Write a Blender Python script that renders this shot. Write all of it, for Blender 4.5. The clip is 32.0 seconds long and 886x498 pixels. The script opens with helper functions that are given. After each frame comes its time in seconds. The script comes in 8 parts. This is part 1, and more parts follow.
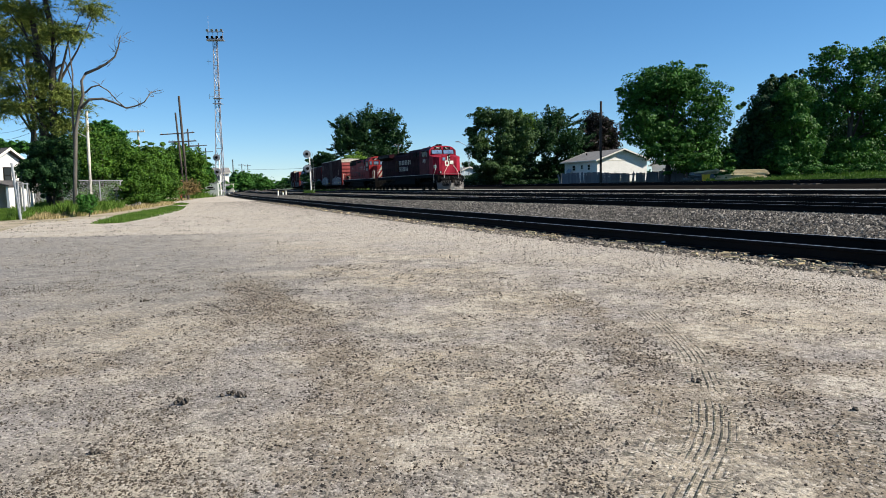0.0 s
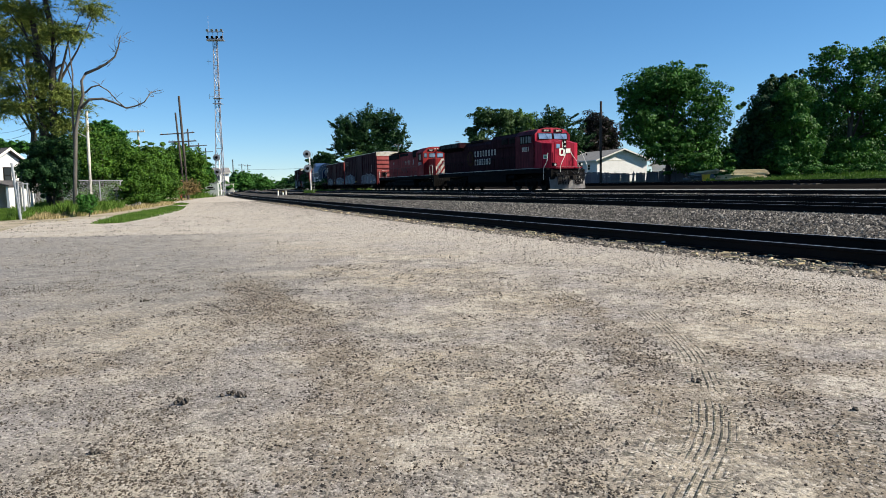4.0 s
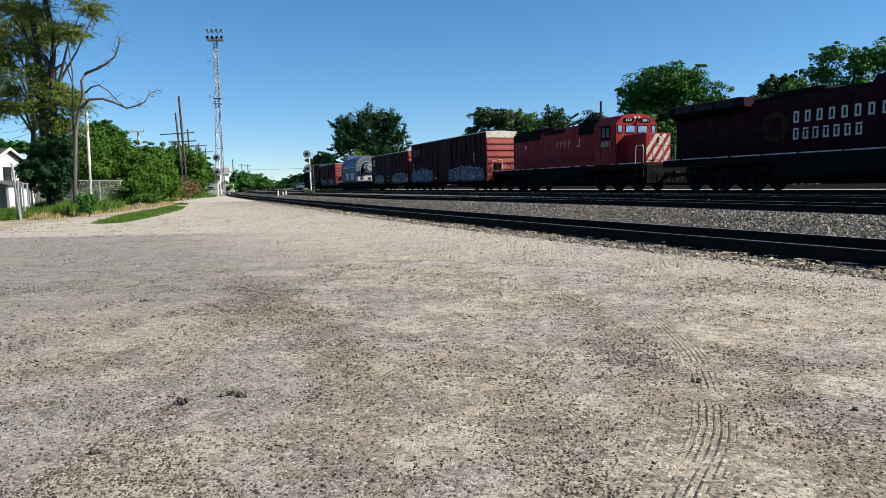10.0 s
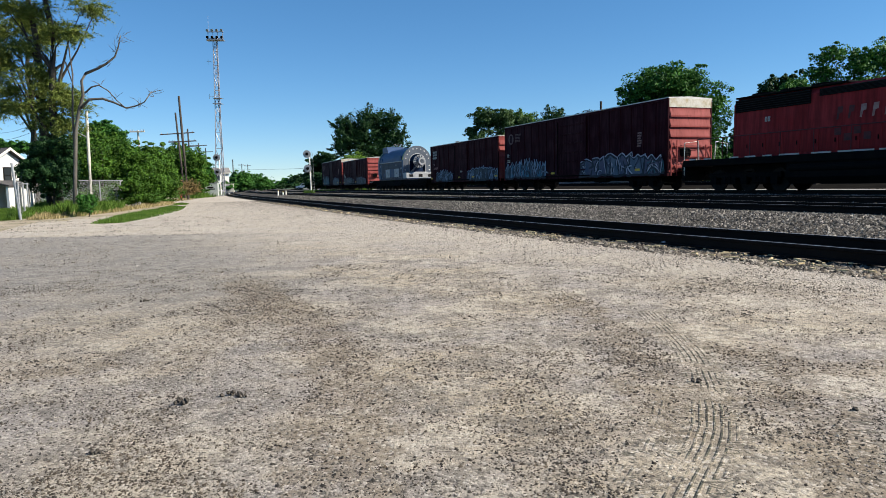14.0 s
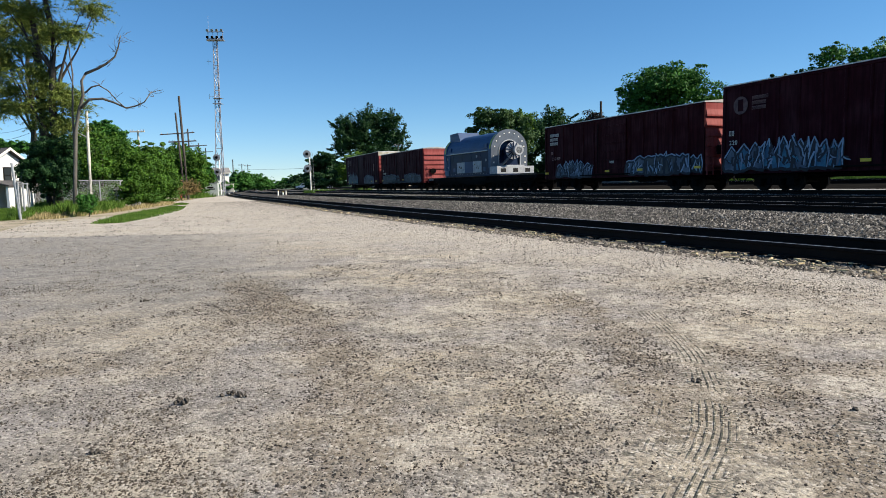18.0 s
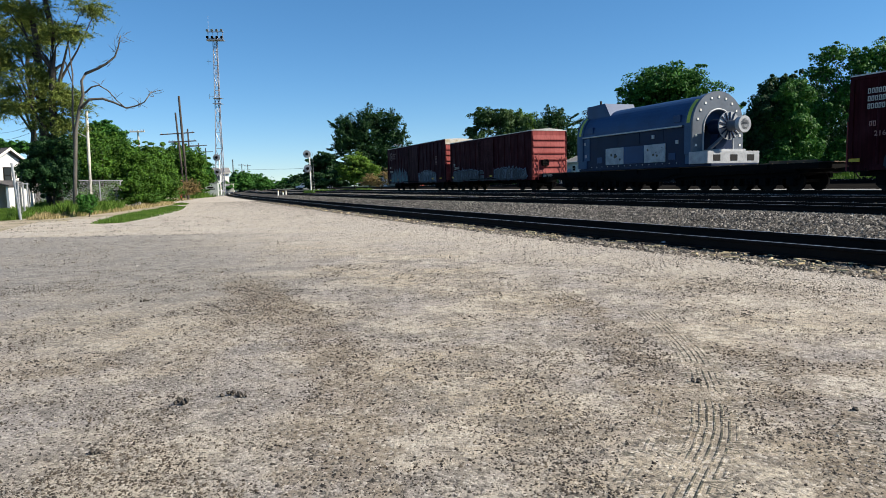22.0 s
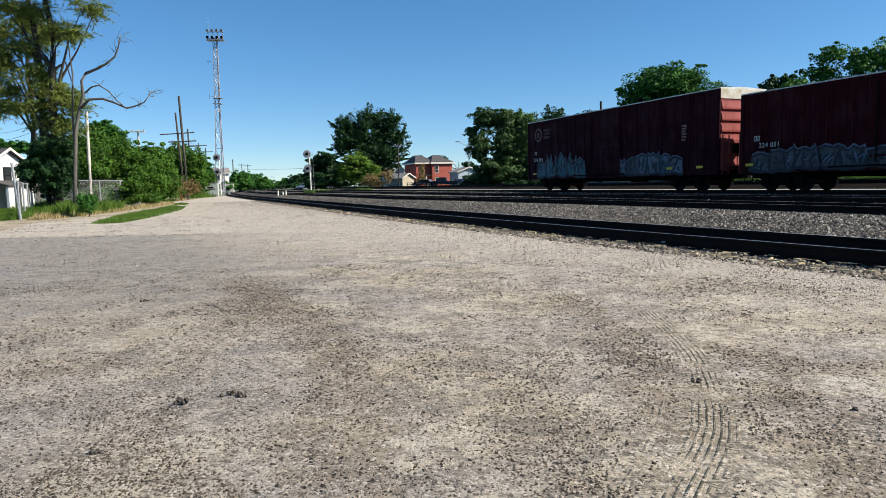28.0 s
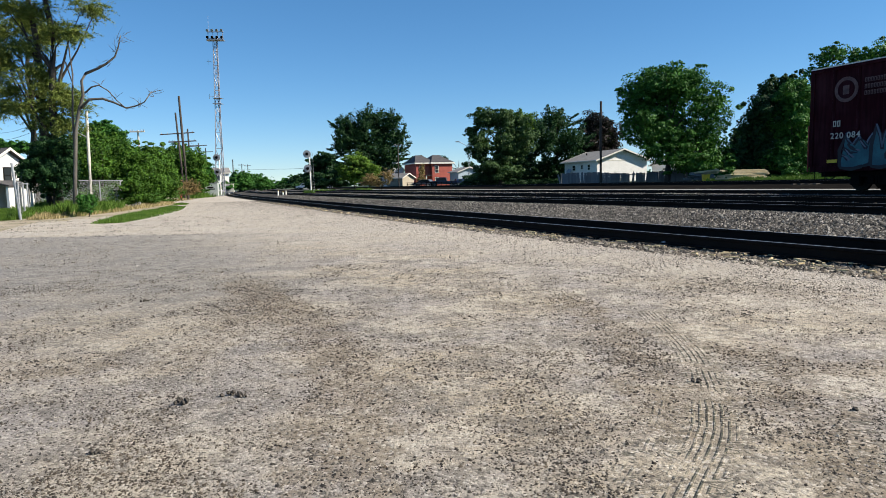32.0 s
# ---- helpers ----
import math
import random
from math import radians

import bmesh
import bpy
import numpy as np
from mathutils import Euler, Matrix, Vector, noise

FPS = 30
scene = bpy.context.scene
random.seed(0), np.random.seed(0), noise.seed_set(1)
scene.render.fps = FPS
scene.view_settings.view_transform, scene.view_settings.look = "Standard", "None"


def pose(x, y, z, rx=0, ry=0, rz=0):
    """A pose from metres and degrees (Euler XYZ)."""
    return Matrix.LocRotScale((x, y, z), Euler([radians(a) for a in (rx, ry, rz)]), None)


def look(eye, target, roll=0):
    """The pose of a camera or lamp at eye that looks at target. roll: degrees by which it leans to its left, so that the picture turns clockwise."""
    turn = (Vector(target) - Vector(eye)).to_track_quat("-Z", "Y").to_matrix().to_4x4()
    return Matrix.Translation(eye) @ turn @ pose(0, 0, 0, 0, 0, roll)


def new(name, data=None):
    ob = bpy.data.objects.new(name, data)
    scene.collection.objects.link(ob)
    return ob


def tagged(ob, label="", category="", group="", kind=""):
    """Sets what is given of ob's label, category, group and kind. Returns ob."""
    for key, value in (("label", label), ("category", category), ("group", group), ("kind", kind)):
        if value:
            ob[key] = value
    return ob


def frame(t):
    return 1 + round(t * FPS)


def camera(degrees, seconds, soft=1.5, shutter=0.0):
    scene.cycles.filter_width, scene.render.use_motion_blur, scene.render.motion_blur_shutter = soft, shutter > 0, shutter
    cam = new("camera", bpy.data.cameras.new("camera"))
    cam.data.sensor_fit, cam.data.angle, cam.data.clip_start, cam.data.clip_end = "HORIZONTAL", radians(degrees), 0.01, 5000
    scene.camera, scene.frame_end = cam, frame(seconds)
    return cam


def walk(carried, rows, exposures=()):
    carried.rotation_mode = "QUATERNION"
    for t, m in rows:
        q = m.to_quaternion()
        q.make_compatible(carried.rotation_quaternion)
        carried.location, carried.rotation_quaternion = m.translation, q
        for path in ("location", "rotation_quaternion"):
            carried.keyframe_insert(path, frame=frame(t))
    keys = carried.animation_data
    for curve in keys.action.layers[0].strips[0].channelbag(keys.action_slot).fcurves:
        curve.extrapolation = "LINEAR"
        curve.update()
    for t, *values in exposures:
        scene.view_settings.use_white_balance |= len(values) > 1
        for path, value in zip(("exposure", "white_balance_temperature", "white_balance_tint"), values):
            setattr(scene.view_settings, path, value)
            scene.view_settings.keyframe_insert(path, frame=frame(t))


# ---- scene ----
# camera on its tripod, standing still at the edge of the gravel lot
LENS = 68.27
EYE = Vector((0.0, 0.0, 1.15))
AIM = EYE + Vector((0.0, math.cos(radians(5.695)), -math.sin(radians(5.695)))) * 10
cam = camera(LENS, 32.0, soft=0.6)
walk(cam, [(0.0, look(EYE, AIM, -1.268)), (32.0, look(EYE, AIM, -1.268))], [(0.0, 0.88), (32.0, 0.88)])

# ---- daylight ----
SUN_EL, SUN_TO = radians(38), Vector((0.99, -0.14, 0.0)).normalized()
world = bpy.data.worlds.new("sky")
scene.world = world
world.use_nodes = True
wn = world.node_tree.nodes
sky = wn.new("ShaderNodeTexSky")
sky.sky_type = "NISHITA"
sky.sun_disc = False
sky.sun_elevation = SUN_EL
sky.sun_rotation = math.atan2(SUN_TO.x, SUN_TO.y)
sky.altitude, sky.air_density, sky.dust_density, sky.ozone_density = 200, 0.8, 0.0, 6.0
deep = wn.new("ShaderNodeHueSaturation")
deep.inputs["Hue"].default_value = 0.497
deep.inputs["Saturation"].default_value = 1.19
wn["Background"].inputs[1].default_value = 0.1
even = wn.new("ShaderNodeGamma")
even.inputs[1].default_value = 0.83
world.node_tree.links.new(sky.outputs[0], even.inputs[0])
blue = wn.new("ShaderNodeMix")
blue.data_type, blue.blend_type = "RGBA", "MULTIPLY"
blue.inputs[0].default_value = 1.0
blue.inputs[7].default_value = (0.95, 0.99, 1.015, 1)
world.node_tree.links.new(even.outputs[0], blue.inputs[6])
world.node_tree.links.new(blue.outputs[2], deep.inputs["Color"])
world.node_tree.links.new(deep.outputs[0], wn["Background"].inputs[0])
sun = new("sun", bpy.data.lights.new("sun", "SUN"))
sun.data.energy, sun.data.angle, sun.data.color = 5.0, radians(0.53), (1.0, 0.92, 0.79)
sun_way = SUN_TO * math.cos(SUN_EL) + Vector((0, 0, math.sin(SUN_EL)))
sun.matrix_world = look(sun_way * 200, (0, 0, 0))

# ---- plan: s runs along the tracks (growing the way the train goes), q away from the camera ----
TURN = radians(22.252)
CT, ST = math.cos(TURN), math.sin(TURN)
BEND, BEND_AT = 0.00091, -67.9
Z_NEAR, Z_MAIN = 0.21, 0.505   # rail tops of the siding and of the main tracks


def spot(q, s):
    if s < BEND_AT:
        q += BEND / 2 * (BEND_AT - s) ** 2
    return q * CT + s * ST, q * ST - s * CT


def flare(s):
    d = max(0.0, s + 28.0)
    return 0.0013 * d * d if d < 30 else 1.17 + 0.078 * (d - 30)


def siding_q(s):
    return 8.13 + flare(s)


def second_q(s):
    d = max(0.0, -12.0 - s)
    return max(11.9, 13.7 - 0.0035 * d * d)


def ramp(x, a, b):
    t = min(1.0, max(0.0, (x - a) / (b - a)))
    return t * t * (3 - 2 * t)


def ground_z(q, s):
    q -= flare(s) * (1 - ramp(q, 11, 14))
    z = 0.33 * ramp(q, 9.2, second_q(s) - 1.35)
    z += 0.10 * ramp(q, 27.9, 30.5) + 0.2 * ramp(q, 48, 62)
    z += 0.25 * ramp(q, 34, 37) + 0.22 * ramp(q, 48.2, 50.6) * ramp(s, -62, -50)
    z -= 0.25 * ramp(-q, 6, 40)
    return z

# ---- materials ----
def nodes_of(name):
    m = bpy.data.materials.new(name)
    m.use_nodes = True
    t = m.node_tree
    return m, t.nodes, t.links, t.nodes["Principled BSDF"]


def noise_node(n, l, co, scale, detail=4.0, rough=0.55):
    t = n.new("ShaderNodeTexNoise")
    t.inputs["Scale"].default_value, t.inputs["Detail"].default_value, t.inputs["Roughness"].default_value = scale, detail, rough
    l.new(co, t.inputs["Vector"])
    return t.outputs["Fac"]


def step_node(n, l, fac, a, b):
    r = n.new("ShaderNodeMapRange")
    r.interpolation_type = "SMOOTHSTEP"
    r.inputs[1].default_value, r.inputs[2].default_value = a, b
    l.new(fac, r.inputs[0])
    return r.outputs[0]


def mix_node(n, l, fac, a, b):
    x = n.new("ShaderNodeMix")
    x.data_type = "RGBA"
    if isinstance(fac, float):
        x.inputs[0].default_value = fac
    else:
        l.new(fac, x.inputs[0])
    for i, v in ((6, a), (7, b)):
        if isinstance(v, tuple):
            x.inputs[i].default_value = (*v, 1)
        else:
            l.new(v, x.inputs[i])
    return x.outputs[2]


def times_node(n, l, a, b, op="MULTIPLY"):
    x = n.new("ShaderNodeMath")
    x.operation = op
    for i, v in ((0, a), (1, b)):
        if isinstance(v, (int, float)):
            x.inputs[i].default_value = v
        else:
            l.new(v, x.inputs[i])
    return x.outputs[0]


def bump_node(n, l, bsdf, height, strength=0.3, dist=0.01):
    b = n.new("ShaderNodeBump")
    b.inputs["Strength"].default_value, b.inputs["Distance"].default_value = strength, dist
    l.new(height, b.inputs["Height"])
    l.new(b.outputs[0], bsdf.inputs["Normal"])


def where(n, kind="Object"):
    return n.new("ShaderNodeTexCoord").outputs[kind]


def plain(name, col, col2=None, rough=0.6, metal=0.0, scale=3.0, fine=40.0, bump=0.15, dist=0.004, streak=False, random_tint=0.0, gloss=0.5):
    """Two tones mixed by a coarse noise, a finer grain over it, and a little relief."""
    m, n, l, b = nodes_of(name)
    co = where(n)
    if streak:
        mp = n.new("ShaderNodeMapping")
        mp.inputs["Scale"].default_value = (1, 1, 0.12)
        l.new(co, mp.inputs[0])
        co2 = mp.outputs[0]
    else:
        co2 = co
    col2 = col2 or tuple(c * 0.7 for c in col)
    big = step_node(n, l, noise_node(n, l, co2, scale), 0.35, 0.7)
    small = noise_node(n, l, co, fine, 3.0)
    c = mix_node(n, l, big, col, col2)
    c = mix_node(n, l, step_node(n, l, small, 0.45, 0.8), c, mix_node(n, l, 0.35, c, (0.02, 0.02, 0.02)))
    if random_tint:
        info = n.new("ShaderNodeObjectInfo")
        hsv = n.new("ShaderNodeHueSaturation")
        v = times_node(n, l, times_node(n, l, info.outputs["Random"], 2 * random_tint), 1 - random_tint, "ADD")
        l.new(v, hsv.inputs["Value"])
        l.new(c, hsv.inputs["Color"])
        c = hsv.outputs[0]
    l.new(c, b.inputs["Base Color"])
    b.inputs["Metallic"].default_value = metal
    b.inputs["Specular IOR Level"].default_value = gloss
    r = times_node(n, l, times_node(n, l, small, 0.25), rough - 0.12, "ADD")
    l.new(r, b.inputs["Roughness"])
    if bump:
        bump_node(n, l, b, small, bump, dist)
    return m


def leaf_mat(name, a, b_, through_it=0.17):
    m, n, l, b = nodes_of(name)
    g = n.new("ShaderNodeNewGeometry")
    c = mix_node(n, l, g.outputs["Random Per Island"], a, b_)
    big = step_node(n, l, noise_node(n, l, where(n), 0.5), 0.4, 0.65)
    c = mix_node(n, l, big, c, mix_node(n, l, 0.45, c, tuple(x * 0.6 for x in a)))
    l.new(c, b.inputs["Base Color"])
    b.inputs["Roughness"].default_value = 0.55
    b.inputs["Specular IOR Level"].default_value = 0.12
    tr = n.new("ShaderNodeBsdfTranslucent")
    l.new(mix_node(n, l, 0.4, c, (0.11, 0.28, 0.03)), tr.inputs[0])
    mx = n.new("ShaderNodeMixShader")
    mx.inputs[0].default_value = through_it
    l.new(b.outputs[0], mx.inputs[1])
    l.new(tr.outputs[0], mx.inputs[2])
    l.new(mx.outputs[0], n["Material Output"].inputs[0])
    return m


def stone_mat(name, dark, light, warm, rough=0.9, power=2.0):
    m, n, l, b = nodes_of(name)
    g = n.new("ShaderNodeNewGeometry")
    c = mix_node(n, l, times_node(n, l, g.outputs["Random Per Island"], power, "POWER"), dark, light)
    c = mix_node(n, l, step_node(n, l, noise_node(n, l, where(n), 1.3), 0.45, 0.7), c, mix_node(n, l, 0.5, c, warm))
    l.new(c, b.inputs["Base Color"])
    b.inputs["Roughness"].default_value = rough
    bump_node(n, l, b, noise_node(n, l, where(n), 60.0), 0.3, 0.01)
    return m


def lot_mat():
    """Worn asphalt under loose gravel and dirt, with tyre tracks."""
    m, n, l, b = nodes_of("gravel_lot")
    co = where(n)
    sep = n.new("ShaderNodeSeparateXYZ")
    l.new(co, sep.inputs[0])
    x, y = sep.outputs[0], sep.outputs[1]
    grain = noise_node(n, l, co, 130.0, 2.0, 0.6)
    speck = n.new("ShaderNodeTexVoronoi")
    speck.inputs["Scale"].default_value = 70.0
    l.new(co, speck.inputs["Vector"])
    hue = n.new("ShaderNodeSeparateColor")
    l.new(speck.outputs["Color"], hue.inputs[0])
    mid = noise_node(n, l, co, 4.5, 5.0, 0.65)
    rough_mid = noise_node(n, l, co, 9.0, 5.0, 0.7)
    # worn grey asphalt and tan dirt in drifts of about the same lightness
    drift = step_node(n, l, noise_node(n, l, co, 0.45, 6.0, 0.62), 0.40, 0.60)
    base = mix_node(n, l, drift, (0.315, 0.284, 0.258), (0.40, 0.335, 0.24))
    pale_spots = step_node(n, l, noise_node(n, l, co, 1.3, 6.0, 0.68), 0.47, 0.58)
    base = mix_node(n, l, times_node(n, l, pale_spots, 0.65), base, (0.50, 0.445, 0.352))
    dark_spots = step_node(n, l, noise_node(n, l, co, 1.9, 6.0, 0.72), 0.48, 0.58)
    base = mix_node(n, l, times_node(n, l, dark_spots, 0.6), base, (0.135, 0.118, 0.10))
    base = mix_node(n, l, times_node(n, l, step_node(n, l, rough_mid, 0.49, 0.58), 0.55), base, (0.12, 0.105, 0.088))
    q = times_node(n, l, times_node(n, l, x, CT), times_node(n, l, y, ST), "ADD")
    wob = times_node(n, l, noise_node(n, l, co, 0.35, 5.0, 0.6), 3.0)
    # paler, looser gravel towards the tracks and at the far end; bare asphalt near the drive
    pale = step_node(n, l, times_node(n, l, q, wob, "ADD"), 4.5, 8.0)
    base = mix_node(n, l, times_node(n, l, pale, 0.55), base, (0.47, 0.42, 0.355))
    edge = times_node(n, l, y, times_node(n, l, wob, 0.5), "ADD")
    far = step_node(n, l, edge, 8.0, 19.0)
    base = mix_node(n, l, times_node(n, l, far, 0.6), base, (0.48, 0.43, 0.365))
    tar = times_node(n, l, step_node(n, l, times_node(n, l, q, wob, "SUBTRACT"), 1.8, -2.2), step_node(n, l, edge, 17.9, 17.4))
    bare = times_node(n, l, times_node(n, l, step_node(n, l, edge, 5.5, 9.0), 0.5), 0.3, "ADD")
    base = mix_node(n, l, times_node(n, l, tar, bare), base, mix_node(n, l, step_node(n, l, mid, 0.4, 0.62), (0.135, 0.129, 0.122), (0.24, 0.228, 0.21)))

    def marked(key):
        a = n.new("ShaderNodeAttribute")
        a.attribute_name = key
        return a.outputs["Fac"]
    # brown grit swept into bands, and tyre tread pressed into the dirt
    brown = times_node(n, l, marked("grit"), times_node(n, l, times_node(n, l, mid, 0.5, "SUBTRACT"), 4.0), "ADD")
    brown = step_node(n, l, brown, 0.15, 1.0)
    base = mix_node(n, l, times_node(n, l, brown, 0.5), base, (0.19, 0.148, 0.098))
    side = times_node(n, l, marked("tread_side"), times_node(n, l, times_node(n, l, mid, 0.5, "SUBTRACT"), 0.02), "ADD")
    band = marked("tread")
    ribs = step_node(n, l, times_node(n, l, times_node(n, l, side, 190.0), 0.0, "SINE"), 0.15, 0.8)
    lug = noise_node(n, l, co, 22.0, 3.0, 0.6)
    worn = step_node(n, l, noise_node(n, l, co, 3.4, 4.0), 0.40, 0.52)
    cut = times_node(n, l, times_node(n, l, times_node(n, l, band, ribs), worn), step_node(n, l, lug, 0.30, 0.55))
    base = mix_node(n, l, times_node(n, l, band, 0.35), base, (0.27, 0.22, 0.155))
    base = mix_node(n, l, times_node(n, l, cut, 0.9), base, (0.05, 0.055, 0.04))
    # a few larger dark stones
    big = n.new("ShaderNodeTexVoronoi")
    big.inputs["Scale"].default_value = 30.0
    l.new(co, big.inputs["Vector"])
    bh = n.new("ShaderNodeSeparateColor")
    l.new(big.outputs["Color"], bh.inputs[0])
    lump = times_node(n, l, step_node(n, l, bh.outputs[0], 0.80, 0.86), step_node(n, l, big.outputs["Distance"], 0.42, 0.25))
    base = mix_node(n, l, times_node(n, l, lump, 0.8), base, (0.06, 0.052, 0.045))
    clots = step_node(n, l, noise_node(n, l, co, 16.0, 4.0, 0.75), 0.54, 0.66)
    base = mix_node(n, l, times_node(n, l, clots, 0.55), base, mix_node(n, l, 0.6, base, (0.05, 0.045, 0.04)))
    # single small stones
    base = mix_node(n, l, step_node(n, l, hue.outputs[0], 0.78, 0.88), base, mix_node(n, l, 0.55, base, (0.05, 0.045, 0.04)))
    base = mix_node(n, l, step_node(n, l, hue.outputs[1], 0.82, 0.92), base, mix_node(n, l, 0.45, base, (0.58, 0.53, 0.46)))
    base = mix_node(n, l, step_node(n, l, grain, 0.5, 0.75), base, mix_node(n, l, 0.25, base, (0.06, 0.055, 0.05)))
    l.new(base, b.inputs["Base Color"])
    b.inputs["Roughness"].default_value = 0.92
    b.inputs["Specular IOR Level"].default_value = 0.2
    h = times_node(n, l, times_node(n, l, speck.outputs["Distance"], -0.5), times_node(n, l, grain, 0.6), "ADD")
    h = times_node(n, l, h, times_node(n, l, noise_node(n, l, co, 38.0, 5.0, 0.7), 1.6), "ADD")
    h = times_node(n, l, h, times_node(n, l, cut, 1.6), "SUBTRACT")
    bump_node(n, l, b, h, 0.7, 0.012)
    return m


def soil_mat(name, grass, dry, soil, bare=0.5):
    m, n, l, b = nodes_of(name)
    co = where(n)
    c = mix_node(n, l, step_node(n, l, noise_node(n, l, co, 0.25, 5.0), 0.4, 0.65), grass, dry)
    c = mix_node(n, l, step_node(n, l, noise_node(n, l, co, 0.6, 6.0, 0.65), bare, bare + 0.15), c, soil)
    f = noise_node(n, l, co, 25.0, 3.0)
    c = mix_node(n, l, step_node(n, l, f, 0.4, 0.8), c, mix_node(n, l, 0.6, c, (0.03, 0.03, 0.02)))
    l.new(c, b.inputs["Base Color"])
    b.inputs["Roughness"].default_value = 0.95
    bump_node(n, l, b, f, 0.8, 0.03)
    return m


def brushed(name, col, dirt, rough=0.45, metal=0.0, low=0.35):
    """Car-body paint: faded in patches, with streaks of dirt running down from above."""
    m, n, l, b = nodes_of(name)
    co = where(n)
    mp = n.new("ShaderNodeMapping")
    mp.inputs["Scale"].default_value = (3.0, 3.0, 0.25)
    l.new(co, mp.inputs[0])
    run = step_node(n, l, noise_node(n, l, mp.outputs[0], 2.2, 5.0, 0.65), low, low + 0.4)
    patch = step_node(n, l, noise_node(n, l, co, 0.8, 4.0), 0.35, 0.7)
    c = mix_node(n, l, patch, col, tuple(min(1, x * 1.25 + 0.01) for x in col))
    c = mix_node(n, l, times_node(n, l, run, 0.6), c, dirt)
    g = noise_node(n, l, co, 30.0, 4.0)
    c = mix_node(n, l, step_node(n, l, g, 0.58, 0.75), c, mix_node(n, l, 0.4, c, dirt))
    l.new(c, b.inputs["Base Color"])
    b.inputs["Metallic"].default_value = metal
    b.inputs["Specular IOR Level"].default_value = 0.07
    l.new(times_node(n, l, times_node(n, l, run, 0.25), rough, "ADD"), b.inputs["Roughness"])
    bump_node(n, l, b, g, 0.08, 0.004)
    return m


M_LOT = lot_mat()
M_BALLAST = plain("ballast_bed", (0.06, 0.053, 0.046), (0.10, 0.088, 0.076), 0.95, 0, 1.5, 22.0, 1.0, 0.05, gloss=0.1)
M_STONE = stone_mat("ballast_stone", (0.008, 0.0075, 0.007), (0.30, 0.277, 0.245), (0.08, 0.072, 0.06), power=3.1)
M_GRAVEL = stone_mat("lot_gravel", (0.03, 0.026, 0.022), (0.50, 0.455, 0.40), (0.30, 0.255, 0.20), power=1.4)
M_STONEDIRT = stone_mat("dirty_ballast", (0.012, 0.011, 0.010), (0.22, 0.19, 0.15), (0.13, 0.095, 0.06))
M_PEBBLE = stone_mat("pebble", (0.010, 0.008, 0.006), (0.40, 0.36, 0.30), (0.20, 0.155, 0.10), power=2.6)
M_GRIT = stone_mat("grit_stone", (0.008, 0.0065, 0.005), (0.10, 0.077, 0.052), (0.06, 0.042, 0.027))
M_FIELD = soil_mat("field", (0.022, 0.05, 0.010), (0.04, 0.065, 0.016), (0.06, 0.06, 0.03), 0.62)
M_VERGE = soil_mat("verge", (0.20, 0.18, 0.09), (0.30, 0.24, 0.15), (0.36, 0.30, 0.22), 0.40)
M_YARD = plain("yard_cinder", (0.30, 0.285, 0.27), (0.44, 0.42, 0.395), 0.95, 0, 0.6, 18.0, 0.6, 0.02)
# oily cinders; the yard rails' shadows are put into this near-black
M_CINDER = plain("shaded_oily_cinders", (0.009, 0.0085, 0.008), (0.016, 0.015, 0.013), 0.95, 0, 0.8, 18.0, 0.5, 0.02, gloss=0.0)
M_RAIL = plain("rail_steel", (0.012, 0.009, 0.008), (0.008, 0.006, 0.005), 0.8, 0.0, 2.0, 40.0, 0.2, gloss=0.1)
M_RAILTOP = plain("rail_head", (0.42, 0.40, 0.38), (0.30, 0.28, 0.26), 0.38, 0.9, 2.0, 60.0, 0.02)
M_TIE = plain("tie_wood", (0.13, 0.11, 0.09), (0.07, 0.06, 0.05), 0.9, 0, 2.0, 30.0, 0.5, 0.01, random_tint=0.4)
# maroon darker than the real paint: the car sides' shade is in it
M_RED = brushed("shaded_maroon_paint", (0.031, 0.0014, 0.0055), (0.008, 0.001, 0.002), 0.55, 0, 0.28)
M_BRIGHT = brushed("engine_red", (0.28, 0.020, 0.022), (0.06, 0.012, 0.012), 0.45, 0, 0.28)
# nose and cab front: the locomotive red in its sunlit tone
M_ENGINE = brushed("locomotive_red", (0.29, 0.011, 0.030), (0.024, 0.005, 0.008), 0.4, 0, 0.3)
# cab: the same red darkened, the shaded side is put into the paint
M_CAB = brushed("shaded_cab_red", (0.088, 0.004, 0.011), (0.014, 0.003, 0.006), 0.45, 0, 0.28)
# hood: grime, plus the side's shade darkened into the red
M_HOOD = brushed("shaded_grimy_red", (0.030, 0.0018, 0.006), (0.004, 0.0013, 0.003), 0.55, 0, 0.2)
# oxide red with the shade of the car sides darkened in as well
M_OXIDE = brushed("shaded_oxide_red", (0.038, 0.0022, 0.005), (0.009, 0.0012, 0.002), 0.55, 0, 0.28)
# faded red of the ends, left at the tone of the sunlit faces
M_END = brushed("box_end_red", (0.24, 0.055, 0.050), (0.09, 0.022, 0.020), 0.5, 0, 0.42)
M_WHITE = plain("white_paint", (0.80, 0.78, 0.72), (0.66, 0.62, 0.52), 0.5, 0, 3.0, 25.0, 0.03)
M_BLACK = plain("underframe_black", (0.004, 0.004, 0.0045), (0.008, 0.007, 0.006), 0.85, 0.0, 2.0, 30.0, 0.2, gloss=0.06)
M_WHEEL = plain("wheel_steel", (0.02, 0.016, 0.013), (0.012, 0.01, 0.009), 0.75, 0.0, 4.0, 40.0, 0.1, gloss=0.1)
M_BANDWHITE = plain("stained_white_band", (0.56, 0.53, 0.46), (0.40, 0.33, 0.20), 0.6, 0, 2.2, 18.0, 0.04)
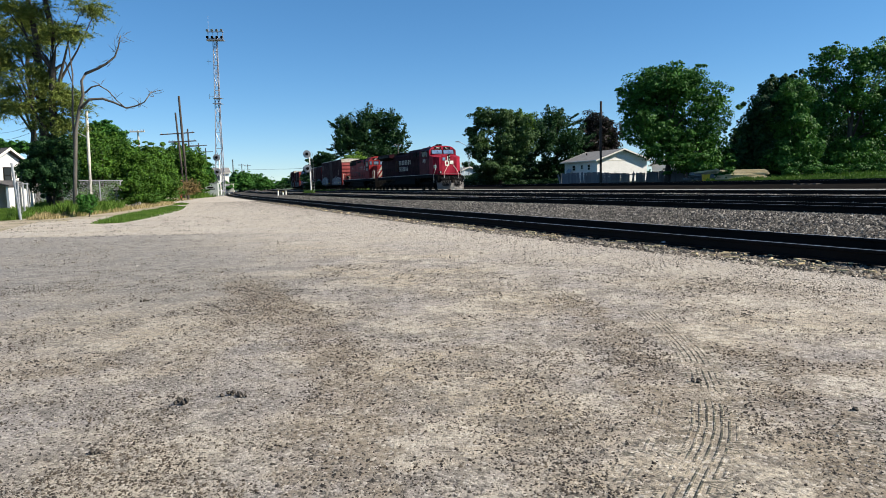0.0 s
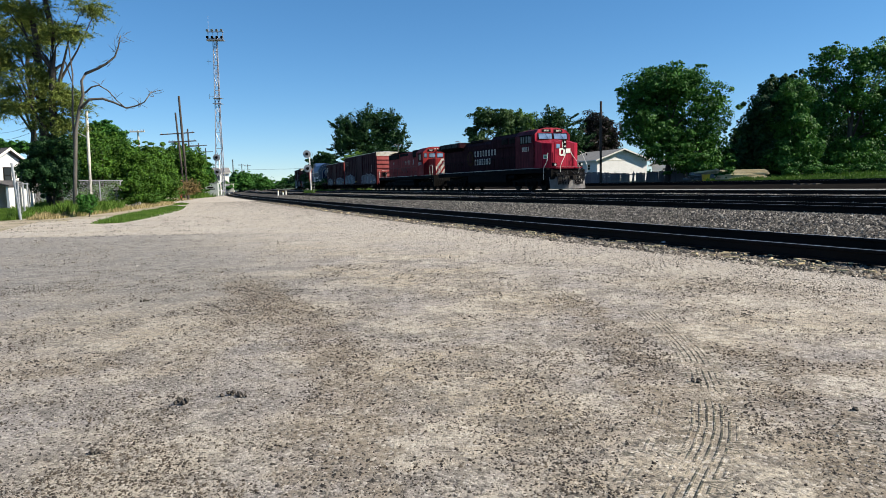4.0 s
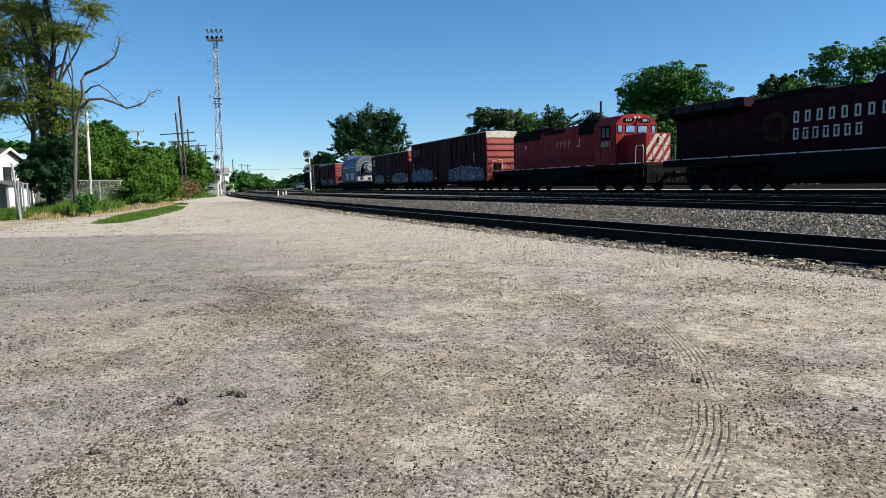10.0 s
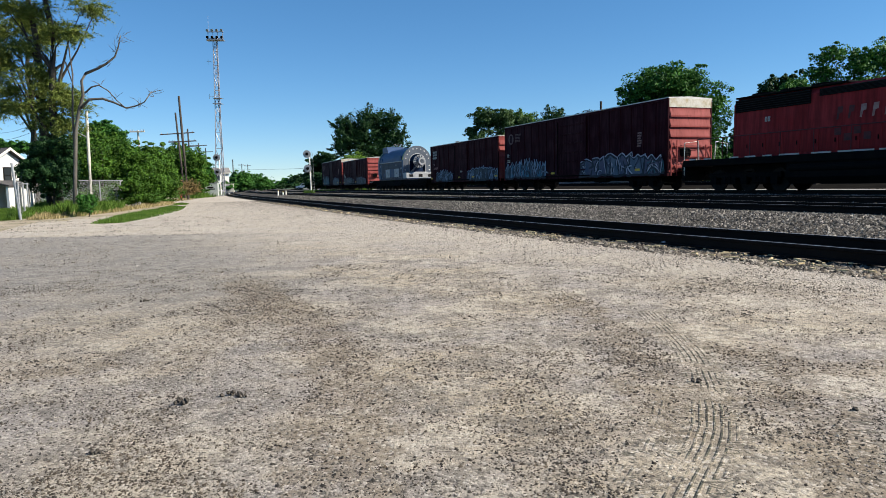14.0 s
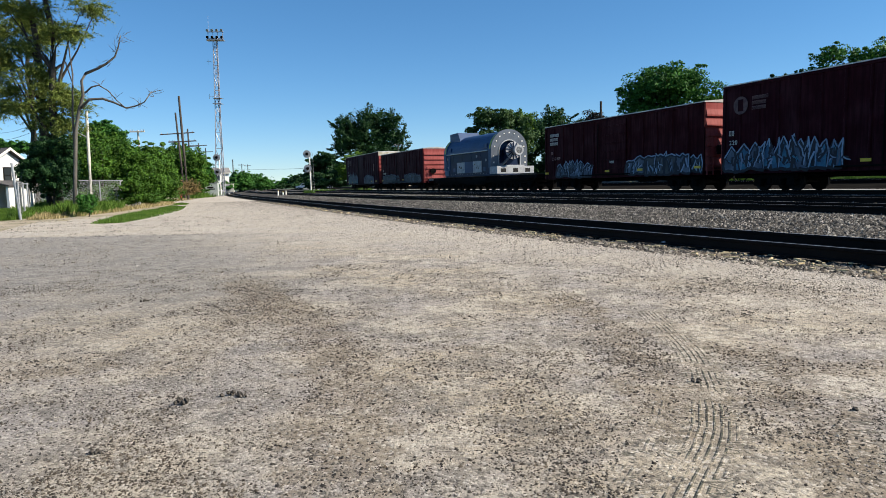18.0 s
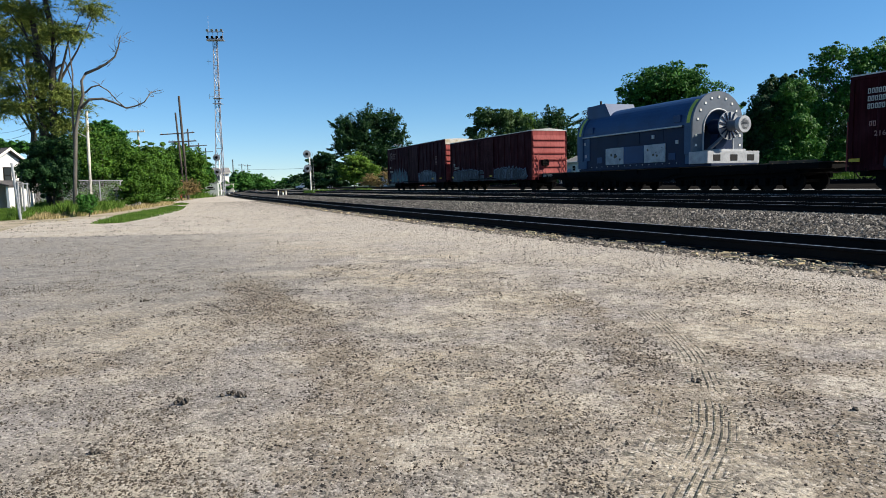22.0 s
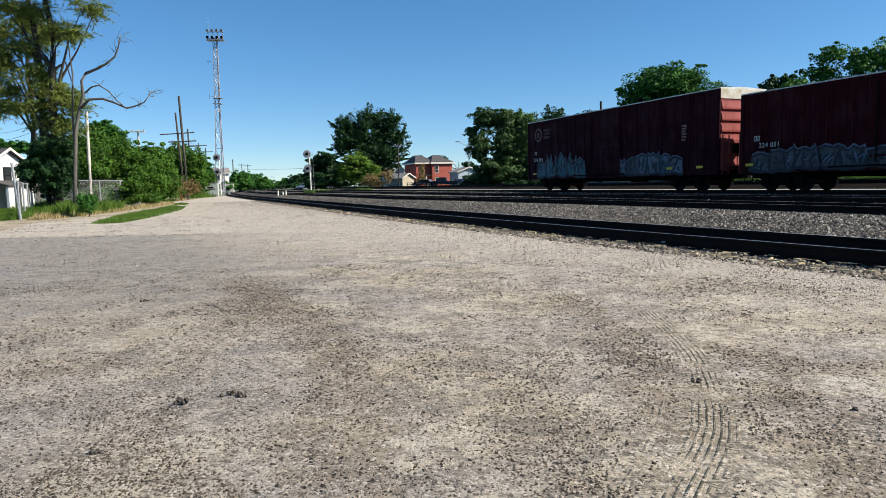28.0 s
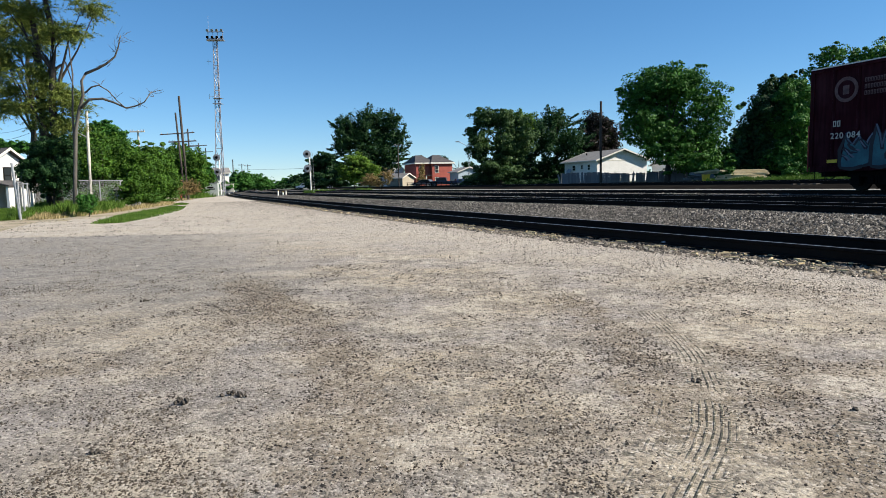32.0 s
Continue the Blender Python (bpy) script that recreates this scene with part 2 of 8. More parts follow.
M_GALV = plain("galvanised_steel", (0.42, 0.43, 0.44), (0.30, 0.31, 0.32), 0.5, 0.6, 6.0, 40.0, 0.05)
M_BARK = plain("bark", (0.07, 0.058, 0.047), (0.035, 0.03, 0.025), 0.95, 0, 4.0, 25.0, 0.8, 0.03, streak=True)
M_PALEBARK = plain("pale_bark", (0.135, 0.122, 0.105), (0.07, 0.064, 0.056), 0.95, 0, 4.0, 25.0, 0.8, 0.03, streak=True)
M_POLE = plain("pole_wood", (0.075, 0.06, 0.05), (0.045, 0.038, 0.032), 0.9, 0, 2.0, 30.0, 0.5, 0.01, streak=True)
M_PALEPOLE = plain("pale_pole", (0.56, 0.54, 0.49), (0.44, 0.41, 0.36), 0.85, 0, 2.0, 30.0, 0.3, 0.01, streak=True)
M_LEAF = leaf_mat("leaf_green", (0.015, 0.066, 0.012), (0.074, 0.20, 0.032), 0.13)
M_LEAFHEDGE = leaf_mat("leaf_hedge", (0.022, 0.070, 0.008), (0.090, 0.18, 0.022), 0.13)
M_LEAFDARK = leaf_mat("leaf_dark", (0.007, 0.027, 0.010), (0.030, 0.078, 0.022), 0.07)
M_LEAFPURPLE = leaf_mat("leaf_purple", (0.012, 0.009, 0.010), (0.030, 0.018, 0.020), 0.08)
M_LEAFPALE = leaf_mat("leaf_pale", (0.024, 0.055, 0.018), (0.075, 0.13, 0.042), 0.1)
M_LEAFLIME = leaf_mat("leaf_lime", (0.055, 0.125, 0.014), (0.145, 0.235, 0.032))
M_LEAFWILLOW = leaf_mat("leaf_willow", (0.10, 0.135, 0.03), (0.25, 0.295, 0.07))
M_LEAFBROWN = leaf_mat("leaf_brown", (0.15, 0.10, 0.045), (0.29, 0.21, 0.09))
M_GRASS = leaf_mat("grass_blade", (0.05, 0.11, 0.016), (0.13, 0.21, 0.035))
M_STRAW = leaf_mat("dry_grass", (0.28, 0.22, 0.10), (0.45, 0.37, 0.20))
M_SIDING = plain("white_siding", (0.80, 0.79, 0.77), (0.74, 0.73, 0.70), 0.55, 0, 1.0, 20.0, 0.05)
M_ROOF = plain("grey_shingle", (0.20, 0.195, 0.19), (0.15, 0.145, 0.14), 0.9, 0, 2.0, 12.0, 0.4, 0.01)
M_DARKROOF = plain("dark_shingle", (0.045, 0.042, 0.045), (0.07, 0.065, 0.065), 0.9, 0, 2.0, 12.0, 0.4, 0.01)
M_BRICK = plain("red_brick", (0.36, 0.085, 0.06), (0.28, 0.065, 0.05), 0.85, 0, 1.5, 15.0, 0.3, 0.01)
M_TOWER = plain("tower_steel", (0.36, 0.37, 0.41), (0.20, 0.205, 0.235), 0.5, 0.2, 3.0, 30.0, 0.05)
M_FENCE = plain("grey_boards", (0.17, 0.175, 0.185), (0.12, 0.125, 0.135), 0.9, 0, 1.5, 20.0, 0.4, 0.01, streak=True, random_tint=0.18)
M_GLASS = plain("window_glass", (0.02, 0.025, 0.03), (0.03, 0.035, 0.04), 0.18, 0, 1.0, 4.0, 0.0)
M_LUMBER = plain("raw_lumber", (0.58, 0.47, 0.28), (0.48, 0.37, 0.20), 0.8, 0, 1.5, 20.0, 0.2, random_tint=0.2)
M_YELLOW = plain("yellow_paint", (0.80, 0.52, 0.03), (0.66, 0.40, 0.02), 0.5, 0, 3.0, 30.0, 0.03)


# ---- mesh helpers ----
def box(bm, x0, x1, y0, y1, z0, z1, bevel=0.0, m=None):
    mat = Matrix.LocRotScale(((x0 + x1) / 2, (y0 + y1) / 2, (z0 + z1) / 2), None, (abs(x1 - x0), abs(y1 - y0), abs(z1 - z0)))
    made = bmesh.ops.create_cube(bm, size=1.0, matrix=(m @ mat) if m else mat)
    if bevel:
        edges = list({e for v in made["verts"] for e in v.link_edges})
        bmesh.ops.bevel(bm, geom=edges, offset=bevel, segments=2, affect="EDGES", profile=0.6)
    return bm


def rod(bm, a, b, r0, r1=None, seg=8):
    a, b = Vector(a), Vector(b)
    d = b - a
    m = Matrix.Translation((a + b) / 2) @ d.to_track_quat("Z", "Y").to_matrix().to_4x4()
    bmesh.ops.create_cone(bm, cap_ends=True, segments=seg, radius1=r0, radius2=r0 if r1 is None else r1, depth=d.length, matrix=m)
    return bm


def bent(bm, pts, r0, r1=None, seg=6):
    """A tube through points, tapering from r0 to r1."""
    pts = [Vector(p) for p in pts]
    r1 = r0 if r1 is None else r1
    rings = []
    for i, p in enumerate(pts):
        d = pts[min(i + 1, len(pts) - 1)] - pts[max(i - 1, 0)]
        q = d.to_track_quat("Z", "Y")
        r = r0 + (r1 - r0) * i / (len(pts) - 1)
        rings.append([bm.verts.new(p + q @ Vector((r * math.cos(2 * math.pi * k / seg), r * math.sin(2 * math.pi * k / seg), 0))) for k in range(seg)])
    for a, b in zip(rings, rings[1:]):
        for k in range(seg):
            bm.faces.new((a[k], a[(k + 1) % seg], b[(k + 1) % seg], b[k]))
    bm.faces.new(rings[0][::-1])
    bm.faces.new(rings[-1])
    return bm


def prism(bm, outline, lo, hi, axis="x"):
    """An outline of (a, b) pairs drawn out from lo to hi along an axis."""
    def at(a, b, c):
        return {"x": (c, a, b), "y": (a, c, b), "z": (a, b, c)}[axis]
    r0 = [bm.verts.new(at(a, b, lo)) for a, b in outline]
    r1 = [bm.verts.new(at(a, b, hi)) for a, b in outline]
    k = len(outline)
    for i in range(k):
        bm.faces.new((r0[i], r0[(i + 1) % k], r1[(i + 1) % k], r1[i]))
    bm.faces.new(r0[::-1])
    bm.faces.new(r1)
    bmesh.ops.recalc_face_normals(bm, faces=bm.faces)
    return bm


def mesh_of(name, bm, *mats, smooth=False):
    me = bpy.data.meshes.new(name)
    bm.to_mesh(me)
    bm.free()
    for m in mats:
        me.materials.append(m)
    if smooth:
        me.polygons.foreach_set("use_smooth", [True] * len(me.polygons))
    return me


def part(name, bm, material, parent, label="", smooth=False, m=None):
    ob = new(name, mesh_of(name, bm, material, smooth=smooth) if isinstance(bm, bmesh.types.BMesh) else bm)
    ob.parent = parent
    if m is not None:
        ob.matrix_basis = m
    if label:
        ob["label"] = label
    return ob


def fresh():
    return bmesh.new()


def thing(name, label, category, m=None, group="", kind=""):
    ob = new(name)
    if m is not None:
        ob.matrix_basis = m
    return tagged(ob, label, category, group, kind)


def loose(name, verts, faces, material):
    me = bpy.data.meshes.new(name)
    me.from_pydata(verts, [], faces)
    me.materials.append(material)
    return me


def block(x0, x1, y0, y1, z0, z1, bevel=0.0):
    return box(fresh(), x0, x1, y0, y1, z0, z1, bevel)

# ---- ground: one sheet to the horizon ----
# swept grit and tyre tread on the lot: half width, strength, the line that it follows (x, y)
DIRT_BANDS = (
    (0.2, 0.9, ((-2.47, 7.95), (-1.35, 5.76), (-0.81, 4.52), (-0.54, 3.51), (-0.47, 2.8), (-0.38, 2.32))),
    (0.15, 0.8, ((1.21, 6.47), (1.29, 4.84), (1.19, 3.81), (1.06, 2.99))),
    (0.12, 1.0, ((1.89, 4.31), (2.16, 3.98), (2.38, 3.78), (2.65, 3.84))),
    (0.09, 0.8, ((1.31, 3.01), (1.72, 3.45), (2.12, 3.92))),
    (0.14, 0.9, ((1.87, 3.44), (1.67, 2.75), (1.49, 2.23))),
    (0.05, 0.8, ((0.01, 4.53), (0.42, 4.46))),
    (0.13, 0.9, ((-2.89, 3.94), (-2.57, 4.1), (-2.29, 4.18))),
    (0.3, 0.5, ((2.49, 7.22), (3.28, 6.64), (3.9, 5.68))),
    (0.2, 0.5, ((-1.86, 4.31), (-1.73, 4.94), (-1.95, 7.05))),
)
TREADS = (
    (0.15, 1.0, ((1.77, 5.54), (1.64, 4.31), (1.4, 3.38), (1.19, 2.84), (0.99, 2.5), (0.8, 2.19))),
    (0.075, 0.8, ((1.2, 3.49), (1.0, 3.03), (0.82, 2.67), (0.67, 2.41))),
    (0.07, 0.8, ((2.16, 3.42), (1.95, 3.01), (1.74, 2.62))),
    (0.06, 0.5, ((0.91, 4.61), (0.86, 4.09), (0.7, 3.52))),
    (0.08, 0.6, ((2.36, 4.74), (2.03, 3.99), (1.67, 3.36))),
    (0.1, 0.4, ((3.2, 7.12), (3.4, 6.03), (3.38, 4.92))),
)


def line_field(xy, pts):
    """For each place its nearest distance to a line, and the signed side on which it lies."""
    best, side = np.full(len(xy), 1e9), np.zeros(len(xy))
    for a, b in zip(pts, pts[1:]):
        a, b = np.array(a), np.array(b)
        d = b - a
        t = np.clip((xy - a) @ d / (d @ d), 0, 1)
        off = xy - a - t[:, None] * d
        dist = np.hypot(off[:, 0], off[:, 1])
        near = dist < best
        cross = (d[0] * off[:, 1] - d[1] * off[:, 0]) / np.hypot(*d)
        best, side = np.where(near, dist, best), np.where(near, cross, side)
    return best, side


def rounded_line(pts):
    """The same line with its bends rounded."""
    p = [Vector(v) for v in pts]
    out = []
    for i in range(len(p) - 1):
        p0, p1, p2, p3 = p[max(i - 1, 0)], p[i], p[i + 1], p[min(i + 2, len(p) - 1)]
        for u in range(6):
            t = u / 6
            out.append(tuple(0.5 * (2 * p1 + (p2 - p0) * t + (2 * p0 - 5 * p1 + 4 * p2 - p3) * t * t + (3 * p1 - p0 - 3 * p2 + p3) * t ** 3)))
    return out + [tuple(p[-1])]


def ground():
    ss = [-2600, -1500, -900, -600, -420, -330] + list(range(-280, -60, 10)) + list(range(-60, -10, 2)) + [-10 + 0.08 * k for k in range(126)] + list(range(2, 24, 2)) + [30, 45, 70, 120, 250, 600, 1500, 2600]
    qs = [-2600, -1200, -600, -300, -150, -90, -60, -40, -30, -22, -16, -11, -7.5] + [-5, -4] + [-3 + 0.08 * k for k in range(116)] + [6.4, 6.9, 7.4]
    qs += [7.9, 8.6, 9.2, 9.8, 10.4, 11, 11.6, 12.2, 12.8, 13.5, 15, 17, 19, 21, 23, 25, 26.6, 27.9, 29, 30.5, 32, 34, 35.5, 37, 40, 44, 48, 49, 50.6, 53, 56, 62, 72, 90, 130, 200, 350, 700, 1500, 2600]
    rng = random.Random(3)
    verts, faces, mats = [], [], []
    for s in ss:
        for q in qs:
            qq = q + flare(s) * ramp(q, 2, 7) * (1 - ramp(q, 12, 16)) if s > -28 else q
            x, y = spot(qq, max(s, -420)) if s >= -420 else (spot(qq, -420)[0], spot(qq, -420)[1] - (s + 420))
            near = 6.4 < q < 26 and -80 < s < 24
            verts.append((x, y, ground_z(qq, s) + (rng.uniform(-0.012, 0.012) if near else 0)))
    k = len(qs)
    for i in range(len(ss) - 1):
        for j in range(k - 1):
            faces.append((i * k + j, i * k + j + 1, (i + 1) * k + j + 1, (i + 1) * k + j))
            q, s = (qs[j] + qs[j + 1]) / 2, (ss[i] + ss[i + 1]) / 2
            left = -6.0 + 6.0 * ramp(s, -22, -46) if s < 0 else -40
            if s < -95:
                left = 3.0
            if q < left or s > 60 or s < -300:
                mats.append(2 if q < left - 6 or s > 60 or s < -300 else 3)
            elif q < 7.0:
                mats.append(0)
            elif q < 28:
                mats.append(1)
            elif q < 32.6:
                mats.append(4)
            elif q < 49:
                mats.append(5)
            else:
                mats.append(2)
    me = loose("ground", verts, faces, M_LOT)
    for m in (M_BALLAST, M_FIELD, M_VERGE, M_YARD, M_CINDER):
        me.materials.append(m)
    me.polygons.foreach_set("material_index", mats)
    xy = np.array(verts)[:, :2]
    grit, tread, tread_side = np.zeros(len(xy)), np.zeros(len(xy)), np.zeros(len(xy))
    for half, strength, pts in DIRT_BANDS:
        dist, _ = line_field(xy, rounded_line(pts))
        grit = np.maximum(grit, strength * np.clip(1.5 - dist / half / 1.3, 0, 1))
    for half, strength, pts in TREADS:
        dist, side = line_field(xy, rounded_line(pts))
        m = strength * np.clip((half - dist) / 0.04, 0, 1)
        tread_side = np.where(m > tread, side, np.where(tread > 0, tread_side, side * (dist < half + 0.2)))
        tread = np.maximum(tread, m)
    for key, values in (("grit", grit), ("tread", tread), ("tread_side", tread_side)):
        layer = me.attributes.new(key, "FLOAT", "POINT")
        layer.data.foreach_set("value", values.astype(np.float32))
    tagged(new("ground", me), "grey gravel lot beside dark ballast and grassy verges", "ground", kind="structure")


ground()


# ---- tracks ----
RAIL_SHAPE = ((-0.07, 0.0), (0.07, 0.0), (0.07, 0.012), (0.012, 0.03), (0.010, 0.13), (0.036, 0.142), (0.036, 0.172), (0.028, 0.18), (-0.028, 0.18), (-0.036, 0.172), (-0.036, 0.142), (-0.010, 0.13), (-0.012, 0.03), (-0.07, 0.012))


def rail_mesh(q_of, off, top, s0, s1):
    """A swept rail; the running band on the head shines."""
    ss = [s0]
    while ss[-1] < s1:
        ss.append(ss[-1] + (2.0 if ss[-1] > -70 else 6.0))
    verts, faces, mats = [], [], []
    k = len(RAIL_SHAPE)
    for s in ss:
        x, y = spot(q_of(s) + off, s)
        x2, y2 = spot(q_of(s + 0.5) + off, s + 0.5)
        d = Vector((x2 - x, y2 - y)).normalized()
        for a, b in RAIL_SHAPE:
            verts.append((x + d.y * -a, y + d.x * a, top - 0.18 + b))
    for i in range(len(ss) - 1):
        for j in range(k):
            faces.append((i * k + j, i * k + (j + 1) % k, (i + 1) * k + (j + 1) % k, (i + 1) * k + j))
            mats.append(1 if j == 7 else 0)
    me = loose("rail", verts, faces, M_RAIL)
    me.materials.append(M_RAILTOP)
    me.polygons.foreach_set("material_index", mats)
    bm = fresh()
    bm.from_mesh(me)
    bmesh.ops.recalc_face_normals(bm, faces=bm.faces)
    bm.to_mesh(me)
    bm.free()
    return me


TIE = mesh_of("tie", block(-1.3, 1.3, -0.115, 0.115, -0.18, 0.0, 0.012), M_TIE)
PLATE = mesh_of("tie_plate", block(-0.17, 0.17, -0.09, 0.09, 0.0, 0.022, 0.004), M_RAIL)


def track(name, label, q_of, top, s0, s1, ties, plates=False, sunk=0.0):
    t = thing(name, label, "railway track", kind="structure")
    for off in (-0.7535, 0.7535):
        part("rail", rail_mesh(q_of, off, top, s0, s1), None, t)
    rng = random.Random(len(name))
    s, a, b = ties[0], ties[0], ties[1]
    while s < b:
        x, y = spot(q_of(s), s)
        m = pose(x, y, top - 0.178 - sunk + rng.uniform(-0.012, 0.006), rng.uniform(-0.6, 0.6), rng.uniform(-0.5, 0.5), math.degrees(TURN) + rng.uniform(-1.2, 1.2))
        tie = part("tie", TIE, None, t, m=m)
        if plates:
            for off in (-0.7535, 0.7535):
                part("tie_plate", PLATE, None, tie, m=pose(off, 0, 0.001))
        s += 0.53
    return t


track("siding_track", "rusty siding track with half-buried ties along the gravel lot", siding_q, Z_NEAR, -300, 60, (-75, 3), True, 0.035)
track("second_track", "dark rails on raised grey ballast", second_q, Z_MAIN, -300, 60, (-60, 4))
track("third_track", "dark rails on raised grey ballast between main tracks", lambda s: 18.75, Z_MAIN, -300, 60, (-60, 4))
track("main_track", "polished main track carrying the freight train", lambda s: 26.64, Z_MAIN, -420, 90, (-80, 10))
for q, z in ((37.5, 0.84), (42.2, 0.85), (46.8, 0.86)):
    track("yard_track", "dark yard track beyond the main line", lambda s, q=q: q, z, -300, 90, (-30, -28))

# ---- train: x forward along the car, -y the side towards the lot, z 0 on the rail top ----
M_LETTER = plain("letter_white", (0.52, 0.50, 0.46), (0.38, 0.36, 0.32), 0.6, 0, 4.0, 30.0, 0.03)
M_FADED = plain("faded_lettering", (0.38, 0.23, 0.20), (0.26, 0.12, 0.10), 0.7, 0, 4.0, 30.0, 0.03)
M_GHOST = plain("painted_out_lettering", (0.10, 0.012, 0.014), (0.05, 0.008, 0.01), 0.7, 0, 4.0, 30.0, 0.03)
M_CREST = plain("worn_crest", (0.13, 0.07, 0.066), (0.07, 0.03, 0.03), 0.7, 0, 4.0, 30.0, 0.03)
M_GOLD = plain("crest_gold", (0.05, 0.026, 0.009), (0.022, 0.011, 0.006), 0.8, 0, 5.0, 30.0, 0.03, gloss=0.05)
M_PLOW = plain("plow_grey", (0.30, 0.285, 0.27), (0.18, 0.168, 0.158), 0.6, 0.1, 2.5, 25.0, 0.1)
M_RUBBER = plain("hose_rubber", (0.008, 0.008, 0.009), (0.014, 0.014, 0.014), 0.7, 0, 5.0, 40.0, 0.1, gloss=0.2)
M_LENS = plain("lamp_lens", (0.5, 0.5, 0.47), (0.36, 0.36, 0.33), 0.12, 0, 5.0, 40.0, 0.0)
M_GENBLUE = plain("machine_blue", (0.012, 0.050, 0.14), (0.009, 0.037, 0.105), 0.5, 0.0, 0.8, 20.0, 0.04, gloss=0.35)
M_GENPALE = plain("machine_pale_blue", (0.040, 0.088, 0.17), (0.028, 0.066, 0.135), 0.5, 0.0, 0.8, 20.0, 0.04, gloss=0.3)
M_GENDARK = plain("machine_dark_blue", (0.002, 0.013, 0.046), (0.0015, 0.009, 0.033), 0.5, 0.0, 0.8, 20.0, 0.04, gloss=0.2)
M_GENEND = plain("machine_end_grey", (0.10, 0.118, 0.145), (0.07, 0.085, 0.108), 0.5, 0.15, 1.5, 25.0, 0.05)
M_PANEL = plain("panel_white", (0.40, 0.41, 0.42), (0.28, 0.29, 0.30), 0.5, 0, 3.0, 20.0, 0.04)
M_LIMEMARK = plain("lime_marking", (0.50, 0.52, 0.06), (0.40, 0.42, 0.05), 0.6, 0, 3.0, 20.0, 0.02)
M_DECK = plain("deck_wood", (0.12, 0.085, 0.05), (0.06, 0.045, 0.03), 0.9, 0, 2.0, 20.0, 0.3, 0.01)
M_GRAF_PALE = plain("spray_pale_blue", (0.10, 0.135, 0.19), (0.03, 0.055, 0.10), 0.6, 0, 1.2, 14.0, 0.02)
M_GRAF_LIGHT = plain("spray_highlight", (0.26, 0.38, 0.52), (0.13, 0.20, 0.30), 0.6, 0, 1.2, 14.0, 0.02)
M_GRAF_TEAL = plain("spray_teal", (0.012, 0.085, 0.115), (0.022, 0.14, 0.17), 0.6, 0, 1.2, 14.0, 0.02)
M_GRAF_BLUE = plain("spray_blue", (0.015, 0.085, 0.17), (0.04, 0.19, 0.29), 0.6, 0, 1.2, 14.0, 0.02)
M_GRAF_INK = plain("spray_ink", (0.004, 0.006, 0.016), (0.003, 0.004, 0.01), 0.6, 0, 1.2, 14.0, 0.02)
M_GRAF_WHITE = plain("spray_white", (0.42, 0.43, 0.50), (0.24, 0.26, 0.34), 0.6, 0, 1.2, 14.0, 0.02)
M_GRAF_LILAC = plain("spray_lilac", (0.085, 0.07, 0.12), (0.035, 0.05, 0.10), 0.6, 0, 0.9, 14.0, 0.02)
M_GRAF_GREY = plain("spray_grey", (0.055, 0.062, 0.07), (0.02, 0.024, 0.03), 0.6, 0, 1.2, 14.0, 0.02)
M_BOXROOF = plain("roof_galvanised", (0.58, 0.57, 0.54), (0.42, 0.40, 0.37), 0.5, 0.35, 1.5, 20.0, 0.05)
# cab glass; the reflection of the sky is put into this pale blue
M_SCREEN = plain("cab_glass_sky_tone", (0.26, 0.36, 0.48), (0.18, 0.26, 0.36), 0.08, 0.45, 1.0, 4.0, 0.0)


M_CABDARK = plain("dark_cab_glass", (0.006, 0.007, 0.010), (0.010, 0.011, 0.014), 0.2, 0, 1.0, 4.0, 0.0, gloss=0.25)


def words(name, text, size, material, parent, m, label="", lean=0.0):
    """Raised numerals cut from the built-in font."""
    cu = bpy.data.curves.new(name, "FONT")
    cu.body, cu.size, cu.extrude, cu.align_x, cu.space_character = text, size, 0.004, "CENTER", 1.15
    cu.offset = size * 0.014
    cu.shear = lean
    tmp = bpy.data.objects.new(name, cu)
    scene.collection.objects.link(tmp)
    me = bpy.data.meshes.new_from_object(tmp.evaluated_get(bpy.context.evaluated_depsgraph_get()))
    bpy.data.objects.remove(tmp)
    me.materials.clear()
    me.materials.append(material)
    return part(name, me, None, parent, label, m=m)


def on_side(x, z, out=-1.54):
    """Pose of flat things on the side that faces the lot: their x runs along the car and their y up."""
    return pose(x, out, z, 90, 0, 0)


def letter_bars(parent, x, z, count, size, material, gap=0.35, name="lettering_bar", out=-1.54):
    w = size * 0.55
    bm = fresh()
    k = size * 0.17
    for a in ((-w / 2, -w / 2 + k, -size / 2, size / 2), (w / 2 - k, w / 2, -size / 2, size / 2), (-w / 2 + k, w / 2 - k, size / 2 - k, size / 2), (-w / 2 + k, w / 2 - k, -size / 2, -size / 2 + k)):
        box(bm, a[0], a[1], a[2], a[3], -0.003, 0.003)
    me = mesh_of(name, bm, material)
    for i in range(count):
        part(name, me, None, parent, m=on_side(x + i * w * (1 + gap), z, out))


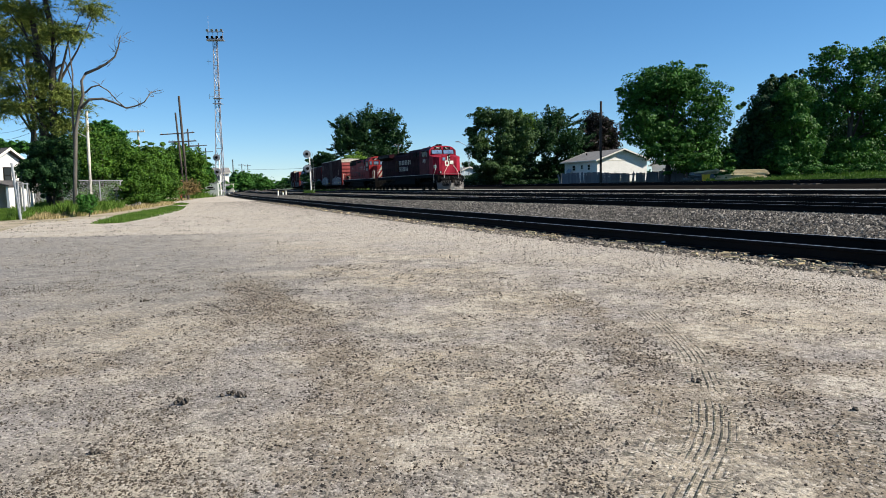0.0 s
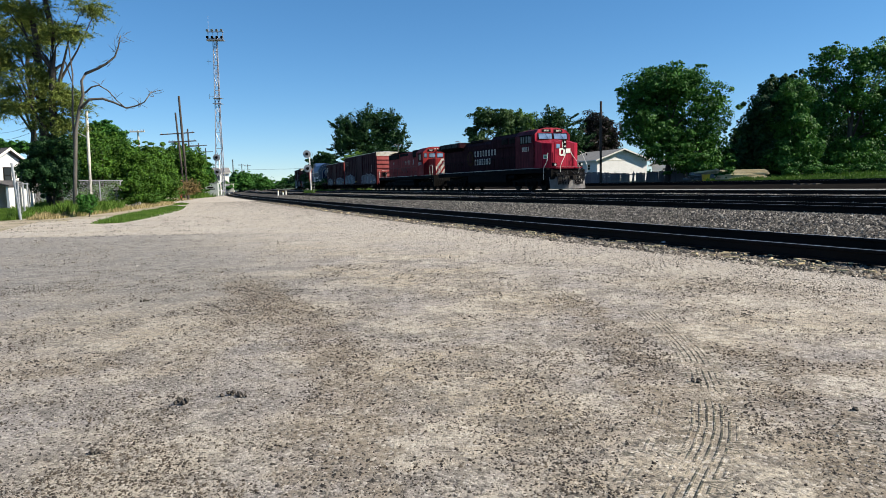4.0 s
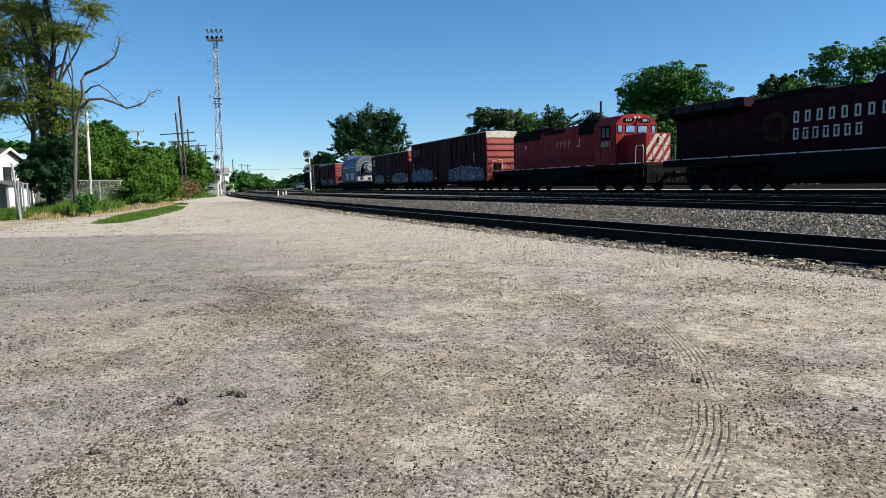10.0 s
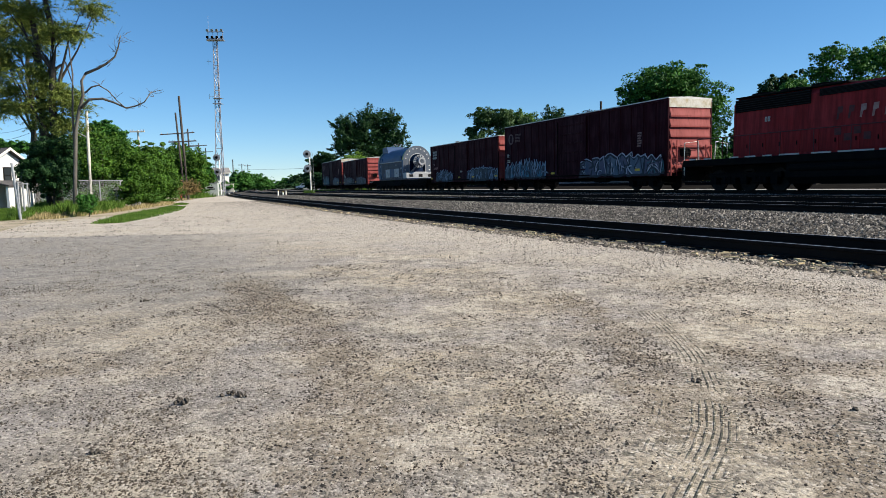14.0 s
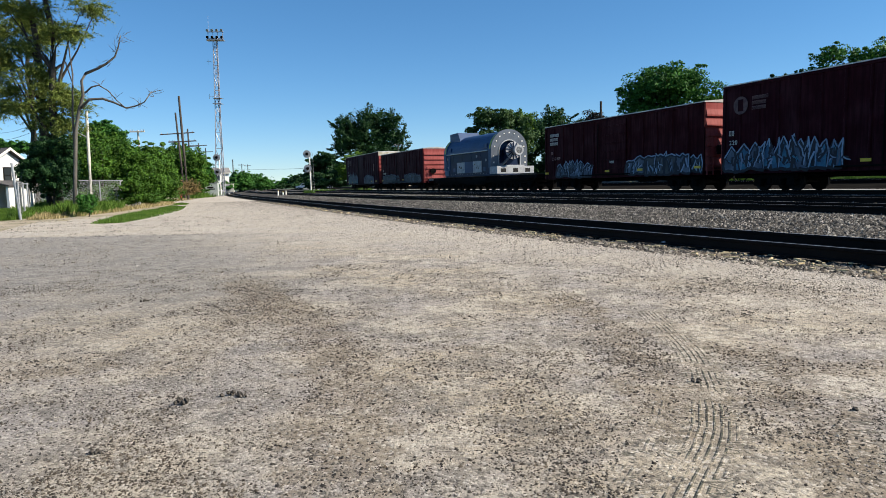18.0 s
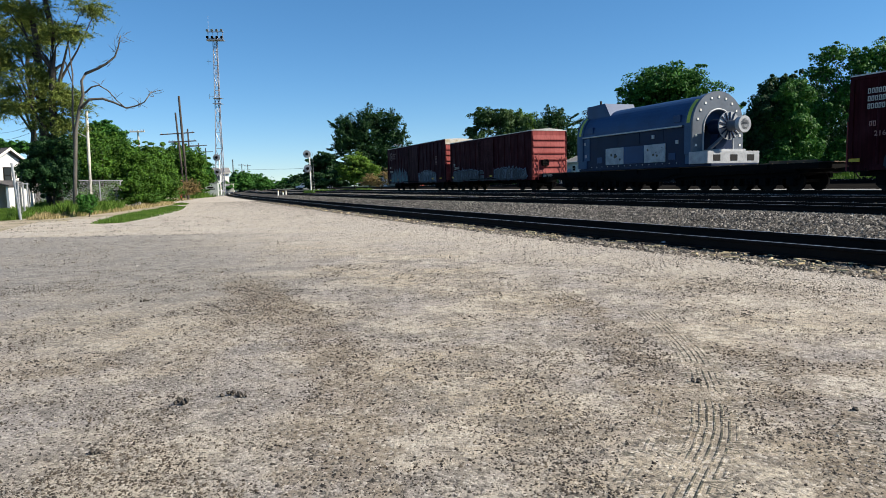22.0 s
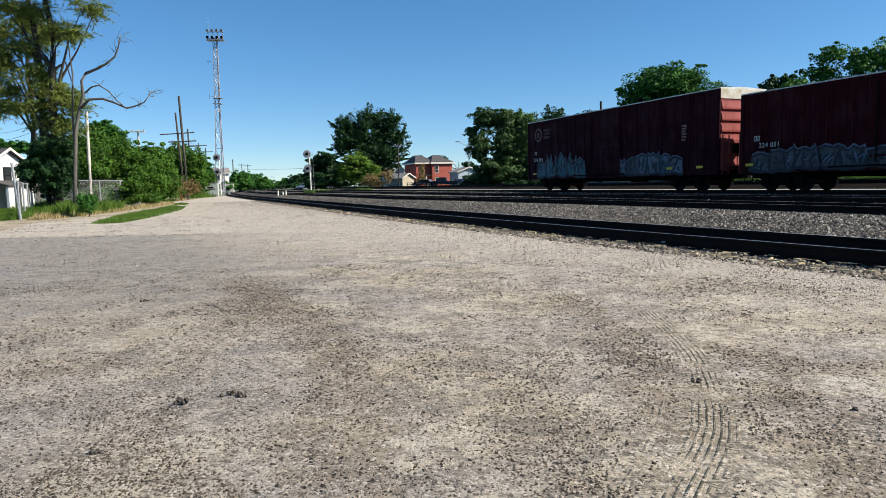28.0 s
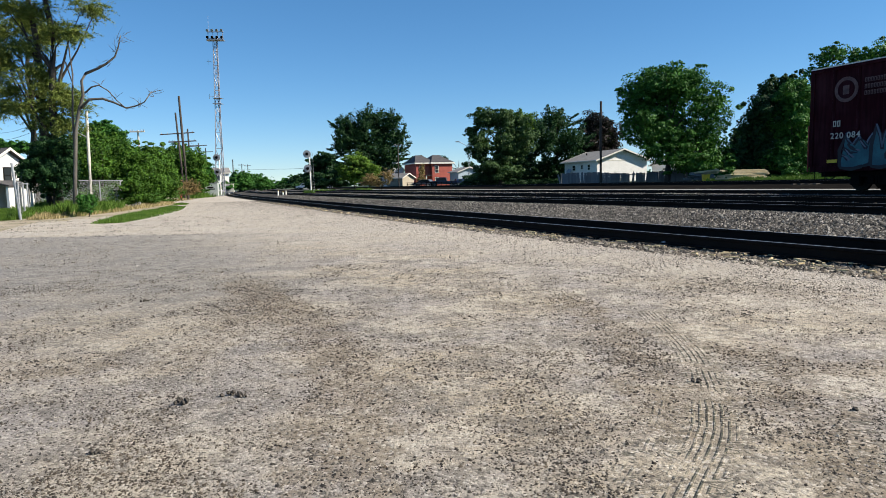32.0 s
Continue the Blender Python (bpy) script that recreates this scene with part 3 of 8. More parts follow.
def graffiti(parent, x0, x1, z0, z1, seed, fills, ink, out, letters=6, light=None, spiky=0.5):
    """A sprayed piece: angular overlapping shapes with dark edges and pale strokes, no word to be read."""
    rng = random.Random(seed)
    light = light or M_GRAF_LIGHT
    made = {}
    level = [0]

    def sheet(mat):
        level[0] += 1
        return made.setdefault(mat.name, (fresh(), mat))[0], out - 0.002 - level[0] * 0.0004

    def stroke(p, q, mat, w0, w1):
        bm, y = sheet(mat)
        d = Vector((q[0] - p[0], 0, q[1] - p[1]))
        if d.length < 0.02:
            return
        nrm = Vector((-d.z, 0, d.x)).normalized()
        mid = (Vector((p[0], 0, p[1])) + Vector((q[0], 0, q[1]))) / 2 + nrm * rng.uniform(-0.12, 0.12) * d.length
        rows = [(Vector((p[0], 0, p[1])), w0), (mid, (w0 + w1) * 0.6), (Vector((q[0], 0, q[1])), w1)]
        pairs = [(bm.verts.new((c.x + nrm.x * w, y, c.z + nrm.z * w)), bm.verts.new((c.x - nrm.x * w, y, c.z - nrm.z * w))) for c, w in rows]
        for (a, b), (c, e) in zip(pairs, pairs[1:]):
            bm.faces.new((a, b, e, c))
    h, w = z1 - z0, (x1 - x0) / letters
    for i in rng.sample(range(letters), letters):
        cx = x0 + (i + 0.5) * w
        arch = 0.72 + 0.28 * math.sin(math.pi * (i + 0.5) / letters)
        k = rng.choice((3, 4, 5))
        edge = [(cx - w * rng.uniform(0.5, 0.72), z0 + h * rng.uniform(0.0, 0.12)), (cx + w * rng.uniform(0.0, 0.2), z0 + h * rng.uniform(0.0, 0.1)), (cx + w * rng.uniform(0.5, 0.72), z0 + h * rng.uniform(0.0, 0.14))]
        for j in range(k):
            u = 0.6 - 1.2 * j / (k - 1)
            top = arch * (rng.uniform(0.85, 1.0) if j % 2 == (k // 2) % 2 else rng.uniform(0.85, 1.0) - spiky * rng.uniform(0.4, 0.8))
            edge.append((cx + w * u * rng.uniform(0.7, 1.0), z0 + h * top))
        bm, y = sheet(rng.choice(fills))
        bm.faces.new([bm.verts.new((a, y, c)) for a, c in edge])
        for p, q in zip(edge, edge[1:] + edge[:1]):
            stroke(p, q, ink, 0.05, 0.075)
        for p, q in list(zip(edge, edge[1:]))[2:]:
            stroke((p[0], p[1] + 0.07), (q[0], q[1] + 0.07), light, 0.022, 0.035)
        for j in range(8):
            p = (cx + w * rng.uniform(-0.5, 0.5), z0 + h * rng.uniform(0.06, 0.5))
            q = (p[0] + w * rng.uniform(-0.4, 0.4), z0 + h * arch * rng.uniform(0.35, 0.85))
            stroke(p, q, ink, rng.uniform(0.04, 0.11), rng.uniform(0.02, 0.08))
            stroke((p[0] + 0.08, p[1]), (q[0] + 0.1, q[1] - 0.05), light if j % 3 else rng.choice(fills), rng.uniform(0.015, 0.045), rng.uniform(0.01, 0.05))
    for bm, mat in made.values():
        g = part("graffiti", bm, mat, parent, "sprayed graffiti in faded paint")
        g["kind"] = "stuff"


def wheel_mesh(r):
    bm = fresh()
    for y, s in ((-0.75, -1), (0.75, 1)):
        for y0, y1, rad in ((y - 0.05, y + 0.06, r), (y + s * 0.03 - 0.065, y + s * 0.03 + 0.065, r * 0.35)):
            rod(bm, (0, y0, 0), (0, y1, 0), rad, rad, 24)
        rod(bm, (0, y - s * 0.075, 0), (0, y - s * 0.045, 0), r + 0.027, r + 0.02, 24)
        for k in range(3):
            a = k * 2 * math.pi / 3
            box(bm, r * 0.5 * math.cos(a) - 0.04, r * 0.5 * math.cos(a) + 0.04, y - 0.065, y + 0.075, r * 0.5 * math.sin(a) - 0.04, r * 0.5 * math.sin(a) + 0.04)
    rod(bm, (0, -0.98, 0), (0, 0.98, 0), 0.085, None, 12)
    return mesh_of("wheelset", bm, M_WHEEL)


WHEEL_BIG, WHEEL_SMALL = wheel_mesh(0.53), wheel_mesh(0.43)
WHEELS = []


def truck(car, x, axles, r, mesh):
    """A bogie: cast side frames with springs and boxes; its wheelsets turn."""
    bm = fresh()
    lo, hi = axles[0], axles[-1]
    for s in (-1, 1):
        y0, y1 = s * 0.93, s * 1.13
        box(bm, lo - 0.35, hi + 0.35, min(y0, y1), max(y0, y1), r + 0.12, r + 0.36, 0.03)
        for a in axles:
            box(bm, a - 0.19, a + 0.19, min(y0, s * 1.16), max(y0, s * 1.16), r - 0.2, r + 0.25, 0.03)
        for a, b in zip(axles, axles[1:]):
            c = (a + b) / 2
            box(bm, c - (b - a) * 0.22, c + (b - a) * 0.22, min(y0, y1), max(y0, y1), r - 0.18, r + 0.14, 0.03)
            for k in (-0.14, 0.0, 0.14):
                rod(bm, (c + k, s * 1.15, r - 0.12), (c + k, s * 1.15, r + 0.16), 0.06, None, 8)
    box(bm, (lo + hi) / 2 - 0.25, (lo + hi) / 2 + 0.25, -1.1, 1.1, r + 0.05, r + 0.42, 0.03)
    if len(axles) == 3 and r > 0.5:
        box(bm, lo - 0.5, hi + 0.5, -0.7, 0.7, r - 0.1, 1.24, 0.03)
    t = part("truck", bm, M_BLACK, car, "black cast steel bogie", m=pose(x, 0, 0))
    for a in axles:
        w = part("wheelset", mesh, None, t, m=pose(a, 0, r))
        WHEELS.append((w, a, r))
    return t


def coupler(car, x, way):
    bm = fresh()
    box(bm, min(x, x - way * 0.9), max(x, x - way * 0.9), -0.1, 0.1, 0.78, 0.98, 0.02)
    box(bm, min(x + way * 0.08, x - way * 0.22), max(x + way * 0.08, x - way * 0.22), -0.17, 0.16, 0.73, 1.03, 0.05)
    part("coupler", bm, M_WHEEL, car)
    part("air_hose", bent(fresh(), [(x - way * 0.5, 0.35, 0.85), (x - way * 0.3, 0.36, 0.55), (x - way * 0.1, 0.3, 0.42), (x + way * 0.02, 0.2, 0.55)], 0.03, 0.03, 8), M_RUBBER, car)


def grille(parent, x0, x1, z0, z1, y, name="grille", slats=6):
    g = part(name, block(x0, x1, y - 0.02, y + 0.01, z0, z1, 0.01), M_BLACK, parent, "black louvred grille")
    me = mesh_of("louvre", block(x0 + 0.04, x1 - 0.04, -0.012, 0.012, -0.012, 0.012), M_RUBBER)
    for k in range(slats):
        part("louvre", me, None, g, m=pose(0, y - 0.03, z0 + (k + 0.5) * (z1 - z0) / slats, 35))
    return g


def engine_hood(car, x0, x1, half, z0, z1, material, doors, door_top):
    c = 0.28
    bm = prism(fresh(), ((-half, z0), (-half, z1 - c), (-half + c, z1), (half - c, z1), (half, z1 - c), (half, z0)), x0, x1)
    h = part("hood", bm, material, car)
    n = doors
    w = (x1 - x0 - 0.2) / n
    me = mesh_of("hood_door", block(-w / 2 + 0.025, w / 2 - 0.025, -0.012, 0.012, z0 + 0.12, door_top, 0.008), material)
    for i in range(n):
        d = part("hood_door", me, None, h, m=pose(x0 + 0.1 + (i + 0.5) * w, -half - 0.008, 0))
    for i in range(n):
        part("door_latch", block(-0.02, 0.02, -0.02, 0.02, -0.09, 0.09, 0.006), M_BLACK, h, m=pose(x0 + 0.1 + (i + 0.82) * w, -half - 0.03, (z0 + door_top) / 2))
    return h


def handrail_run(car, x0, x1, y, z0, z1, step, material, r=0.017):
    rail = part("handrail", rod(fresh(), (x0, y, z1), (x1, y, z1), r), material, car)
    k = max(1, round((x1 - x0) / step))
    me = mesh_of("stanchion", rod(fresh(), (0, 0, z0), (0, 0, z1), r * 0.9, None, 6), material)
    for i in range(k + 1):
        part("stanchion", me, None, rail, m=pose(x0 + (x1 - x0) * i / k, y, 0))


def steps(car, x, y, way, count=4):
    for k in range(count):
        part("step", block(x - 0.28, x + 0.28, min(y, y + way * 0.26), max(y, y + way * 0.26), 0.42 + 0.28 * k, 0.455 + 0.28 * k, 0.006), M_BLACK, car)


def pane(parent, x0, x1, z0, z1, y, rim_mat, name="cab_window", glass=None):
    w = part(name, block(x0, x1, y - 0.01, y + 0.02, z0, z1, 0.01), glass or M_SCREEN, parent)
    bm = fresh()
    for a in ((x0 - 0.05, x1 + 0.05, z0 - 0.05, z0), (x0 - 0.05, x1 + 0.05, z1, z1 + 0.05), (x0 - 0.05, x0, z0, z1), (x1, x1 + 0.05, z0, z1), ((x0 + x1) / 2 - 0.02, (x0 + x1) / 2 + 0.02, z0, z1)):
        box(bm, a[0], a[1], y - 0.03, y + 0.02, a[2], a[3])
    part("window_frame", bm, rim_mat, w)
    return w


def facing(x, y, z, lean=0.0, turn=0.0):
    """Pose of flat things on a car's front: their x runs across and their y up."""
    return pose(x, y, z, 90 - lean, 0, 90 + turn)


def plate(w, h, t=0.012, bevel=0.0):
    return block(-w / 2, w / 2, -h / 2, h / 2, -t / 2, t / 2, bevel)


# leading engine: front coupler face at 11.8
def lead_engine():
    e = thing("locomotive", "dark red diesel locomotive with a wide nose and grey snow plow", "locomotive", group="train")
    part("underframe", block(-10.5, 10.4, -1.5, 1.5, 1.28, 1.62, 0.03), M_BLACK, e)
    for a, b in ((-10.3, -9.2), (-9.0, -7.0), (-6.85, -5.9), (-5.7, -4.0), (-3.85, -2.1), (-1.95, 0.0), (0.1, 2.2), (2.3, 4.4), (4.5, 9.6)):
        part("sill_stripe", block(a, b, -1.525, -1.5, 1.625, 1.675), M_LETTER if a < 4 else M_PLOW, e)
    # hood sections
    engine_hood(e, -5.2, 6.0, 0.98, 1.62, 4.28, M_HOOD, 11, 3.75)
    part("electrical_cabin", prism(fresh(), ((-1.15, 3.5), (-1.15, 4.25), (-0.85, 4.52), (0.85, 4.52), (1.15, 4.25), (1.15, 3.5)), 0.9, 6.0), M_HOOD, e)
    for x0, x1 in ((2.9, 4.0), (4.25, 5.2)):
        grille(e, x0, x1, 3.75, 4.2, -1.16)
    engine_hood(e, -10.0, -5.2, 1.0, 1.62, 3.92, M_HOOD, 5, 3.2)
    wing = part("radiator_housing", prism(fresh(), ((-1.0, 3.75), (-1.5, 4.02), (-1.5, 4.38), (-1.35, 4.47), (1.35, 4.47), (1.5, 4.38), (1.5, 4.02), (1.0, 3.75)), -10.05, -5.4), M_BLACK, e, "sooty black radiator housing")
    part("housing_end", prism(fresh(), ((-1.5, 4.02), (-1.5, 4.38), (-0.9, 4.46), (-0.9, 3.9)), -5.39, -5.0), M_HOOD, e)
    for x in (-9.0, -7.6, -6.2):
        part("radiator_screen", block(x - 0.6, x + 0.6, -1.515, -1.49, 4.06, 4.34, 0.01), M_RUBBER, wing)
    part("hood_roof", block(-5.2, 5.9, -0.72, 0.72, 4.28, 4.30) , M_BLACK, e, "sooty black roof")
    part("cabin_roof", block(0.95, 5.95, -0.86, 0.86, 4.52, 4.545), M_BLACK, e, "sooty black roof")
    part("exhaust_hump", block(-4.0, -1.4, -0.8, 0.8, 4.27, 4.5, 0.08), M_BLACK, e, "sooty exhaust housing")
    part("horn", rod(fresh(), (3.0, 0.2, 4.62), (3.5, 0.2, 4.66), 0.05, 0.11, 10), M_BLACK, e)
    # cab
    bm = fresh()
    side = ((-1.53, 1.7), (-1.53, 4.16), (-1.18, 4.52), (-0.5, 4.67), (0.5, 4.67), (1.18, 4.52), (1.53, 4.16), (1.53, 1.7))
    prism(bm, side, 5.9, 9.0)
    for v in bm.verts:
        if v.co.x > 8.5:
            v.co.x = 9.0 - max(0.0, v.co.z - 3.6) * 0.2
    cab = part("cab", bm, M_CAB, e, "grimy cab in the shaded tone of the red")
    # front sheet over the dark cab, in the red that stands for sunlight
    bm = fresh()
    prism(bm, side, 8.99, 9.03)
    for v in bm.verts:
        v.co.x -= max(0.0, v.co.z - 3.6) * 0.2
    part("cab_front", bm, M_ENGINE, cab, "red front sheet of the cab in the sunlit tone")
    bm = fresh()
    low = [(8.7, -1.53), (9.92, -1.53), (10.36, -0.98), (10.36, 0.98), (9.92, 1.53), (8.7, 1.53)]
    top = [3.72, 3.46, 3.40, 3.40, 3.46, 3.72]
    r0 = [bm.verts.new((x, y, 1.66)) for x, y in low]
    r1 = [bm.verts.new((x, y, z)) for (x, y), z in zip(low, top)]
    mid = bm.verts.new((8.75, 0, 3.86))
    tip = bm.verts.new((10.33, 0, 3.64))
    for i in range(5):
        bm.faces.new((r0[i], r0[i + 1], r1[i + 1], r1[i])) if i != 2 else bm.faces.new((r0[2], r0[3], r1[3], tip, r1[2]))
    for f in ((r1[0], r1[1], mid), (r1[1], r1[2], mid), (r1[2], tip, mid), (tip, r1[3], mid), (r1[3], r1[4], mid), (r1[4], r1[5], mid)):
        bm.faces.new(f)
    bm.faces.new(r0[::-1])
    bmesh.ops.recalc_face_normals(bm, faces=bm.faces)
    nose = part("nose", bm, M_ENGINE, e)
    lean = math.degrees(math.atan(0.2))
    for y in (-0.66, 0.66):
        w = part("windscreen", plate(1.14, 0.42, 0.02, 0.01), M_SCREEN, cab, "glass with the sky's blue reflection in its colour", m=facing(8.955, y, 4.02, lean))
        rim = fresh()
        for a in ((-0.62, 0.62, -0.25, -0.21), (-0.62, 0.62, 0.21, 0.25), (-0.62, -0.57, -0.21, 0.21), (0.57, 0.62, -0.21, 0.21)):
            box(rim, a[0], a[1], a[2], a[3], -0.014, 0.02)
        part("window_frame", rim, M_BLACK, w)
        b = part("number_board", plate(0.74, 0.2, 0.06, 0.01), M_BLACK, cab, m=facing(8.875, y * 0.78, 4.44, lean))
        words("numerals", "8051", 0.19, M_LETTER, b, pose(0, -0.065, 0.034))
        part("wiper", rod(fresh(), (8.975, y, 4.15), (9.02, y + 0.25, 3.8), 0.012, None, 6), M_BLACK, cab)
    for x0, x1 in ((6.75, 7.4), (7.52, 8.17)):
        pane(cab, x0, x1, 3.58, 4.1, -1.54, M_BLACK, glass=M_CABDARK)
    part("window_awning", block(6.65, 8.3, -1.66, -1.53, 4.15, 4.18, 0.005), M_BLACK, cab)
    part("mirror", block(8.4, 8.44, -1.70, -1.55, 3.55, 4.02, 0.01), M_PLOW, cab)
    words("numerals", "8051", 0.5, M_LETTER, cab, on_side(7.5, 2.95, -1.536), lean=0.25)
    for x, y, h in ((6.5, -0.5, 0.1), (7.0, 0.45, 0.16), (8.1, -0.2, 0.1)):
        part("antenna_dome", rod(fresh(), (x, y, 4.64), (x, y, 4.66 + h), 0.11, 0.07, 10), M_BLACK, cab)
    for y in (-0.22, 0.0, 0.22):
        part("roof_horn", rod(fresh(), (7.5, y, 4.78), (8.0 + 0.1 * (y == 0), y, 4.8), 0.03, 0.09, 10), M_BLACK, cab)
    part("horn_bracket", block(7.45, 7.55, -0.3, 0.3, 4.64, 4.8, 0.01), M_BLACK, cab)
    part("roof_edge", block(8.66, 8.8, -1.0, 1.0, 4.56, 4.62, 0.01), M_BLACK, cab)
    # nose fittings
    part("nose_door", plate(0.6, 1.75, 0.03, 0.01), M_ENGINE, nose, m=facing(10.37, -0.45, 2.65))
    part("nose_window", plate(0.3, 0.32, 0.03, 0.01), M_SCREEN, nose, m=facing(10.39, -0.45, 3.2))
    lamp = part("headlight_box", plate(0.28, 0.66, 0.08, 0.02), M_BLACK, nose, m=facing(10.38, 0.12, 3.34))
    for z in (-0.16, 0.16):
        part("headlight", rod(fresh(), (0, z, 0.03), (0, z, 0.06), 0.075, None, 16), M_LENS, lamp)
    for x, z, w, h in ((-0.28, 2.78, 0.14, 0.5), (-0.08, 3.0, 0.36, 0.13), (-0.08, 2.56, 0.36, 0.13), (0.06, 2.78, 0.14, 0.5), (0.4, 2.86, 0.4, 0.34), (-0.02, 3.3, 0.12, 0.4)):
        part("emblem_bar", plate(w, h, 0.012), M_WHITE, nose, "plain white emblem shape", m=facing(10.395, x, z))
    for y in (-0.86, 0.86):
        part("grab_iron", rod(fresh(), (10.39, y, 1.8), (10.39, y, 2.8), 0.018), M_ENGINE, nose)
    part("placard", plate(0.3, 0.3, 0.012), M_WHITE, nose, m=pose(10.085, -1.335, 2.45, 90, 0, 51.3))
    part("placard_mark", plate(0.18, 0.18, 0.012), plain("safety_green", (0.05, 0.25, 0.12), None, 0.6), nose, m=pose(10.090, -1.339, 2.45, 90, 0, 51.3))
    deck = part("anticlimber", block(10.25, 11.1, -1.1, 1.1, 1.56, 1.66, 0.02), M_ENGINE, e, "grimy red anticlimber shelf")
    part("deck_plate", block(10.4, 11.12, -1.05, 1.05, 1.665, 1.68), M_PLOW, deck)
    for y in (-1.12, 1.12):
        bx = part("ditch_light_box", block(10.8, 11.06, y - 0.13, y + 0.13, 1.70, 1.98, 0.02), M_BLACK, e)
        part("ditch_light", rod(fresh(), (11.06, y, 1.84), (11.10, y, 1.84), 0.075, None, 16), M_LENS, bx)
    # pilot and plow
    part("pilot", block(10.3, 11.0, -1.45, 1.45, 0.78, 1.5, 0.03), M_BLACK, e)
    bm = fresh()
    pts = [(11.0, -1.5), (11.5, -0.25), (11.5, 0.25), (11.0, 1.5)]
    a = [bm.verts.new((x, y, 0.10)) for x, y in pts]
    b = [bm.verts.new((x - 0.18, y, 0.98)) for x, y in pts]
    for i in range(3):
        bm.faces.new((a[i], a[i + 1], b[i + 1], b[i]))
    bmesh.ops.solidify(bm, geom=bm.faces[:], thickness=0.03)
    part("snow_plow", bm, M_PLOW, e, "grey steel snow plow")
    rng = random.Random(5)
    for y in (-1.1, -1.0, -0.92, -0.82, -0.72, -0.6, -0.5, -0.3, 0.3, 0.5, 0.6, 0.72, 0.82, 0.92, 1.0, 1.1):
        x = 11.33 - abs(y) * 0.2
        part("air_hose", bent(fresh(), [(x - 0.2, y, 1.35), (x + 0.14, y + 0.03, 1.15), (x + 0.22, y + rng.uniform(-0.12, 0.12), 0.75), (x + 0.2, y * 0.9, 0.42), (x + 0.16, y * 0.8, 0.62)], 0.034, 0.034, 8), M_RUBBER, e)
    for y in (-0.55, 0.5):
        part("jumper_cable", bent(fresh(), [(11.08, y - 0.3, 1.4), (11.40, y - 0.2, 1.1), (11.46, y + 0.05, 0.95), (11.40, y + 0.3, 1.12), (11.08, y + 0.4, 1.4)], 0.035, 0.035, 8), M_RUBBER, e)
    part("coupler_lever", bent(fresh(), [(11.33, -1.5, 1.2), (11.38, -1.1, 1.1), (11.48, 0, 1.12), (11.38, 1.1, 1.1), (11.33, 1.5, 1.2)], 0.022, 0.022, 8), M_BLACK, e)
    for s in (-1, 1):
        part("handrail", bent(fresh(), [(11.20, s * 0.78, 1.2), (11.24, s * 0.80, 1.7), (11.22, s * 0.66, 2.0), (11.08, s * 0.25, 2.6), (11.06, s * 0.2, 2.8)], 0.022, 0.022, 8), M_WHITE, e, "white handrail")
        part("handrail", bent(fresh(), [(10.1, s * 1.52, 0.75), (10.1, s * 1.52, 1.6), (10.55, s * 1.5, 2.1), (10.6, s * 1.45, 2.7)] if s < 0 else [(10.88, 1.5, 0.9), (11.13, 1.55, 1.3), (11.18, 1.55, 1.7), (10.78, 1.3, 2.75), (10.63, 1.25, 2.8)], 0.022, 0.022, 8), M_WHITE, e, "white handrail")
        steps(e, 9.6, s * 1.5, -s)
        steps(e, -10.1, s * 1.5, -s)
        handrail_run(e, -9.9, 5.6, s * 1.48, 1.62, 2.6, 1.75, M_BLACK)
    letter_bars(e, -2.55, 3.24, 8, 0.5, M_LETTER, 1.05, out=-1.035)
    letter_bars(e, -2.55, 2.5, 7, 0.5, M_LETTER, 0.75, out=-1.035)
    part("crest", rod(fresh(), (-3.65, -1.0, 2.88), (-3.65, -1.035, 2.88), 0.68, None, 28), M_GOLD, e, "dull gold round crest")
    part("crest_shield", block(-3.98, -3.32, -1.045, -1.03, 2.45, 3.35, 0.0), M_RED, e)
    # running gear
    part("fuel_tank", prism(fresh(), ((-1.45, 1.3), (-1.5, 0.7), (-1.2, 0.32), (1.2, 0.32), (1.5, 0.7), (1.45, 1.3)), -3.3, 4.2), M_BLACK, e)
    for x in (-4.2, 4.9):
        part("air_reservoir", rod(fresh(), (x - 0.5, -1.2, 1.05), (x + 0.5, -1.2, 1.05), 0.2, None, 14), M_BLACK, e)
    truck(e, 6.9, (-2.0, 0.0, 2.0), 0.53, WHEEL_BIG)
    truck(e, -6.85, (-2.0, 0.0, 2.0), 0.53, WHEEL_BIG)
    coupler(e, 11.8, 1)
    coupler(e, -11.15, -1)
    part("rear_handrail", bent(fresh(), [(-10.5, -1.45, 1.6), (-10.55, -1.45, 2.7), (-10.55, -0.6, 2.7), (-10.55, -0.6, 1.6)], 0.02, 0.02, 8), M_WHITE, e)
    part("rear_light", block(-10.08, -10.02, -0.35, -0.05, 3.3, 3.6, 0.02), M_LENS, e)
    return e


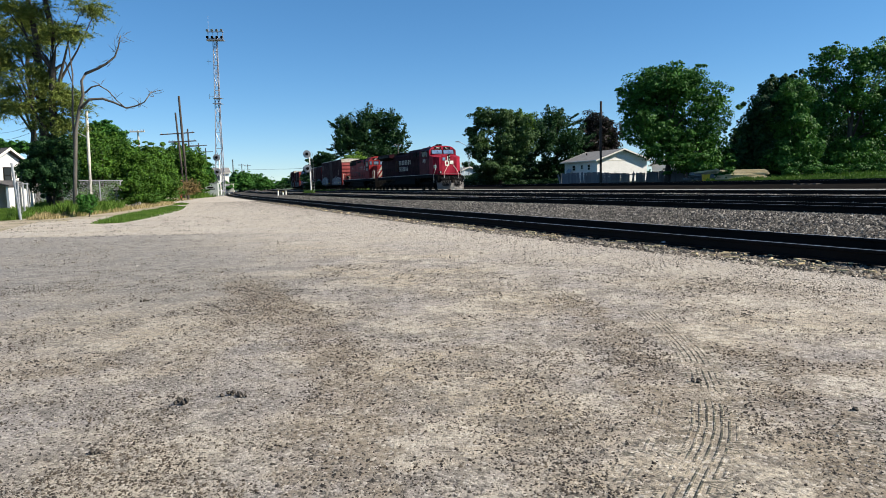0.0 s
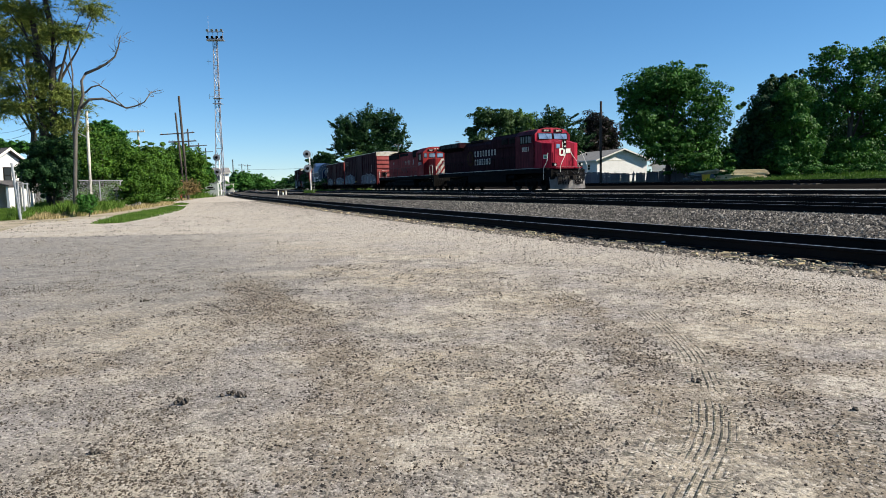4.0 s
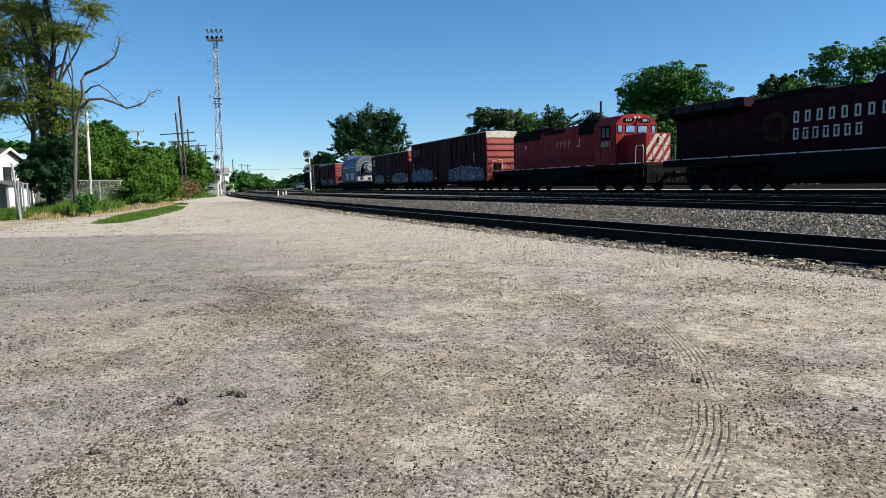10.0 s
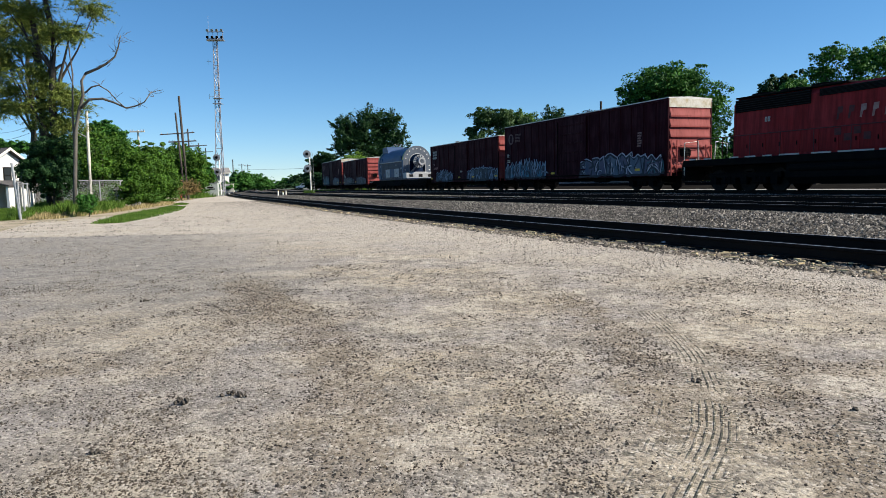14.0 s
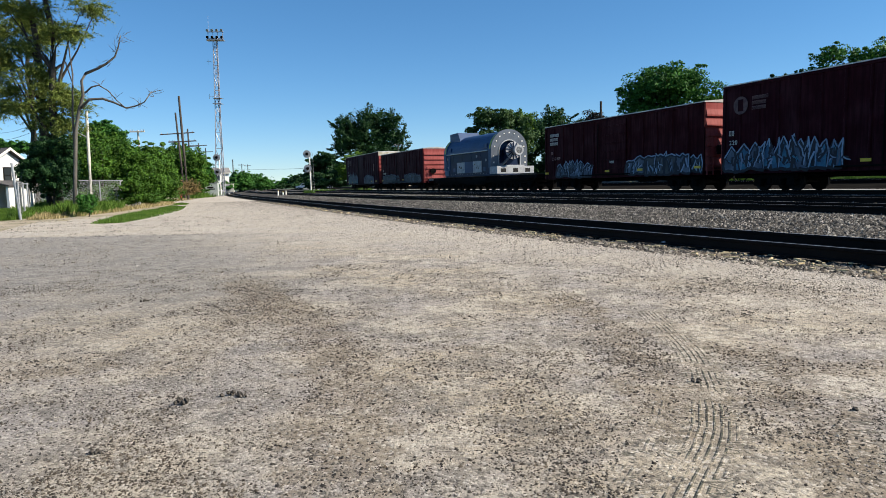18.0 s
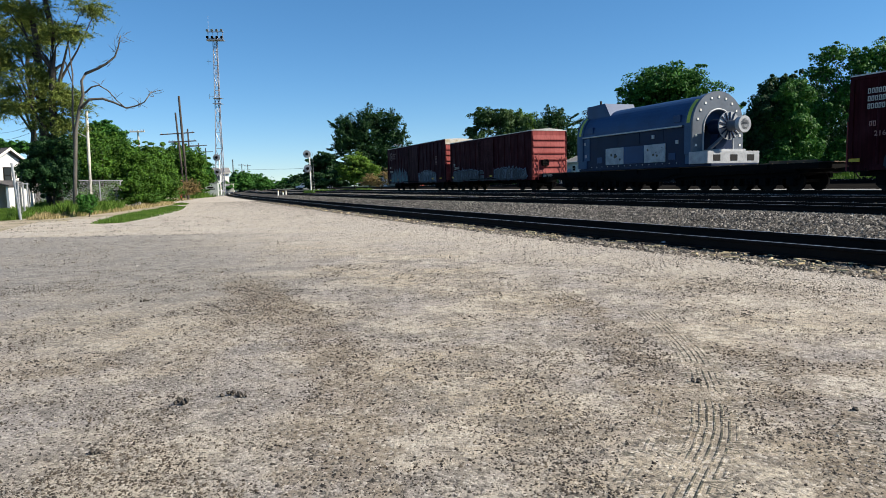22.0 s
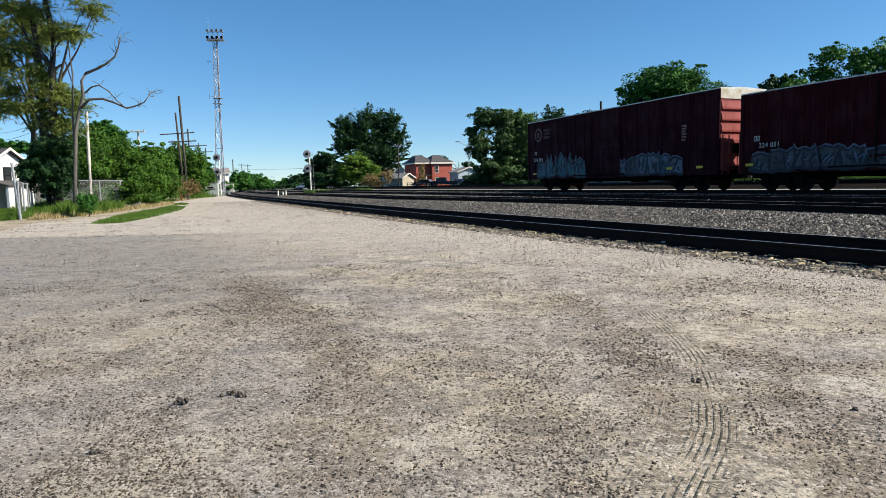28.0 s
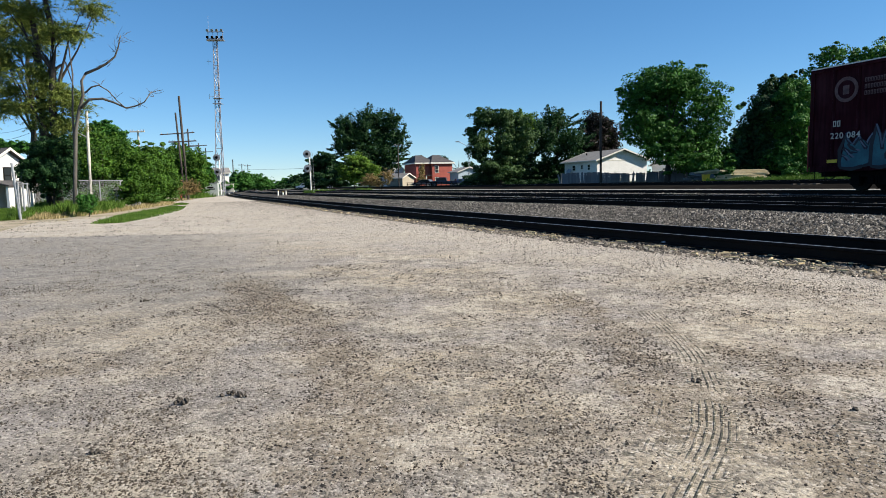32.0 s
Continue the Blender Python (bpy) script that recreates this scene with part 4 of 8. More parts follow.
def stripes(parent, x, half, z0, z1):
    """Slanting white stripes across the nose front."""
    bm = fresh()
    k, w = 4, 0.30
    for i in range(-1, k):
        c0 = -half + i * 0.56
        outline = []
        for u, v in ((c0, z0), (c0 + w, z0), (c0 + w + (z1 - z0) * 0.75, z1), (c0 + (z1 - z0) * 0.75, z1)):
            outline.append((u, v))
        # cut across the nose's width
        poly = outline
        for lim, sign in ((-half, 1), (half, -1)):
            out = []
            for a, b in zip(poly, poly[1:] + poly[:1]):
                ina, inb = (a[0] - lim) * sign >= 0, (b[0] - lim) * sign >= 0
                if ina:
                    out.append(a)
                if ina != inb:
                    t = (lim - a[0]) / (b[0] - a[0])
                    out.append((lim, a[1] + t * (b[1] - a[1])))
            poly = out
            if len(poly) < 3:
                break
        if len(poly) >= 3:
            bm.faces.new([bm.verts.new((x, u, v)) for u, v in poly])
    bmesh.ops.solidify(bm, geom=bm.faces[:], thickness=0.006)
    part("warning_stripes", bm, M_WHITE, parent, "slanting white warning stripes")


# second engine: origin between its couplers, front coupler face at 10.45
def second_engine():
    e = thing("locomotive", "bright red older locomotive with white-striped nose and walkways", "locomotive", group="train")
    part("underframe", block(-9.9, 9.4, -1.5, 1.5, 1.25, 1.58, 0.03), M_BLACK, e)
    for a, b in ((-9.4, -8.9), (-8.4, -7.9), (-6.7, -6.2), (-5.8, -5.2), (-4.8, -4.3), (-3.9, -2.9), (-2.3, -1.4), (-1.1, 0.4), (0.6, 2.0), (2.5, 3.1), (3.9, 4.7), (6.2, 6.8), (7.2, 9.2)):
        part("sill_stripe", block(a, b, -1.525, -1.5, 1.575, 1.64), M_LETTER, e)
    hood = engine_hood(e, -7.0, 5.0, 0.98, 1.58, 4.42, M_BRIGHT, 13, 2.65)
    part("cooling_roof", block(-7.0, -1.2, -0.9, 0.9, 4.42, 4.5, 0.03), M_BLACK, e, "sooty roof with radiator fans")
    for x in (-6.0, -4.4, -2.8):
        part("radiator_fan", rod(fresh(), (x, 0, 4.48), (x, 0, 4.62), 0.62, None, 20), M_BLACK, e)
    part("blower_duct", block(2.3, 5.0, -1.1, 1.1, 3.7, 4.5, 0.06), M_BLACK, e)
    grille(e, -6.9, -2.8, 3.75, 4.35, -1.0)
    grille(e, -2.4, 0.5, 4.0, 4.3, -1.0)
    grille(e, 2.4, 4.5, 3.82, 4.32, -1.11)
    part("short_hood", box(fresh(), 6.9, 8.95, -0.93, 0.93, 1.58, 3.36, 0.06), M_BRIGHT, e)
    stripes(e, 8.958, 0.88, 1.66, 3.3)
    for z in (2.9, 3.12):
        part("headlight", rod(fresh(), (8.95, 0.05, z), (9.02, 0.05, z), 0.075, None, 14), M_GALV, e)
    bm = fresh()
    side = ((-1.53, 1.6), (-1.53, 4.1), (-1.05, 4.55), (-0.5, 4.66), (0.5, 4.66), (1.05, 4.55), (1.53, 4.1), (1.53, 1.6))
    prism(bm, side, 4.75, 7.0)
    cab = part("cab", bm, M_BRIGHT, e)
    for y, w in ((-1.27, 0.28), (-0.5, 0.66), (0.42, 0.66), (1.27, 0.28)):
        g = part("windscreen", plate(w, 0.42, 0.02, 0.01), M_SCREEN, cab, m=facing(7.005, y, 3.74))
        rim = fresh()
        for a in ((-w / 2 - 0.04, w / 2 + 0.04, -0.25, -0.21), (-w / 2 - 0.04, w / 2 + 0.04, 0.21, 0.25), (-w / 2 - 0.04, -w / 2, -0.21, 0.21), (w / 2, w / 2 + 0.04, -0.21, 0.21)):
            box(rim, a[0], a[1], a[2], a[3], -0.012, 0.02)
        part("window_frame", rim, M_BLACK, g)
    for y in (-0.62, 0.62):
        b = part("number_board", plate(0.72, 0.22, 0.06, 0.01), M_BLACK, cab, m=facing(7.02, y, 4.28))
        words("numerals", "6031", 0.21, M_LETTER, b, pose(0, -0.07, 0.034))
    part("bell", rod(fresh(), (7.05, 0.1, 4.28), (7.2, 0.1, 4.26), 0.06, 0.13, 12), M_BLACK, cab)
    pane(cab, 5.6, 6.3, 3.25, 3.88, -1.54, M_BLACK, glass=M_CABDARK)
    part("sun_visor", block(5.5, 6.4, -1.72, -1.54, 3.94, 3.97, 0.005), M_BLACK, cab)
    part("arm_rest", block(5.55, 6.35, -1.60, -1.54, 3.14, 3.19, 0.01), M_BLACK, cab)
    part("grab_iron", rod(fresh(), (6.92, -1.58, 1.75), (6.92, -1.58, 3.3), 0.018), M_GHOST, cab)
    part("cab_door", plate(0.62, 1.6, 0.02, 0.01), M_BRIGHT, cab, m=on_side(5.1, 2.6, -1.545))
    for y in (-0.18, 0.12):
        part("headlight", rod(fresh(), (7.0, y, 4.44), (7.08, y, 4.44), 0.085, None, 14), M_LENS, cab)
    words("numerals", "6031", 0.46, M_LETTER, cab, on_side(5.95, 2.72, -1.56), lean=0.2)
    part("placard", plate(0.24, 0.34, 0.012), M_WHITE, e, m=on_side(4.45, 3.2, -1.12))
    part("placard_mark", plate(0.15, 0.18, 0.014), plain("safety_teal", (0.06, 0.3, 0.25), None, 0.6), e, m=on_side(4.45, 3.2, -1.123))
    for k in range(6):
        ghost = fresh()
        prism(ghost, ((0.0, -0.26), (0.09, -0.26), (0.13, -0.02), (0.26, 0.02), (0.28, 0.26), (0.06, 0.26)), -0.002, 0.002, "z")
        part("lettering_bar", ghost, M_GHOST if k < 2 else M_FADED, e, m=on_side(-1.6 + k * 0.5, 3.2, -1.0))
    for k in range(4):
        part("lettering_bar", plate(0.3, 0.3, 0.006), M_GHOST, e, m=on_side(-1.5 + k * 0.42, 2.45 - 0.25 * (k % 2), -1.022))
    part("lettering_bar", block(1.95, 2.35, -1.004, -0.99, 2.95, 3.02), M_LETTER, e)
    part("lettering_bar", block(2.25, 2.36, -1.004, -0.99, 3.02, 3.5), M_LETTER, e)
    letter_bars(e, -5.1, 3.3, 2, 0.22, M_LETTER, 0.3, out=-1.0)
    part("door_rail", block(-7.0, 5.0, -1.02, -0.985, 2.66, 2.70), M_BRIGHT, e)
    for s in (-1, 1):
        handrail_run(e, -8.9, 4.4, s * 1.46, 1.58, 2.62, 1.6, M_GHOST, 0.022)
        steps(e, 9.1, s * 1.5, -s)
        steps(e, -9.6, s * 1.5, -s)
        part("handrail", bent(fresh(), [(8.75, s * 1.48, 1.2), (8.75, s * 1.48, 2.45), (8.78, s * 1.44, 2.62), (9.3, s * 1.42, 2.62), (9.38, s * 1.42, 2.4), (9.38, s * 1.42, 0.8)], 0.02, 0.02, 8), M_WHITE, e)
        part("handrail", bent(fresh(), [(-9.8, s * 1.48, 0.8), (-9.8, s * 1.48, 2.5), (-9.75, s * 0.6, 2.6), (-9.75, s * 0.55, 1.5)], 0.02, 0.02, 8), M_WHITE, e)
    part("end_rail", bent(fresh(), [(9.5, -0.9, 1.5), (9.5, -0.9, 2.6), (9.5, 0.9, 2.6), (9.5, 0.9, 1.5)], 0.02, 0.02, 8), M_BLACK, e)
    part("pilot", block(9.4, 9.7, -1.45, 1.45, 0.4, 1.5, 0.03), M_BLACK, e)
    part("rear_pilot", block(-10.0, -9.75, -1.45, 1.45, 0.5, 1.5, 0.03), M_BLACK, e)
    for y in (-0.9, -0.7, -0.5, 0.6, 0.8):
        part("air_hose", bent(fresh(), [(9.65, y, 1.3), (9.85, y, 1.0), (9.88, y + 0.1, 0.6), (9.8, y + 0.05, 0.5)], 0.028, 0.028, 8), M_RUBBER, e)
    part("fuel_tank", prism(fresh(), ((-1.4, 1.3), (-1.45, 0.6), (-1.15, 0.3), (1.15, 0.3), (1.45, 0.6), (1.4, 1.3)), -3.6, 3.6), M_BLACK, e)
    part("air_reservoir", rod(fresh(), (-3.4, -1.35, 1.0), (3.4, -1.35, 1.0), 0.17, None, 12), M_BLACK, e)
    truck(e, 6.2, (-1.75, 0.0, 1.9), 0.51, WHEEL_BIG)
    truck(e, -6.2, (-1.9, 0.0, 1.75), 0.51, WHEEL_BIG)
    coupler(e, 10.45, 1)
    coupler(e, -10.4, -1)
    return e


def box_car(label, length, top, peaked, side_mat, end_mat, white_band, wheels_in, posts, seed):
    """Steel box car with pressed ends, side posts, a sliding door, ladders and a brake wheel."""
    c = thing("box_car", label, "box car", group="train")
    L, W = length / 2, 1.5
    z0 = 1.02
    bm = fresh()
    prism(bm, ((-W, z0), (-W, top), (W, top), (W, z0)), -L + 0.06, L - 0.06)
    body = part("body", bm, side_mat, c)
    part("side_sill", block(-L + 0.05, L - 0.05, -W - 0.03, W + 0.03, 0.80, z0, 0.01), side_mat, c)
    part("center_sill", block(-L - 0.3, L + 0.3, -0.35, 0.35, 0.58, 1.02, 0.02), M_BLACK, c)
    for k in range(round(length / 2.4)):
        x = -L + 1.2 + k * 2.4
        if abs(x) < L - wheels_in - 1.5:
            part("cross_bearer", prism(fresh(), ((-W, 0.84), (-0.35, 0.62), (0.35, 0.62), (W, 0.84)), x - 0.07, x + 0.07), M_BLACK, c)
    part("brake_pipe", bent(fresh(), [(-L + 0.4, -0.75, 0.72), (-2.6, -0.75, 0.66), (2.2, -0.8, 0.64), (L - 0.4, -0.75, 0.72)], 0.03, 0.03, 6), M_BLACK, c)
    part("air_reservoir", rod(fresh(), (1.9, -0.85, 0.72), (3.3, -0.85, 0.72), 0.22, None, 14), M_BLACK, c)
    part("brake_lever", bent(fresh(), [(-2.9, -0.6, 0.62), (-1.4, -0.62, 0.58), (-0.2, -0.5, 0.7)], 0.03, 0.03, 6), M_BLACK, c)
    # roof of pressed sheets
    pk = top + (0.17 if peaked else 0.1)
    bm = fresh()
    prism(bm, ((-W - 0.04, top - 0.02), (-W - 0.04, top + 0.03), (0, pk), (W + 0.04, top + 0.03), (W + 0.04, top - 0.02)), -L, L)
    roof = part("roof", bm, M_BOXROOF, c, "pale galvanised roof")
    for k in range(round(length / 1.25)):
        x = -L + 0.6 + k * 1.25
        rib = fresh()
        prism(rib, ((-W + 0.02, top + 0.02), (-W + 0.02, top + 0.045), (0, pk + 0.03), (W - 0.02, top + 0.045), (W - 0.02, top + 0.02)), x - 0.05, x + 0.05)
        part("roof_rib", rib, M_BOXROOF, roof)
    # side posts and door
    d0, d1 = posts["door"]
    post = mesh_of("side_post", prism(fresh(), ((-0.075, 0.0), (-0.035, -0.05), (0.035, -0.05), (0.075, 0.0)), z0 + 0.02, top - 0.16, "z"), side_mat)
    k = round(length / posts["step"])
    for i in range(1, k):
        x = -L + i * length / k
        for s in (-1, 1):
            if not (d0 - 0.15 < x < d1 + 0.15 and s < 0):
                part("side_post", post, None, body, m=pose(x, s * W, 0, 0, 0, 0 if s < 0 else 180))
    for s in (-1, 1):
        part("eave_angle", block(-L + 0.05, L - 0.05, min(s * W, s * (W + 0.05)), max(s * W, s * (W + 0.05)), top - 0.15, top - 0.03, 0.01), side_mat, body)
        for x in (-L + 0.09, L - 0.09):
            part("corner_post", block(x - 0.09, x + 0.09, min(s * (W - 0.06), s * (W + 0.045)), max(s * (W - 0.06), s * (W + 0.045)), z0, top - 0.02, 0.015), side_mat, body)
    door = part("sliding_door", block(d0, d1, -W - 0.075, -W - 0.005, z0 + 0.05, top - 0.2, 0.015), side_mat, c)
    for i in range(6):
        z = z0 + 0.3 + i * (top - 1.6) / 5.6
        part("door_rib", block(d0 + 0.1, d1 - 0.1, -W - 0.105, -W - 0.07, z, z + 0.09, 0.012), side_mat, door)
    part("door_bar", rod(fresh(), (d0 + 0.4, -W - 0.12, z0 + 0.1), (d0 + 0.4, -W - 0.12, top - 0.3), 0.025), M_BLACK, door)
    part("door_track", block(d0 - 1.6, d1 + 0.4, -W - 0.11, -W, z0 - 0.06, z0 + 0.01, 0.006), M_BLACK, c)
    # ends with pressed ribs
    for s in (-1, 1):
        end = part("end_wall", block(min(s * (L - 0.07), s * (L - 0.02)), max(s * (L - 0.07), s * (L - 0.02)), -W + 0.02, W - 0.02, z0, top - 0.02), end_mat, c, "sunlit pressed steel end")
        n = 6
        lo, hi = z0 + 0.15, top - (0.55 if white_band else 0.3)
        h = (hi - lo) / n
        for i in range(n):
            za = lo + i * h
            rib = fresh()
            x0 = s * (L - 0.025)
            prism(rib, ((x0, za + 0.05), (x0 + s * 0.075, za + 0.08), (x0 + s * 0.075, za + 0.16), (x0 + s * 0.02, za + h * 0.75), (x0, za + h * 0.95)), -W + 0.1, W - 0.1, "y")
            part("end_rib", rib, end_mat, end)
        if white_band:
            part("end_band", block(min(s * (L - 0.02), s * (L + 0.01)), max(s * (L - 0.02), s * (L + 0.01)), -W + 0.02, W - 0.02, top - 0.5, top - 0.02, 0.006), M_BANDWHITE, end, "stained white painted band")
        if peaked:
            tri = fresh()
            prism(tri, ((-W, top - 0.03), (0, pk - 0.03), (W, top - 0.03)), min(s * (L - 0.07), s * (L - 0.02)), max(s * (L - 0.07), s * (L - 0.02)))
            part("gable", tri, end_mat, end)
        for y in (-W + 0.28, W - 0.28):
            ladder = fresh()
            for yy in (y - 0.2, y + 0.2):
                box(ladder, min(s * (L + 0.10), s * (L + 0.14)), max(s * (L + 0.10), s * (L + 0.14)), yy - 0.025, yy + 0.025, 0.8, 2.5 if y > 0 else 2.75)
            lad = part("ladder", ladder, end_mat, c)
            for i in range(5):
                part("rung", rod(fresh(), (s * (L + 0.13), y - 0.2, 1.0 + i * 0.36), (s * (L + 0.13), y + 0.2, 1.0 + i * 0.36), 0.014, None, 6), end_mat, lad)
        part("crossover_platform", block(min(s * L, s * (L + 0.35)), max(s * L, s * (L + 0.35)), -1.0, 1.0, 1.12, 1.16, 0.006), M_BLACK, c)
        part("grab_iron", bent(fresh(), [(s * (L + 0.02), -0.7, 2.45), (s * (L + 0.16), -0.7, 2.45), (s * (L + 0.16), 0.7, 2.45), (s * (L + 0.02), 0.7, 2.45)], 0.015, 0.015, 6), end_mat, c)
        coupler(c, s * (L + 0.52), s)
        part("sill_step", bent(fresh(), [(s * (L - 0.3), -W - 0.02, 0.9), (s * (L - 0.3), -W - 0.02, 0.45), (s * (L - 0.75), -W - 0.02, 0.45), (s * (L - 0.75), -W - 0.02, 0.9)], 0.018, 0.018, 6), M_BLACK, c)
    # brake wheel and gear on the leading end
    bx = L + 0.25
    wheel = fresh()
    ring = [(bx, -0.45 + 0.28 * math.cos(a * math.pi / 8), 2.05 + 0.28 * math.sin(a * math.pi / 8)) for a in range(17)]
    bent(wheel, ring, 0.02, 0.02, 6)
    for a in range(4):
        rod(wheel, (bx, -0.45, 2.05), (bx, -0.45 + 0.28 * math.cos(a * math.pi / 2), 2.05 + 0.28 * math.sin(a * math.pi / 2)), 0.014, None, 6)
    part("brake_wheel", wheel, M_BLACK, c)
    part("brake_housing", block(L, L + 0.22, -0.72, -0.18, 1.85, 2.3, 0.03), M_BLACK, c)
    part("brake_rod", rod(fresh(), (L + 0.12, -0.45, 1.0), (L + 0.12, -0.45, 1.9), 0.02), M_BLACK, c)
    for x in posts["marks"]:
        part("reflector", block(x - 0.22, x + 0.22, -W - 0.085, -W - 0.06, 1.15, 1.28), M_YELLOW, c, "yellow reflective strip")
    truck(c, L - wheels_in, (-0.89, 0.89), 0.43, WHEEL_SMALL)
    truck(c, -L + wheels_in, (-0.89, 0.89), 0.43, WHEEL_SMALL)
    for x0, x1 in ((-1.2, 1.2),):
        part("brake_cylinder", rod(fresh(), (x0, 0.5, 0.75), (x1, 0.5, 0.75), 0.18, None, 12), M_BLACK, c)
    return c, -W - 0.052


def tag_lines(c, x, z, rows, size, material, out):
    for i, n in enumerate(rows):
        letter_bars(c, x, z - i * size * 1.45, n, size, material, 0.3, out=out)


def generator_car():
    f = thing("flat_car", "long dark heavy-duty flat car with twelve axles and a wooden deck", "flat car", group="train")
    # deck, deeper fish-bellied middle
    bm = prism(fresh(), ((-11.2, 0.95), (-11.2, 1.2), (11.2, 1.2), (11.2, 0.95), (3.0, 0.92), (1.6, 0.66), (-1.4, 0.66), (-2.8, 0.92)), -1.5, 1.5, "y")
    part("frame_beam", bm, M_BLACK, f)
    for k in range(28):
        part("deck_plank", block(-11.1 + k * 0.8, -10.35 + k * 0.8, -1.48, 1.48, 1.2, 1.245, 0.01), M_DECK, f)
    for x in (-8.0, -4.0, -0.5, 3.0, 8.6):
        part("stake_pocket", block(x - 0.1, x + 0.1, -1.58, -1.5, 0.98, 1.2, 0.01), M_BLACK, f)
    part("deck_end_board", block(8.7, 11.1, -1.5, -1.42, 1.245, 1.33, 0.01), M_DECK, f, "weathered wooden deck edge")
    letter_bars(f, -10.9, 1.08, 4, 0.14, M_LETTER, 0.4, out=-1.505)
    letter_bars(f, -10.3, 1.08, 6, 0.14, M_LETTER, 0.4, out=-1.505)
    for x in (-5.15, 5.9):
        part("span_bolster", prism(fresh(), ((x - 4.6, 0.80), (x - 4.6, 0.95), (x + 4.6, 0.95), (x + 4.6, 0.80), (x + 2.2, 0.56), (x - 2.2, 0.56)), -1.2, 1.2, "y"), M_BLACK, f)
    part("side_beam", prism(fresh(), ((-9.6, 0.84), (-9.6, 1.0), (10.0, 1.0), (10.0, 0.84), (3.2, 0.74), (1.7, 0.5), (-1.5, 0.5), (-3.0, 0.74)), -1.42, -1.3, "y"), M_BLACK, f)
    for x in (-6.8, -2.6, 3.6, 7.6):
        truck(f, x + (0.45 if x > 0 else -0.45), (-1.5, 0.0, 1.5), 0.42, WHEEL_SMALL)
    coupler(f, 11.95, 1)
    coupler(f, -11.95, -1)
    return f


def generator():
    """The machine rides on the flat car; x forward as on its car, z 0 on the rail top."""
    g = thing("turbine_generator", "large blue-grey industrial generator with a bare shaft on a flat car", "generator", group="train")
    R, zc = 1.68, 3.42
    x0, x1 = -6.3, 4.15

    def arch(rad, zb, n=22):
        pts = [(-rad, zb)]
        pts += [(-rad * math.cos(math.pi * k / n), zc + rad * math.sin(math.pi * k / n)) for k in range(n + 1)]
        return pts + [(rad, zb)]
    part("drum_cover", prism(fresh(), arch(R - 0.06, zc), x0 + 0.5, x1 - 0.55), M_GENBLUE, g, smooth=False)
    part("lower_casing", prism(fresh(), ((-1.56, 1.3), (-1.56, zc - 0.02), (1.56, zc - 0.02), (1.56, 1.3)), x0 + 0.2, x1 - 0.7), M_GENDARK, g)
    part("side_flange", block(x0 + 0.6, x1 - 0.8, -R - 0.02, -1.5, zc - 0.06, zc + 0.02, 0.01), M_GALV, g)
    hollow = [(1.0, 2.0)] + [(1.0 * math.cos(math.pi * k / 18), 3.2 + 1.0 * math.sin(math.pi * k / 18)) for k in range(19)] + [(-1.0, 2.0)]
    for a, b, nm in ((x0, x0 + 0.6, "rear_frame"), (x1 - 0.62, x1 - 0.1, "front_frame")):
        part(nm, prism(fresh(), arch(R, 1.9) + (hollow if nm == "front_frame" else []), a, b), M_GENPALE, g)
        part("frame_foot", block(a, b + (0.35 if nm == "rear_frame" else 0.0), -1.62, -1.5, 1.4, 1.9, 0.015), M_GENPALE, g)
        band = fresh()
        n = 10
        for k in range(n):
            a0, a1 = math.pi * (0.02 + 0.27 * k / n), math.pi * (0.02 + 0.27 * (k + 1) / n)
            q = [(-(R + 0.006) * math.cos(t), zc + (R + 0.006) * math.sin(t)) for t in (a0, a1)]
            xm = (a + b) / 2
            band.faces.new([band.verts.new(v) for v in ((xm - 0.12, *q[0]), (xm + 0.14, *q[0]), (xm + 0.14, *q[1]), (xm - 0.12, *q[1]))])
        part("marking_band", band, M_LIMEMARK, g, "lime yellow marking")
    end = part("end_plate", prism(fresh(), arch(R + 0.05, 2.0) + hollow, x1 - 0.1, x1 + 0.02), M_GENEND, g, "pale grey bolted end plate")
    for k in range(9):
        a = math.pi * (0.06 + 0.88 * k / 8)
        y, z = -1.42 * math.cos(a), zc + 1.42 * math.sin(a)
        part("lifting_pad", block(x1, x1 + 0.05, y - 0.055, y + 0.055, z - 0.055, z + 0.055, 0.01), M_WHITE, end)
    for z in (2.35, 2.85):
        for y in (-1.5, 1.5):
            part("lifting_pad", block(x1, x1 + 0.05, y - 0.06, y + 0.06, z - 0.06, z + 0.06, 0.01), M_WHITE, end)
    rim = fresh()
    bent(rim, [(x1 + 0.03, -1.02, 2.06)] + [(x1 + 0.03, -1.02 * math.cos(math.pi * k / 18), 3.2 + 1.02 * math.sin(math.pi * k / 18)) for k in range(19)] + [(x1 + 0.03, 1.02, 2.06)], 0.045, 0.045, 8)
    part("bearing_arch", rim, M_PANEL, g)
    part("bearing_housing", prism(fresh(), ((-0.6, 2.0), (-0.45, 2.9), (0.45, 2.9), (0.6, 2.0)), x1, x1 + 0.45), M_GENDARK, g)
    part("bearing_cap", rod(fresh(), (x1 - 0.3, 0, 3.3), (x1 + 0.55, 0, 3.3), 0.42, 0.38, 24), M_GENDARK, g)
    part("shaft", rod(fresh(), (x1 + 0.4, 0, 3.3), (x1 + 1.75, 0, 3.3), 0.27, None, 24), M_GENEND, g)
    part("shaft_flange", rod(fresh(), (x1 + 1.5, 0, 3.3), (x1 + 1.75, 0, 3.3), 0.42, None, 28), M_PANEL, g)
